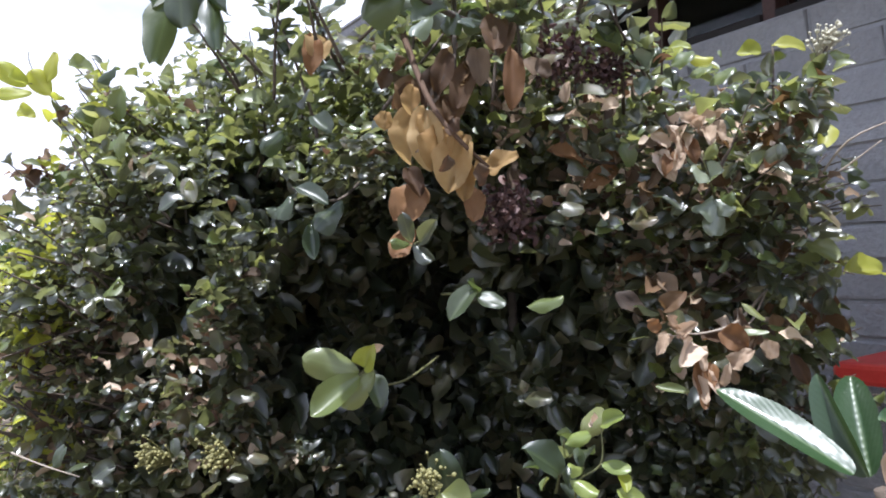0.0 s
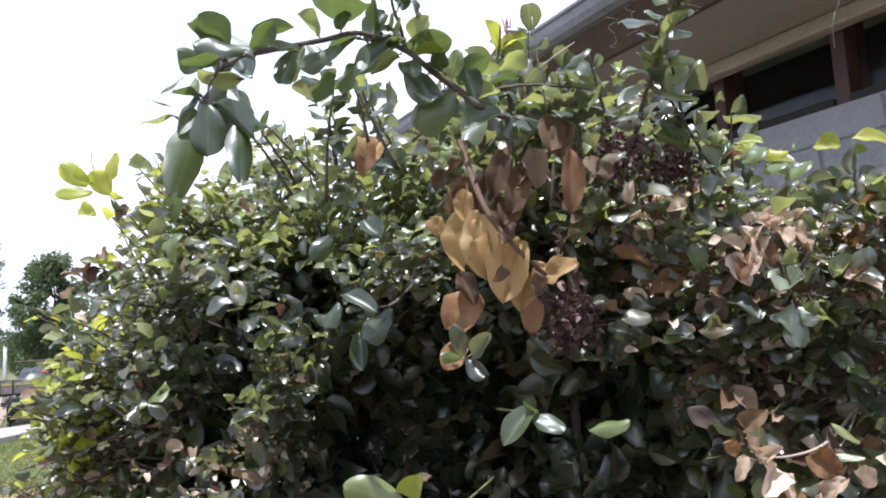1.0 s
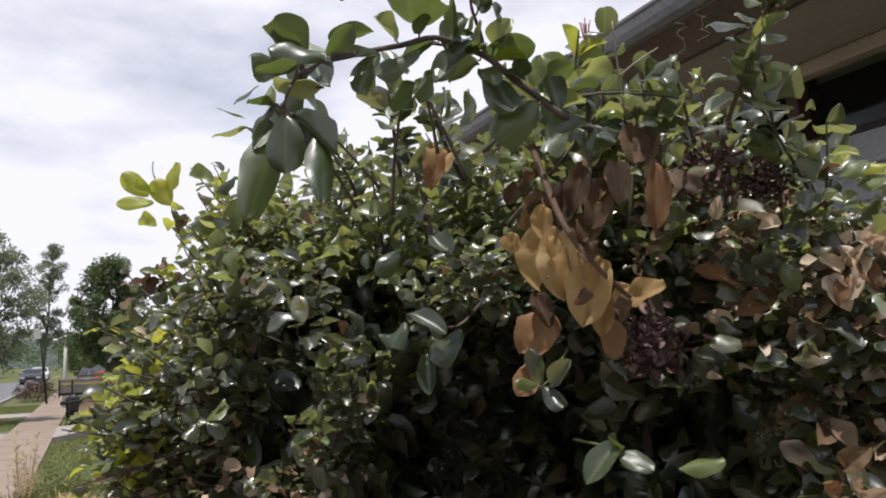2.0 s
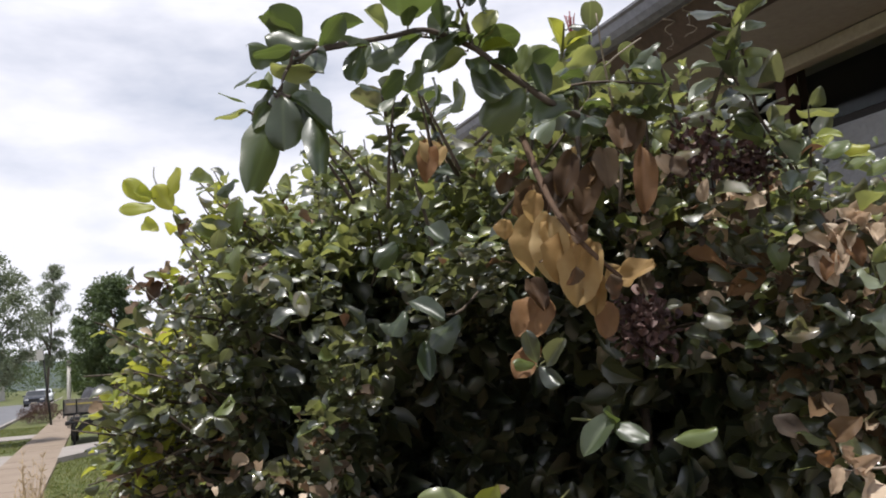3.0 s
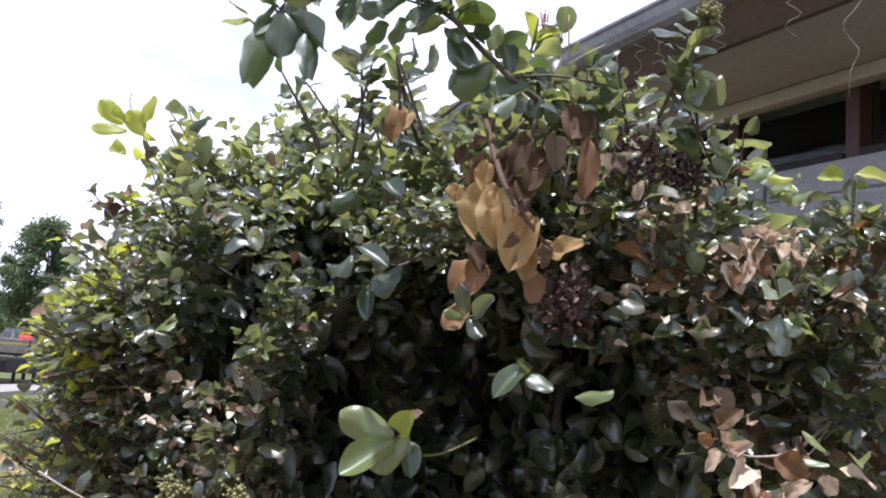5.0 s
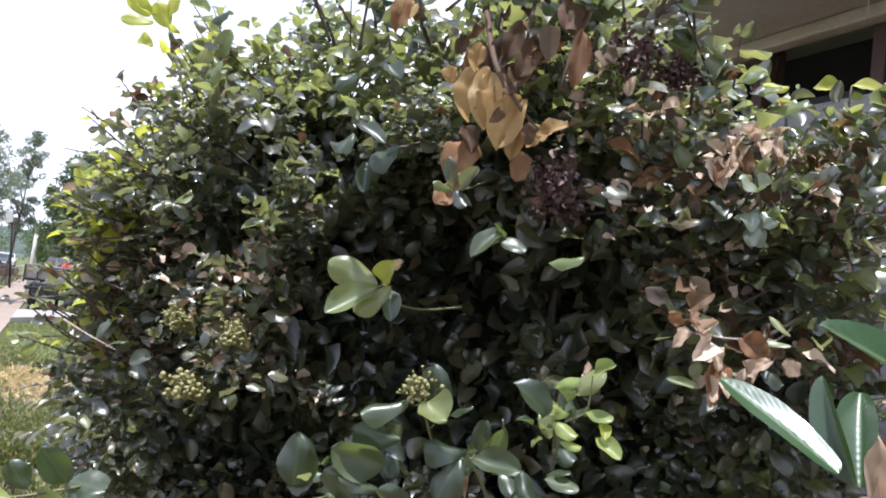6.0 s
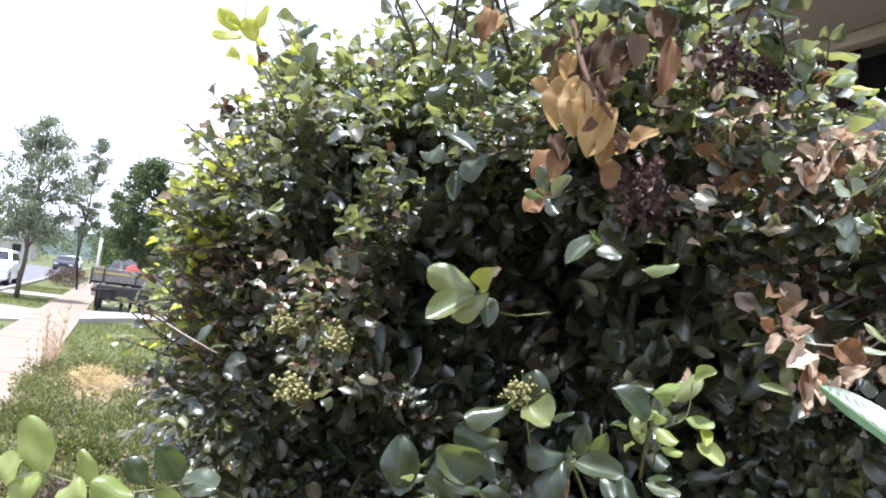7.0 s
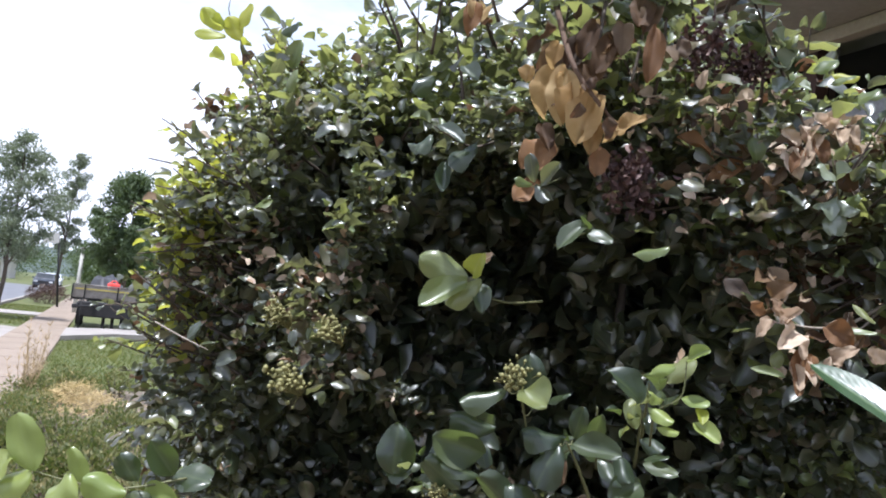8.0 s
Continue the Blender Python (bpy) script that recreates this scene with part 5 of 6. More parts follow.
hero("branch", [(0.186, 1.134, 2.025), (0.169, 1.089, 2.109), (0.144, 1.052, 2.206)], "B", 0.003, [
    ((0.164, 1.074, 2.155), (0.125, 1.045, 2.183), 0.038, "y"),
    ((0.158, 1.072, 2.162), (0.137, 1.054, 2.129), 0.032, "y"),
    ((0.174, 1.082, 2.107), (0.211, 1.064, 2.120), 0.033, "g"),
    ((0.170, 1.083, 2.092), (0.133, 1.061, 2.075), 0.036, "y"),
    ((0.274, 1.099, 2.071), (0.242, 1.070, 2.104), 0.032, "g"),
    ((0.288, 1.101, 2.063), (0.308, 1.082, 2.071), 0.036, "g"),
    ((0.305, 1.106, 2.047), (0.322, 1.084, 2.071), 0.032, "g"),
    ((0.266, 1.099, 2.064), (0.226, 1.072, 2.077), 0.036, "y"),
    ((0.367, 1.210, 2.081), (0.393, 1.190, 2.094), 0.024, "Y"),
])
hero("flowering_shoot", [(0.002, 1.065, 2.142), (0.023, 1.020, 2.192), (0.030, 1.005, 2.230)], "G", 0.0025, [
    ((0.024, 1.021, 2.200), (0.005, 0.993, 2.234), 0.028, "Y"),
    ((0.026, 1.021, 2.200), (0.056, 1.001, 2.219), 0.028, "Y"),
    ((0.023, 1.022, 2.186), (0.061, 1.006, 2.191), 0.032, "y"),
    ((0.019, 1.023, 2.179), (-0.015, 0.995, 2.202), 0.028, "y"),
    ((0.014, 1.024, 2.165), (0.043, 1.011, 2.143), 0.035, "g"),
    ((0.014, 1.024, 2.165), (-0.022, 1.002, 2.154), 0.032, "y"),
])
hero("bare_twig", [(0.086, 1.076, 2.136), (0.077, 1.037, 2.185), (0.072, 1.018, 2.244)], "P", 0.0018, [
])
hero("bare_twig", [(0.077, 1.038, 2.178), (0.098, 1.028, 2.191), (0.126, 1.029, 2.208)], "P", 0.0014, [
])
hero("upright_shoot", [(0.558, 1.272, 1.784), (0.545, 1.230, 1.949), (0.543, 1.208, 2.086)], "B", 0.0035, [
    ((0.489, 1.220, 2.084), (0.521, 1.200, 2.074), 0.032, "Y"),
    ((0.547, 1.220, 2.092), (0.593, 1.201, 2.087), 0.029, "Y"),
    ((0.409, 1.220, 2.083), (0.445, 1.200, 2.079), 0.027, "Y"),
    ((0.378, 1.219, 2.098), (0.410, 1.199, 2.099), 0.022, "Y"),
    ((0.442, 1.220, 2.035), (0.475, 1.200, 2.059), 0.027, "y"),
    ((0.548, 1.221, 2.048), (0.504, 1.201, 2.055), 0.031, "g"),
    ((0.546, 1.221, 1.993), (0.493, 1.201, 2.020), 0.054, "g"),
    ((0.539, 1.223, 1.837), (0.564, 1.203, 1.843), 0.038, "y"),
    ((0.535, 1.223, 1.821), (0.491, 1.203, 1.859), 0.041, "g"),
])
hero("flowering_shoot", [(0.566, 1.251, 1.867), (0.584, 1.210, 1.980), (0.598, 1.169, 2.050), (0.616, 1.169, 2.084)], "B", 0.003, [
    ((0.609, 1.182, 1.959), (0.583, 1.163, 1.912), 0.031, "Y"),
    ((0.591, 1.181, 2.018), (0.534, 1.161, 2.017), 0.035, "y"),
    ((0.591, 1.181, 2.018), (0.606, 1.162, 1.987), 0.030, "g"),
    ((0.576, 1.182, 1.984), (0.598, 1.162, 1.935), 0.035, "g"),
    ((0.565, 1.182, 1.962), (0.524, 1.162, 1.931), 0.038, "g"),
    ((0.555, 1.182, 1.932), (0.581, 1.163, 1.875), 0.040, "g"),
    ((0.548, 1.182, 1.897), (0.495, 1.162, 1.890), 0.044, "g"),
])
hero("bare_twig", [(0.599, 1.221, 1.862), (0.632, 1.171, 1.925), (0.709, 1.151, 1.956)], "P", 0.0022, [
    ((0.635, 1.183, 1.883), (0.662, 1.164, 1.861), 0.035, "g"),
    ((0.627, 1.183, 1.901), (0.651, 1.163, 1.879), 0.031, "g"),
])
hero("bare_twig", [(0.589, 1.221, 1.854), (0.620, 1.171, 1.882), (0.673, 1.151, 1.921)], "P", 0.002, [
    ((0.666, 1.184, 1.823), (0.621, 1.164, 1.821), 0.026, "y"),
    ((0.705, 1.235, 1.718), (0.649, 1.215, 1.732), 0.054, "Y"),
])
hero("dry_twig", [(-0.586, 1.325, 1.771), (-0.520, 1.319, 1.739), (-0.454, 1.333, 1.726)], "P", 0.0015, [
])
hero("dry_twig", [(-0.576, 0.975, 1.572), (-0.523, 0.955, 1.557), (-0.474, 0.944, 1.543)], "P", 0.0013, [
    ((-0.520, 0.968, 1.553), (-0.497, 0.949, 1.580), 0.024, "g"),
    ((-0.503, 0.971, 1.545), (-0.471, 0.955, 1.559), 0.024, "g"),
])
hero("branch", [(-0.089, 0.755, 2.123), (-0.099, 0.750, 2.123), (-0.116, 0.735, 2.121), (-0.131, 0.720, 2.117)], "B", 0.0016, [
    ((-0.176, 0.620, 2.074), (-0.209, 0.610, 2.087), 0.013, "w", "s"),
    ((-0.176, 0.620, 2.069), (-0.205, 0.600, 2.070), 0.007, "w", "u"),
    ((-0.153, 0.700, 2.108), (-0.126, 0.680, 2.080), 0.013, "w", "s"),
    ((-0.153, 0.690, 2.102), (-0.163, 0.680, 2.059), 0.014, "v", "d"),
    ((-0.092, 0.750, 2.118), (-0.108, 0.720, 2.082), 0.018, "w", "s"),
    ((-0.119, 0.740, 2.122), (-0.147, 0.720, 2.097), 0.015, "w", "u"),
    ((-0.094, 0.750, 2.122), (-0.098, 0.740, 2.146), 0.016, "w", "s"),
    ((-0.072, 0.780, 2.101), (-0.044, 0.750, 2.060), 0.020, "w", "s"),
])
hero("branch", [(0.012, 0.900, 2.086), (0.001, 0.880, 2.075), (-0.008, 0.860, 2.067)], "G", 0.0014, [
    ((0.005, 0.880, 2.076), (-0.017, 0.840, 2.043), 0.022, "w", "s"),
    ((0.011, 0.880, 2.080), (0.023, 0.850, 2.058), 0.014, "w", "s"),
])
hero("branch", [(-0.220, 1.040, 2.021), (-0.205, 1.000, 2.092), (-0.190, 0.980, 2.154)], "B", 0.0026, [
    ((-0.190, 0.980, 2.154), (-0.204, 0.950, 2.127), 0.017, "v", "c"),
    ((-0.190, 0.980, 2.154), (-0.164, 0.950, 2.153), 0.017, "v"),
    ((-0.199, 0.990, 2.118), (-0.217, 0.960, 2.127), 0.014, "w", "s"),
    ((-0.205, 1.000, 2.092), (-0.177, 0.980, 2.095), 0.014, "y"),
])
hero("branch", [(-0.111, 0.950, 2.041), (-0.128, 0.920, 2.085), (-0.146, 0.900, 2.127)], "B", 0.0024, [
    ((-0.146, 0.900, 2.127), (-0.159, 0.880, 2.136), 0.019, "v", "c"),
    ((-0.146, 0.900, 2.127), (-0.120, 0.870, 2.124), 0.018, "v"),
    ((-0.132, 0.910, 2.096), (-0.106, 0.880, 2.101), 0.013, "w", "s"),
])
hero("branch", [(-0.148, 0.980, 2.082), (-0.150, 0.960, 2.112), (-0.150, 0.920, 2.133)], "B", 0.0024, [
])
hero("branch", [(-0.272, 1.060, 2.037), (-0.292, 1.020, 2.084), (-0.316, 0.980, 2.127)], "B", 0.0024, [
    ((-0.316, 0.980, 2.127), (-0.318, 0.950, 2.136), 0.016, "v", "c"),
    ((-0.305, 1.000, 2.108), (-0.317, 0.970, 2.094), 0.015, "v"),
])
hero("branch", [(-0.239, 1.060, 2.061), (-0.265, 1.030, 2.095), (-0.284, 1.000, 2.119)], "B", 0.0022, [
    ((-0.284, 1.000, 2.119), (-0.293, 0.980, 2.124), 0.015, "v", "c"),
    ((-0.280, 1.000, 2.116), (-0.260, 0.980, 2.116), 0.015, "v"),
    ((-0.257, 1.030, 2.083), (-0.232, 1.000, 2.085), 0.015, "w", "s"),
])


# sprigs that reach out on the house side
ro = np.random.default_rng(47)
nso = 46
sx, sz = ro.uniform(0.28, 0.54, nso), ro.uniform(1.60, 1.98, nso)
so = np.stack([sx, 1.12 + 0.9 * np.maximum(sx - 0.34, 0) ** 2 + ro.uniform(-0.10, 0.06, nso), sz], 1)
OP, OD, ON, OS = sprig_leaves(so, np.array((0.15, -0.8, 0.75)) + ro.normal(0, 0.35, so.shape), ro.uniform(0.05, 0.10, nso), ro.integers(6, 11, nso), ro.uniform(0.030, 0.046, nso), ro, level=0.75)
clear = inside(OP, CLEAR) > 1
OP, OD, ON, OS = OP[clear], OD[clear], ON[clear], OS[clear]
kindr = ro.random(len(OP))
for mask, mt, lb, tp in ((kindr < 0.66, M_LEAF, "glossy leaves of outer sprigs", LEAVES), ((kindr >= 0.66) & (kindr < 0.82), M_YOUNG, "fresh leaves of outer sprigs", LEAVES), (kindr >= 0.82, M_DRY, "dry leaves of outer sprigs", SHRIVELLED)):
    tagged(leaf_cloud("sprig_foliage", OP[mask], OD[mask], ON[mask], OS[mask], OS[mask] * ro.uniform(0.5, 0.75, mask.sum()), tp, mt, shrub, lb), kind="stuff")


# leafy sprigs low on the near side
nlo = 11
lo_at = np.stack([ro.uniform(-0.12, 0.30, nlo), ro.uniform(0.80, 0.98, nlo), ro.uniform(1.34, 1.54, nlo)], 1)
lo_at = lo_at[inside(lo_at, CLEAR[:6]) > 1]
LP, LD, LN, LS = sprig_leaves(lo_at, np.array((-0.1, -0.7, 0.6)) + ro.normal(0, 0.4, lo_at.shape), ro.uniform(0.05, 0.09, len(lo_at)), ro.integers(5, 9, len(lo_at)), ro.uniform(0.028, 0.042, len(lo_at)), ro, level=0.8)
sunny = ro.random(len(LP)) < 0.4
LN = np.where(sunny[:, None], np.array((-0.27, -0.82, 0.5)) + ro.normal(0, 0.15, LN.shape), LN)
kindr = ro.random(len(LP))
for mask, mt, lb in ((kindr < 0.8, M_LARGE, "glossy green leaves low on the near side"), (kindr >= 0.8, M_YOUNG, "fresh leaves low on the near side")):
    tagged(leaf_cloud("sprig_foliage", LP[mask], LD[mask], LN[mask], LS[mask], LS[mask] * ro.uniform(0.55, 0.75, mask.sum()), LEAVES, mt, shrub, lb), kind="stuff")
for p0, q0 in zip(lo_at, unit(np.array((-0.1, -0.7, 0.6)) + np.zeros(lo_at.shape))):
    part("shoot", tube(bent(Vector(p0) + Vector((0.01, 0.16, -0.06)), Vector(p0 + q0 * 0.06), (0, 0, -0.01), 5), [0.0028, 0.0024, 0.002, 0.0016, 0.001], 5), M_GREEN_TWIG, shrub)


# stray shoots that break the outline on the street side
re = np.random.default_rng(58)
ne = 34
ea = re.uniform(0.25, 1.45, ne)
eb = np.stack([-0.06 - 0.60 * np.cos(ea), re.uniform(1.25, 1.75, ne), 1.50 + 0.56 * np.sin(ea)], 1)
ed = unit(np.stack([-0.75 * np.cos(ea), np.full(ne, -0.15), 0.55 + 0.6 * np.sin(ea)], 1) + re.normal(0, 0.25, (ne, 3)))
el = re.uniform(0.07, 0.17, ne)
EP, ED, EN, ES = sprig_leaves(eb, ed, el, re.integers(6, 11, ne), re.uniform(0.034, 0.050, ne), re, 0.9)
kinde = re.random(len(EP))
for mask, mt, lb in ((kinde < 0.55, M_LEAF, "dark leaves of stray shoots"), ((kinde >= 0.55) & (kinde < 0.8), M_YOUNG, "fresh leaves of stray shoots"), (kinde >= 0.8, M_LARGE, "broad leaves of stray shoots")):
    tagged(leaf_cloud("shoot_foliage", EP[mask], ED[mask], EN[mask], ES[mask], ES[mask] * re.uniform(0.5, 0.72, mask.sum()), LEAVES, mt, shrub, lb), kind="stuff")
for p0, d0, l0 in zip(eb, ed, el):
    part("shoot", tube(bent(p0 - d0 * 0.10, p0 + d0 * l0, re.normal(0, 0.006, 3), 5), [0.003, 0.0026, 0.0022, 0.0018, 0.001], 5), M_BARK, shrub)


# loose leafy shoots that rise from the crown's top
rt = np.random.default_rng(21)
nt = 46
tb = np.stack([rt.uniform(-0.32, 0.30, nt), rt.uniform(1.10, 1.5, nt), np.zeros(nt)], 1)
tb[:, 2] = 2.16 - 0.5 * (tb[:, 0] - 0.08) ** 2 - 0.25 * (1.4 - tb[:, 1])
td = unit(rt.normal(0, 0.28, (nt, 3)) + np.array((0, -0.1, 1.0)))
tl = rt.uniform(0.08, 0.20, nt)
keep = (tb[:, 0] > -0.03) | (rt.random(nt) < 0.4)
tb, td, tl = tb[keep], td[keep], tl[keep]
nt = len(tb)
TP, TD, TN, TS = sprig_leaves(tb, td, tl, rt.integers(8, 15, nt), rt.uniform(0.034, 0.048, nt), rt, 1.0)
pale = rt.random(len(TP)) < 0.24
for mask, mt, lb in ((~pale, M_LEAF, "dark leaves of the top shoots"), (pale, M_YOUNG, "fresh leaves of the top shoots")):
    tagged(leaf_cloud("shoot_foliage", TP[mask], TD[mask], TN[mask], TS[mask], TS[mask] * rt.uniform(0.55, 0.75, mask.sum()), LEAVES, mt, shrub, lb), kind="stuff")
for p0, d0, l0 in zip(tb, td, tl):
    part("shoot", tube(bent(p0 - d0 * 0.10, p0 + d0 * l0, rt.normal(0, 0.006, 3), 5), [0.0032, 0.0028, 0.0024, 0.002, 0.0012], 5), M_BARK, shrub)


def bud_cluster(centre, radius, material, name="flower_head", count=110, label="tight cluster of pale yellow-green flower buds", seed=0):
    r = random.Random(seed)
    bmx = bmesh.new()
    c = Vector(centre)
    foot = c + Vector((0.004, 0.05, -0.02))
    for k in range(count):
        d = Vector((r.gauss(0, 1), r.gauss(0, 1) - 0.4, r.gauss(0, 1) + 0.3)).normalized()
        q = c + d * radius * r.uniform(0.25, 1.1) * (0.8 + 0.9 * noise.noise(d * 2.2 + c * 9))
        res = bmesh.ops.create_icosphere(bmx, subdivisions=1, radius=radius * r.uniform(0.055, 0.135), matrix=Matrix.Translation(q))
        add_tube(bmx, [foot, foot.lerp(q, 0.6) + Vector((0, 0, 0.003)), q], [0.0008, 0.0007, 0.0006], 3, False)
    for f in bmx.faces:
        f.smooth = True
    return part(name, bmx, material, shrub, label)


for k, (c, r0, mt) in enumerate((((-0.029, 0.729, 1.572), 0.022, M_BUD), ((-0.302, 0.737, 1.610), 0.017, M_BUD), ((-0.247, 0.768, 1.598), 0.019, M_BUD), ((-0.281, 0.736, 1.536), 0.026, M_BUD), ((-0.097, 0.727, 1.441), 0.016, M_BUD), ((0.261, 1.007, 2.254), 0.024, M_BUD), ((0.614, 1.169, 2.084), 0.030, M_PETAL), ((0.582, 1.209, 2.016), 0.026, M_BUD))):
    bud_cluster(c, r0, mt, seed=k, label="open head of pale small flowers" if mt is M_PETAL else "tight cluster of pale yellow-green flower buds")
bud_cluster((0.037, 1.005, 2.237), 0.009, M_PINK, "pink_flower", 14, "small pink flower", 40)
for k, (c, r0) in enumerate((((0.181, 1.06, 2.06), 0.042), ((0.085, 1.00, 1.85), 0.034), ((0.10, 1.06, 1.83), 0.034), ((0.25, 1.08, 2.04), 0.03))):
    rh = np.random.default_rng(70 + k)
    hp = np.array(c) + rh.normal(0, 0.5, (190, 3)) * r0 * np.array((1.1, 0.7, 0.9))
    tagged(leaf_cloud("dried_flower_head", hp, rh.normal(size=hp.shape), rh.normal(size=hp.shape), rh.uniform(0.006, 0.015, len(hp)), rh.uniform(0.005, 0.010, len(hp)), SHRIVELLED, M_MAROON, shrub, "dried maroon flower head"), kind="stuff")

# ---- the loquat beside the shrub ----
loquat = thing("loquat_sapling", pose(0, 0, 0), "young loquat with long corrugated dark green leaves", "sapling")
part("stem", tube(bent((0.66, 0.66, -0.04), (0.435, 0.775, 1.52), (0.05, 0.02, 0), 10, 0.003), [0.016 - 0.0009 * k for k in range(10)], 7), M_BARK, loquat)
BLADES["q"] = [template_mesh(leaf_template(56, f, c, 0.46, tw, 0.2, 4, 0.012, 0.0, 0.0, rg0), M_LOQUAT) for f, c, tw, rg0 in ((0.36, 0.10, 0.12, 0.012), (1.0, 0.22, -0.2, 0.026), (0.8, 0.5, 0.1, 0.024))]
for start, tip, w, face, v in (((0.398, 0.755, 1.543), (0.302, 0.860, 1.620), 0.044, (0.03, -0.58, 0.82), 0), ((0.428, 0.785, 1.530), (0.390, 0.812, 1.634), 0.036, (-0.85, -0.50, 0.05), 1), ((0.42, 0.47, 1.605), (0.255, 0.425, 1.680), 0.060, (-0.05, -0.50, 0.88), 0), ((0.438, 0.800, 1.525), (0.452, 0.860, 1.625), 0.045, (-0.5, -0.7, 0.4), 1), ((0.49, 0.74, 1.5), (0.60, 0.64, 1.56), 0.06, (0.2, -0.3, 0.95), 2), ((0.49, 0.77, 1.48), (0.64, 0.80, 1.52), 0.06, (0.2, -0.2, 0.95), 2)):
    place_leaf(loquat, start, tip, w, "q", face, v)
for start, tip, w in (((0.425, 0.735, 1.515), (0.412, 0.695, 1.580), 0.030), ((0.430, 0.740, 1.515), (0.432, 0.705, 1.585), 0.026), ((0.440, 0.740, 1.515), (0.450, 0.715, 1.575), 0.024)):
    place_leaf(loquat, start, tip, w, "p", (-0.1, -0.9, 0.3), 0).name = "woolly_bud"


# ---- trees and distance ----
def tree(m, height, spread, trunk_h, trunk_r, count, material, label, leaf=0.16, lean=0.0, seed=0, clumps=26, group="street trees", slim=1.0):
    r = np.random.default_rng(seed)
    t = thing("tree", m, label, "tree", group)
    top = Vector((lean, 0, height * 0.85))
    part("trunk", tube(bent((0, 0, -0.05), top, (0.05, 0.03, 0), 9, trunk_r * 0.2), [trunk_r * (1 - 0.1 * k) for k in range(9)], 8), M_BARK, t)
    cs = []
    for i in range(clumps):
        k = r.uniform(0, 1)
        z = trunk_h + (height - trunk_h) * k
        w = spread * (math.sin(math.pi * (0.15 + 0.8 * k)) ** 0.8) * slim
        a = r.uniform(0, 6.28)
        q = r.uniform(0.25, 1.0)
        c = Vector((lean * z / height + w * q * math.cos(a), w * q * math.sin(a), z))
        cs.append((c, r.uniform(0.14, 0.34) * spread))
    for c, w in cs[:9]:
        s = Vector((lean * c.z / height, 0, max(trunk_h * 0.8, c.z - 0.5 * spread - 0.3)))
        part("limb", tube(bent(s, c, (0, 0, 0.1 * spread), 5), [trunk_r * 0.45, trunk_r * 0.38, trunk_r * 0.3, trunk_r * 0.2, trunk_r * 0.1], 5), M_BARK, t)
    pts = []
    for c, w in cs:
        nn = count // clumps
        pts.append(np.array(c) + unit(r.normal(size=(nn, 3))) * (w * r.uniform(0.2, 1, (nn, 1)) ** 0.6) * np.array((1, 1, 0.8)))
    pts = np.concatenate(pts)
    tagged(leaf_cloud("crown", pts, r.normal(size=pts.shape) + np.array((0, 0, -0.4)), r.normal(size=pts.shape) + np.array((0, 0, 1.2)), r.uniform(0.7, 1.2, len(pts)) * leaf, r.uniform(0.4, 0.6, len(pts)) * leaf, SIMPLE, material, t), kind="stuff")
    return t


tree(STREET @ pose(-3.05, 28.8, 0), 6.0, 1.45, 2.0, 0.09, 13000, M_GREY_LEAF, "young street tree with airy grey-green leaves on the lawn strip", leaf=0.11, lean=0.15, seed=1, clumps=90)
tree(STREET @ pose(-2.85, 55.0, 0), 9.3, 1.4, 3.0, 0.11, 11000, M_GREY_LEAF, "tall slim street tree with sparse grey-green leaves", leaf=0.13, lean=0.5, seed=2, slim=0.8, clumps=80)
tree(STREET @ pose(0.75, 36.0, 0), 6.0, 1.7, 1.9, 0.12, 24000, M_FAR_LEAF, "dense dark green tree behind the parked trailer", leaf=0.15, seed=3, clumps=70)


def scrub(m, radius, height, count, material, label, leaf=0.12, seed=0, name="bush", category="bush", kind="", group=""):
    r = np.random.default_rng(seed)
    t = thing(name, m, label, category, group, kind)
    bmx = bmesh.new()
    for i in range(7):
        a = i * 0.9
        add_tube(bmx, bent((0.05 * math.cos(a), 0.05 * math.sin(a), -0.02), (radius * 0.6 * math.cos(a), radius * 0.6 * math.sin(a), height * 0.7), (0, 0, 0.05), 4), [0.012, 0.01, 0.007, 0.004], 4, False)
    tagged(part("stalk", bmx, M_BARK, t), kind="stuff")
    pts = unit(r.normal(size=(count, 3))) * (r.uniform(0.15, 1, (count, 1)) ** 0.5) * np.array((radius, radius, height * 0.55))
    pts[:, 2] += height * 0.5
    lump = np.array([noise.noise(Vector(p * 2.2 / radius)) for p in pts])
    pts = pts[(lump > -0.25) & (pts[:, 2] > 0.0)]
    n = len(pts)
    tagged(leaf_cloud("leaves", pts, unit(pts) + np.array((0, 0, 0.3)) + r.normal(0, 0.5, (n, 3)), r.normal(0, 0.5, (n, 3)) + np.array((0, 0, 1.0)), r.uniform(0.7, 1.2, n) * leaf, r.uniform(0.35, 0.6, n) * leaf, SIMPLE, material, t), kind="stuff")
    return t


scrub(STREET @ pose(-2.5, 44.0, -0.03), 1.05, 0.95, 3200, M_PLUM, "purple-brown rounded bush on the lawn strip", leaf=0.10, seed=5)
for i, (a, b, rr, hh) in enumerate(((-15.5, 66, 2.6, 3.6), (-15.0, 90, 3.2, 4.6), (2.2, 70, 3.2, 4.8), (4.2, 50, 2.6, 4.6), (0.5, 95, 3.4, 5.0), (-7.0, 175, 9.0, 6.5), (6.5, 120, 7.0, 7.0), (-24.0, 130, 8.0, 6.5), (-15.5, 122, 5.5, 8.5), (-14.5, 150, 6.0, 8.0), (-1.0, 140, 5.0, 7.5))):
    scrub(STREET @ pose(a, b, 0), rr, hh, 5000, M_FAR_LEAF, "dark green garden trees far down the street", leaf=0.42, seed=20 + i, name="far_tree", category="tree", group="far trees")


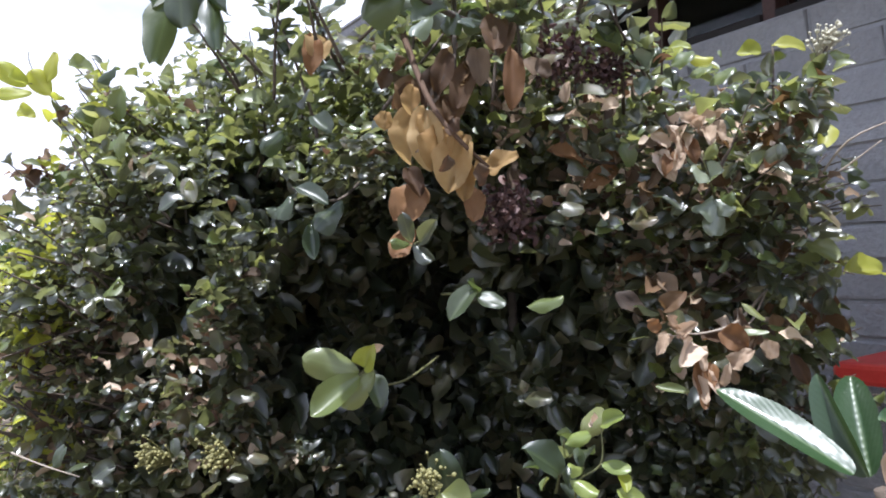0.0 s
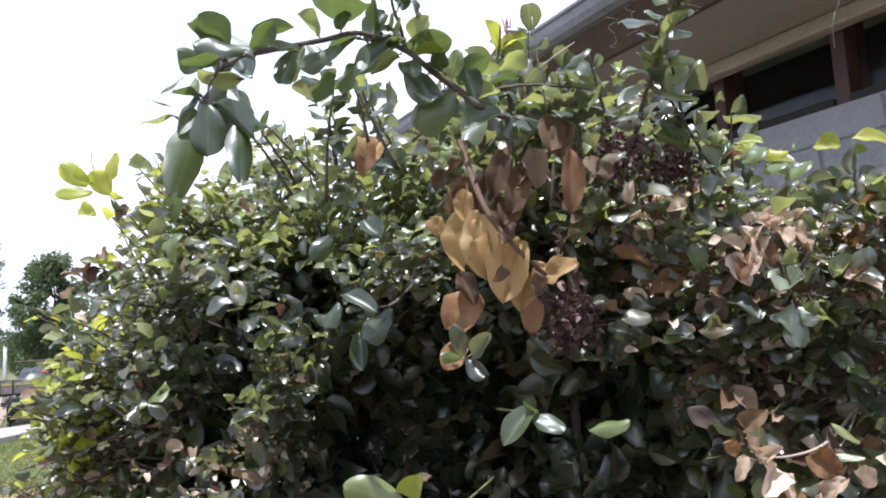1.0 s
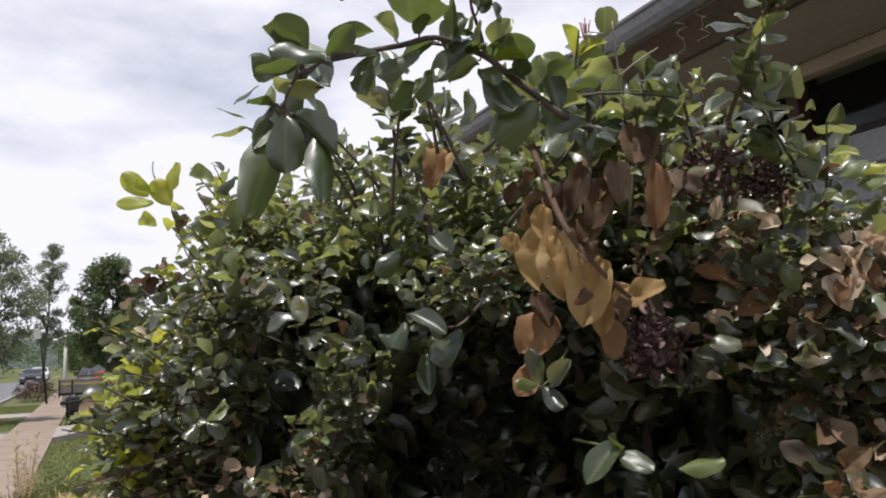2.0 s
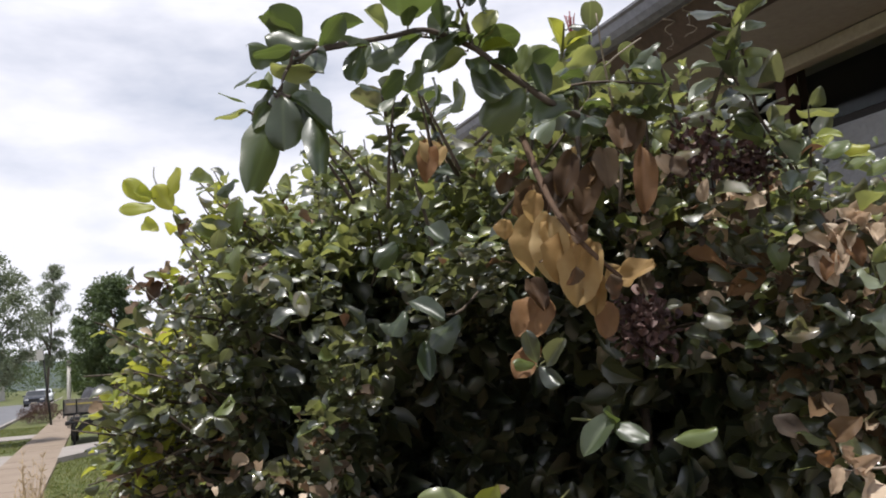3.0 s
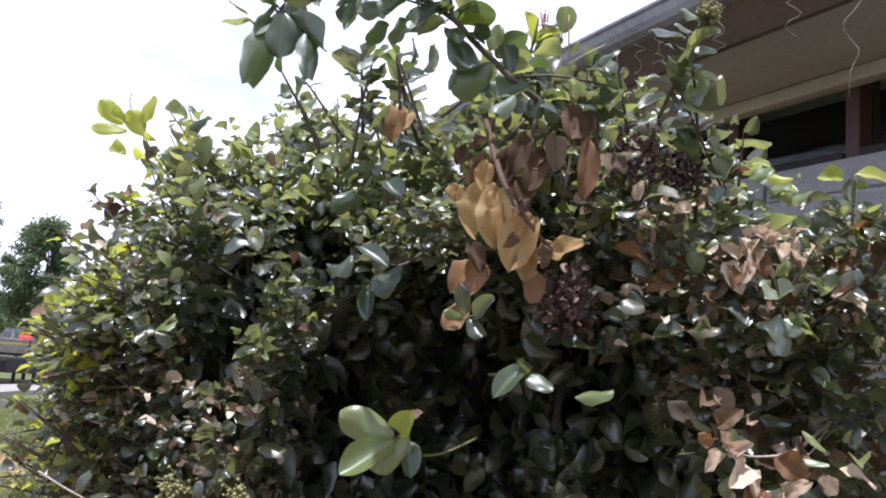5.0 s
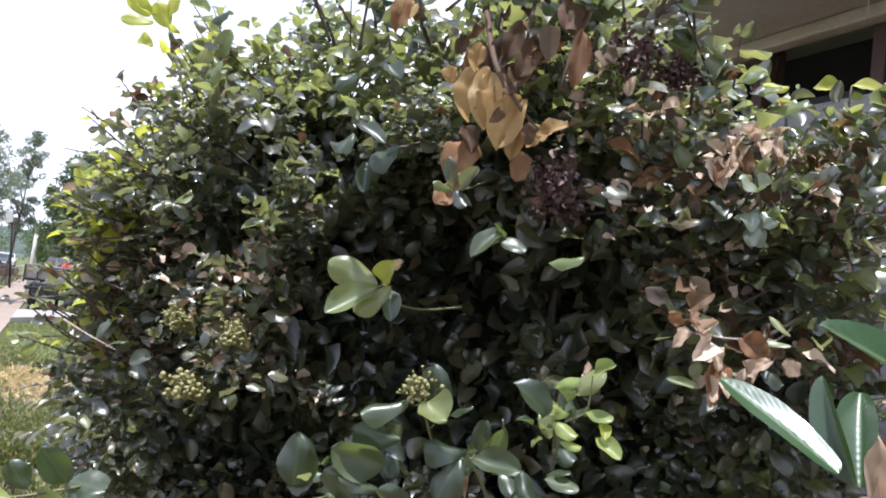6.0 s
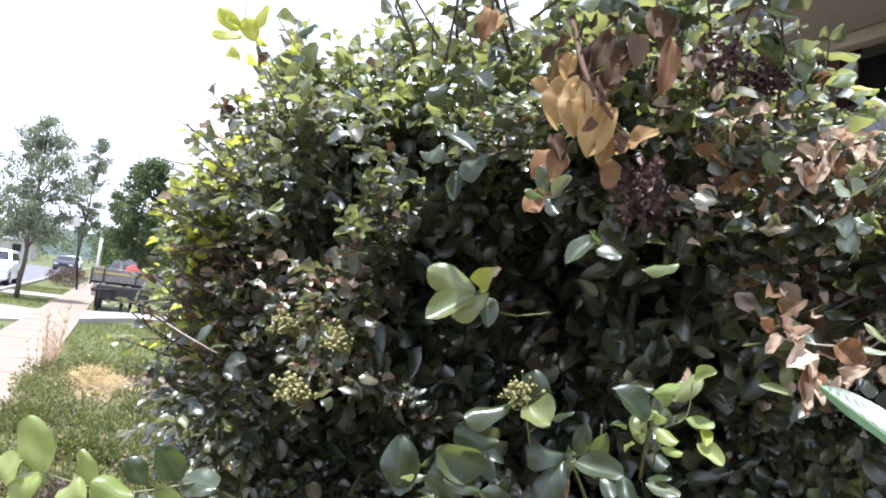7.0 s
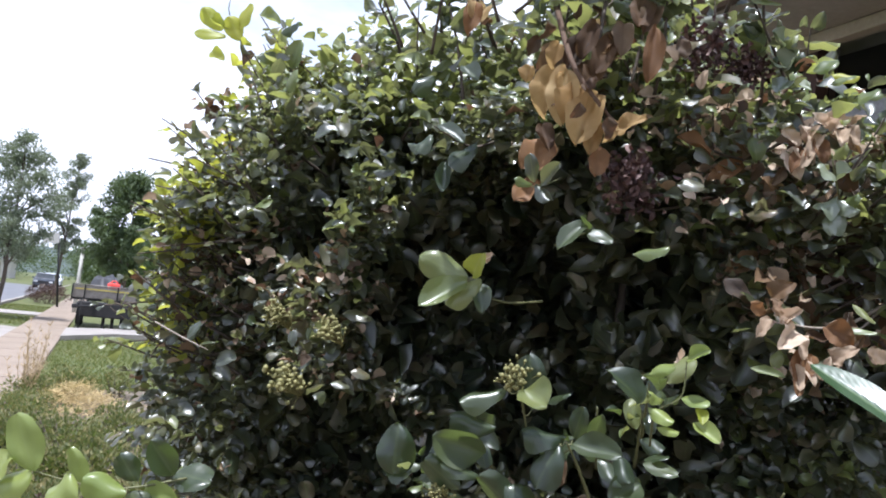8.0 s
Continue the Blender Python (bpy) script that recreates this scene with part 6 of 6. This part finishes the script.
# ---- parked vehicles, poles and houses down the street ----
def wheel(parent, m, r, w):
    bmx = bmesh.new()
    bmesh.ops.create_cone(bmx, cap_ends=True, segments=24, radius1=r, radius2=r, depth=w, matrix=m @ pose(0, 0, 0, 0, 90, 0))
    bmesh.ops.bevel(bmx, geom=[e for e in bmx.edges if e.calc_face_angle(0) > 1], offset=w * 0.15, segments=2, affect="EDGES")
    wh = part("wheel", bmx, M_TYRE, parent, "black rubber tyre")
    bmx = bmesh.new()
    bmesh.ops.create_cone(bmx, cap_ends=True, segments=18, radius1=r * 0.58, radius2=r * 0.5, depth=w * 1.08, matrix=m @ pose(0, 0, 0, 0, 90, 0))
    part("rim", bmx, M_DIM_GALV, wh, "grey steel rim")


trailer = thing("utility_trailer", STREET @ pose(0.24, 5.3, 0.30), "grey flatbed utility trailer with yellow stripe, loaded and parked", "trailer")
part("deck", boxy((-1.08, 21.0, 0.56), (0.78, 24.6, 0.63), 0.01), M_STEEL, trailer, "black steel deck")
part("front_panel", boxy((-1.06, 20.98, 0.63), (0.76, 21.02, 1.00), 0.008), M_DIM_GALV, trailer, "grey front board, coloured darker for tree shade")
part("stripe", boxy((-1.02, 20.972, 0.88), (0.72, 20.979, 0.925)), M_MUTED_YELLOW, trailer, "yellow stripe, muted for tree shade")
part("side_panel", boxy((-1.08, 21.03, 0.63), (-1.05, 24.6, 1.00), 0.006), M_DIM_GALV, trailer)
part("side_panel", boxy((0.75, 21.03, 0.63), (0.78, 24.6, 1.00), 0.006), M_DIM_GALV, trailer)
for a0 in (-1.09, -0.74, 0.2, 0.77):
    part("post", boxy((a0 - 0.02, 20.94, 0.5), (a0 + 0.02, 20.97, 1.04), 0.005), M_STEEL, trailer)
part("top_rail", tube([(-1.08, 20.99, 1.03), (0.78, 20.99, 1.03)], 0.02, 8), M_DIM_GALV, trailer)
part("tongue", tube([(-0.85, 21.05, 0.5), (-0.93, 19.5, 0.4)], 0.04, 8), M_STEEL, trailer)
part("tongue", tube([(0.45, 21.05, 0.5), (-0.93, 19.5, 0.4)], 0.04, 8), M_STEEL, trailer)
part("coupler", boxy((-1.0, 19.3, 0.36), (-0.86, 19.55, 0.47), 0.02), M_STEEL, trailer)
part("tool_box", boxy((-0.78, 20.1, 0.10), (0.62, 20.9, 0.54), 0.04), M_STEEL, trailer, "black steel tool box on the tongue")
jk = part("jack", tube([(-0.78, 20.0, -0.28), (-0.78, 20.0, 0.62)], 0.03, 8), M_STEEL, trailer, "black parking jack")
part("jack_foot", boxy((-0.86, 19.92, -0.31), (-0.70, 20.08, -0.27), 0.01), M_STEEL, jk)
part("jack_handle", tube([(-0.78, 20.0, 0.6), (-0.62, 20.0, 0.62)], 0.012, 6), M_DIM_GALV, jk)
for a0 in (-0.82, 0.52):
    wheel(trailer, pose(a0, 22.7, 0.05), 0.36, 0.22)
for a0 in (-0.82, 0.52):
    part("spring_hanger", boxy((a0 + 0.14, 22.5, 0.02), (a0 + 0.20, 22.9, 0.565), 0.01), M_STEEL, trailer)
part("axle", tube([(-0.8, 22.7, 0.05), (0.5, 22.7, 0.05)], 0.05, 8), M_STEEL, trailer)
part("support_leg", boxy((-0.16, 21.1, -0.32), (-0.06, 21.2, 0.56), 0.01), M_STEEL, trailer)
part("support_leg", boxy((0.10, 21.1, -0.32), (0.20, 21.2, 0.56), 0.01), M_STEEL, trailer)

bm = bmesh.new()
bmesh.ops.create_grid(bm, x_segments=26, y_segments=26, size=0.5)
for v in bm.verts:
    k = max(0.0, 1 - (abs(v.co.x) * 2) ** 4) * max(0.0, 1 - (abs(v.co.y) * 2) ** 4)
    v.co.z = k * (0.68 + 0.25 * noise.noise(v.co * 5))
bmesh.ops.scale(bm, vec=(1.25, 2.4, 1.0), verts=bm.verts)
for f in bm.faces:
    f.smooth = True
tarp = solid("tarpaulin", bm, M_TARP, STREET @ pose(0.1, 27.9, 0.932), "crumpled black tarpaulin over a load on the trailer", "tarpaulin", kind="")
sol = tarp.modifiers.new("thick", "SOLIDIFY")
sol.thickness = 0.01
crate = thing("fuel_can", STREET @ pose(0.30, 26.55, 0.932), "red plastic fuel can standing on the trailer deck", "fuel can")
part("body", boxy((-0.19, -0.1, 0.0), (0.19, 0.1, 0.52), 0.05), M_RED, crate)
part("handle", tube(bent((-0.12, 0, 0.5), (0.12, 0, 0.5), (0, 0, 0.1), 7), 0.02, 6), M_RED, crate)
part("cap", tube([(0.13, 0, 0.5), (0.15, 0, 0.58)], 0.03, 8), M_STEEL, crate)


def car(m, length, width, height, paint, label, bonnet=0.28, cabin=0.30, tail=0.95, category="car"):
    """A parked car: its front towards -y. Profile in fractions of the length."""
    t = thing("car", m, label, category, "parked cars")
    hw, sill, belt = width / 2, 0.24, height * 0.56
    prof = [(0.0, sill), (0.0, belt * 0.86), (0.03, belt * 0.97), (bonnet, belt * 1.06), (cabin + 0.12, height * 0.97), (cabin + 0.3, height), (tail - 0.08, height * 0.97), (0.985, belt * 1.05), (1.0, belt * 0.9), (1.0, sill)]
    bmx = bmesh.new()
    rows = []
    for fx, z in prof:
        inset = 1.0 if z <= belt * 1.07 else 1.0 - 0.20 * (z - belt) / (height - belt)
        rows.append([bmx.verts.new((sx * hw * inset, fx * length, z)) for sx in (-1, -0.6, 0.6, 1)])
    for r0, r1 in zip(rows, rows[1:]):
        for k in range(3):
            bmx.faces.new((r0[k], r0[k + 1], r1[k + 1], r1[k]))
    for k in (0, 3):
        bmx.faces.new([r0[k] for r0 in rows])
    bmx.faces.new([rows[0][k] for k in range(4)] + [rows[-1][k] for k in (3, 2, 1, 0)])
    bmesh.ops.recalc_face_normals(bmx, faces=bmx.faces)
    bmesh.ops.bevel(bmx, geom=[e for e in bmx.edges if e.calc_face_angle(0) > 0.5], offset=0.05, segments=2, affect="EDGES")
    body = part("body", bmx, paint, t)
    # windscreen, side windows, grille and lamps lie just proud of the body
    y0, z0, y1, z1 = bonnet * length + 0.10, belt * 1.10, (cabin + 0.12) * length - 0.06, height * 0.94
    bmx = bmesh.new()
    vs = [bmx.verts.new(p) for p in ((-hw * 0.86, y0 - 0.05, z0), (hw * 0.86, y0 - 0.05, z0), (hw * 0.74, y1 - 0.05, z1), (-hw * 0.74, y1 - 0.05, z1))]
    f = bmx.faces.new(vs)
    ext = bmesh.ops.extrude_face_region(bmx, geom=[f])
    bmesh.ops.translate(bmx, vec=(0, 0.05, -0.03), verts=[v for v in ext["geom"] if isinstance(v, bmesh.types.BMVert)])
    part("windscreen", bmx, M_CAR_GLASS, t, "dark windscreen")
    for sx in (-1, 1):
        bmx = bmesh.new()
        vs = [bmx.verts.new((sx * (hw * (1.0 - 0.20 * (z - belt) / (height - belt)) + 0.008), y, z)) for y, z in ((y0 + 0.35, belt * 1.10), (tail * length - 0.35, belt * 1.10), (tail * length - 0.6, height * 0.90), (y1 + 0.1, height * 0.90))]
        bmx.faces.new(vs)
        ext = bmesh.ops.extrude_face_region(bmx, geom=bmx.faces[:])
        bmesh.ops.translate(bmx, vec=(-sx * 0.02, 0, 0), verts=[v for v in ext["geom"] if isinstance(v, bmesh.types.BMVert)])
        part("side_window", bmx, M_CAR_GLASS, t, "dark side window")
        part("headlight", boxy((sx * hw * 0.72 - 0.17, -0.03, belt * 0.70), (sx * hw * 0.72 + 0.17, 0.05, belt * 0.86), 0.02), M_LAMP_GLASS, t, "clear headlight")
        part("mirror", boxy((sx * (hw + 0.1) - 0.09, y0 + 0.25, belt * 1.08), (sx * (hw + 0.1) + 0.09, y0 + 0.38, belt * 1.25), 0.03), paint, t)
        for fy in (0.18, 0.80):
            wheel(t, pose(sx * (hw - 0.10), fy * length, 0.33), 0.33, 0.22)
    part("grille", boxy((-hw * 0.48, -0.02, belt * 0.62), (hw * 0.48, 0.05, belt * 0.84), 0.01), M_STEEL, t, "dark grille")
    part("bumper", boxy((-hw * 0.98, -0.06, 0.28), (hw * 0.98, 0.05, belt * 0.52), 0.04), paint, t)
    part("number_plate", boxy((-0.26, -0.075, belt * 0.34), (0.26, -0.061, belt * 0.48)), M_TRIM, t, "blank number plate")
    return t


car(STREET @ pose(-5.25, 36.4, -0.022), 4.7, 1.88, 1.52, M_WHITE_CAR, "white sport utility car parked facing along the street", bonnet=0.24, cabin=0.22)
car(STREET @ pose(-5.0, 80.0, -0.022), 4.4, 1.75, 1.42, M_DARK_CAR, "dark blue saloon parked at the kerb down the street")
car(STREET @ pose(-5.0, 92.0, -0.022), 4.4, 1.8, 1.45, M_SILVER_CAR, "silver saloon parked further down the street")

pole = thing("utility_pole", STREET @ pose(-0.98, 36.0, 0), "pale wooden post standing on the lawn", "post")
part("shaft", tube([(0, 0, -0.1), (0.01, 0, 1.4), (0.02, 0, 2.7)], [0.085, 0.08, 0.075], 10), M_POLE, pole)
part("cap", boxy((-0.08, -0.10, 2.7), (0.12, 0.10, 2.76), 0.015), M_DIM_GALV, pole)


sign = thing("street_sign", STREET @ pose(-1.80, 40.0, -0.03, 0, -6, 0), "dark leaning sign post with a blank white board", "sign")
part("post", tube([(0, 0, -0.1), (0, 0, 1.7), (0, 0, 3.5)], [0.05, 0.045, 0.04], 8), M_STEEL, sign, "dark post")
part("board", boxy((-0.62, -0.06, 3.0), (0.02, -0.045, 3.48), 0.006), M_HOUSE_WALL, sign, "blank white board")


def far_house(m, w, d, h, label):
    t = thing("house", m, label, "house", "far houses")
    part("wall", boxy((-w / 2, 0, -0.1), (w / 2, d, h)), M_HOUSE_WALL, t)
    bmx = bmesh.new()
    e = 0.5
    lo = [bmx.verts.new(p) for p in ((-w / 2 - e, -e, h), (w / 2 + e, -e, h), (w / 2 + e, d + e, h), (-w / 2 - e, d + e, h))]
    top = [bmx.verts.new(p) for p in ((-w / 2 + 1.5, d / 2, h + 1.5), (w / 2 - 1.5, d / 2, h + 1.5))]
    for vs in ((lo[0], lo[1], top[1], top[0]), (lo[2], lo[3], top[0], top[1]), (lo[1], lo[2], top[1]), (lo[3], lo[0], top[0]), (lo[3], lo[2], lo[1], lo[0])):
        bmx.faces.new(vs)
    part("roof", bmx, M_FAR_ROOF, t)
    for x in (-w * 0.3, 0.1 * w, w * 0.34):
        wi = part("window", boxy((x - 0.6, -0.04, 1.0), (x + 0.6, 0.03, 2.1), 0.01), M_TRIM, t)
        part("pane", boxy((x - 0.52, -0.05, 1.08), (x + 0.52, -0.041, 2.02)), M_CAR_GLASS, wi, "dark pane")
    part("door", boxy((-w * 0.12 - 0.45, -0.04, 0), (-w * 0.12 + 0.45, 0.02, 2.05), 0.01), M_MULLION, t)


far_house(STREET @ pose(-17, 118, 0), 11, 8, 2.6, "low pale stucco bungalow with grey roof across the street")
far_house(STREET @ pose(-17, 52, 0, 0, 0, 60), 11, 8, 2.6, "low pale stucco bungalow with grey roof across the street")
far_house(STREET @ pose(10.5, 60, 0, 0, 0, -30), 11, 8, 2.6, "low pale stucco bungalow with grey roof behind the trees")
bm = bmesh.new()
xs = 60
r0 = [bm.verts.new((-420 + 840 * i / xs, 0, -2)) for i in range(xs + 1)]
r1 = [bm.verts.new((-420 + 840 * i / xs, 60, 13 + 8 * noise.noise(Vector((i * 0.13, 3.1, 0))))) for i in range(xs + 1)]
r2 = [bm.verts.new((-420 + 840 * i / xs, 160, -2)) for i in range(xs + 1)]
for ra, rb_ in ((r0, r1), (r1, r2)):
    for i in range(xs):
        bm.faces.new((ra[i], ra[i + 1], rb_[i + 1], rb_[i]))
solid("backdrop_hill", bm, M_HILL, STREET @ pose(0, 420, 0), "low hazy wooded hill in the distance", "hill")

# ---- low plants of the garden strip ----
rl = random.Random(9)
for i in range(34):
    b0 = 5.3 + 7.0 * (i / 33) + rl.uniform(-0.25, 0.25)
    a0 = rl.uniform(-0.72, 0.35) if b0 > 5 else rl.uniform(-0.75, -0.1)
    rr = rl.uniform(0.22, 0.40)
    if 8.8 < b0 < 11.3 and a0 > -0.55:
        continue
    scrub(STREET @ pose(a0, b0, -0.005), rr, rl.uniform(0.16, 0.34), 900, M_SCRUB, "low olive scrubby ground plant with dry tips", leaf=0.045, seed=60 + i, name="ground_plant", category="plant", group="ground plants")
for i in range(16):
    b0 = 5.0 + 3.6 * (i / 15)
    scrub(STREET @ pose(rl.uniform(-0.25, 0.75), b0, -0.005), rl.uniform(0.22, 0.36), rl.uniform(0.24, 0.42), 900, M_SCRUB, "bushy olive ground plant beside the shrub", leaf=0.045, seed=130 + i, name="ground_plant", category="plant", group="ground plants")
scrub(STREET @ pose(-0.10, 4.95, -0.005), 0.26, 0.34, 1100, M_PLUM, "small dark purple plant on the mulch", leaf=0.035, seed=101, name="purple_plant", category="plant")

straw = thing("straw_heap", STREET @ pose(-0.16, 10.6, -0.005), "heap of pale cut straw drying in the sun", "straw heap")
rs = np.random.default_rng(33)
sp = rs.normal(0, 1, (3600, 3)) * np.array((0.27, 0.42, 0.05))
sp[:, 2] = np.abs(sp[:, 2]) + 0.24 * np.exp(-(sp[:, 0] / 0.36) ** 2 - (sp[:, 1] / 0.22) ** 2)
tagged(leaf_cloud("straw", sp, rs.normal(0, 1, sp.shape) * np.array((1, 1, 0.25)), rs.normal(0, 0.4, sp.shape) + np.array((0, 0, 1.0)), rs.uniform(0.06, 0.16, len(sp)), rs.uniform(0.004, 0.01, len(sp)), SIMPLE, M_STRAW, straw), kind="stuff")


def stalk_plant(m, height, label, seed):
    r = random.Random(seed)
    t = thing("dry_weed", m, label, "weed", "dry weeds")
    tips = []
    for k in range(13):
        a = r.uniform(0, 6.28)
        tip = Vector((0.22 * math.cos(a) * r.uniform(0.3, 1), 0.22 * math.sin(a) * r.uniform(0.3, 1), height * r.uniform(0.6, 1)))
        line = bent((0, 0, -0.02), tip, (0.03 * math.cos(a), 0.03 * math.sin(a), 0), 6)
        st_ = part("stalk", tube(line, [0.006, 0.005, 0.0045, 0.004, 0.003, 0.002], 5), M_GOLD_STALK, t)
        for q in line[2:]:
            for _ in range(4):
                d = Vector((r.gauss(0, 1), r.gauss(0, 1), 0.8 + r.random())).normalized() * r.uniform(0.05, 0.10)
                tips.append((q, q + d))
    bmx = bmesh.new()
    for q, e in tips:
        add_tube(bmx, [q, q.lerp(e, 0.5), e], [0.002, 0.0035, 0.0015], 4, False)
    tagged(part("side_shoot", bmx, M_GOLD_STALK, t), kind="stuff")


stalk_plant(STREET @ pose(-0.74, 11.7, 0), 0.95, "dry feathery weed stalks beside the pavement", 3)
stalk_plant(STREET @ pose(-0.78, 10.9, 0), 0.7, "dry feathery weed stalks beside the pavement", 4)

mulch = tagged(new("mulch"), "scattered bark chips and dry leaves on the soil", "mulch", kind="stuff")
mulch.matrix_world = STREET
nm = 3000
mp = np.stack([rs.uniform(-0.84, 0.5, nm), rs.uniform(1.2, 7.0, nm), np.full(nm, 0.006)], 1)
tagged(leaf_cloud("chips", mp, rs.normal(0, 1, mp.shape) * np.array((1, 1, 0.15)), rs.normal(0, 0.25, mp.shape) + np.array((0, 0, 1.0)), rs.uniform(0.02, 0.06, nm), rs.uniform(0.01, 0.03, nm), SHRIVELLED, M_DRY, mulch), kind="stuff")
lawn = tagged(new("grass"), "short green lawn grass", "grass", kind="stuff")
lawn.matrix_world = STREET
ng = 26000
gp = np.concatenate([np.stack([rs.uniform(-0.79, 2.4, ng // 2), rs.uniform(12.3, 22.0, ng // 2), np.full(ng // 2, -0.03)], 1), np.stack([rs.uniform(-3.85, -2.02, ng // 2), rs.uniform(14, 40, ng // 2), np.full(ng // 2, -0.03)], 1)])
drive = ((gp[:, 0] < -1.9) & (gp[:, 1] > 18.5) & (gp[:, 1] < 25.5)) | ((gp[:, 0] < -1.9) & (gp[:, 1] > 31.2) & (gp[:, 1] < 33.9)) | ((gp[:, 0] > -0.9) & (gp[:, 1] > 20.9 + 1.6 * (gp[:, 0] + 0.8)))
gp = gp[~drive]
tagged(leaf_cloud("blades", gp, rs.normal(0, 0.45, gp.shape) + np.array((0, 0, 1.0)), rs.normal(0, 1, gp.shape), rs.uniform(0.04, 0.085, len(gp)), rs.uniform(0.008, 0.016, len(gp)), SIMPLE, M_GRASS, lawn), kind="stuff")

# ---- on the house: red shelf and dangling dry strands ----
shelf = thing("wall_shelf", STREET @ pose(0, 0, 0), "red painted wooden shelf fixed to the brick wall", "shelf")
part("board", boxy((1.70, 0.50, 1.436), (1.978, 1.03, 1.486), 0.012), M_RED, shelf)
for b0 in (0.62, 0.92):
    part("bracket", boxy((1.80, b0, 1.30), (1.977, b0 + 0.03, 1.436), 0.006), M_STEEL, shelf, "dark steel bracket")
for k, (b0, ln) in enumerate(((0.99, 0.34), (1.14, 0.16), (1.36, 0.12), (1.58, 0.09), (1.66, 0.10), (0.90, 0.20), (0.76, 0.15))):
    v = thing("dry_strand", STREET @ pose(1.497, b0, 2.722), "thin dry vine strand dangling from the gutter", "vine strand", "dangling strands")
    line = [Vector((0.012 * math.sin(j * 1.3 + k), 0.014 * math.sin(j * 0.9 + 2 * k), -ln * j / 16)) for j in range(17)]
    part("strand", tube(line, [0.0022 - 0.00008 * j for j in range(17)], 5), M_PALE_TWIG, v)
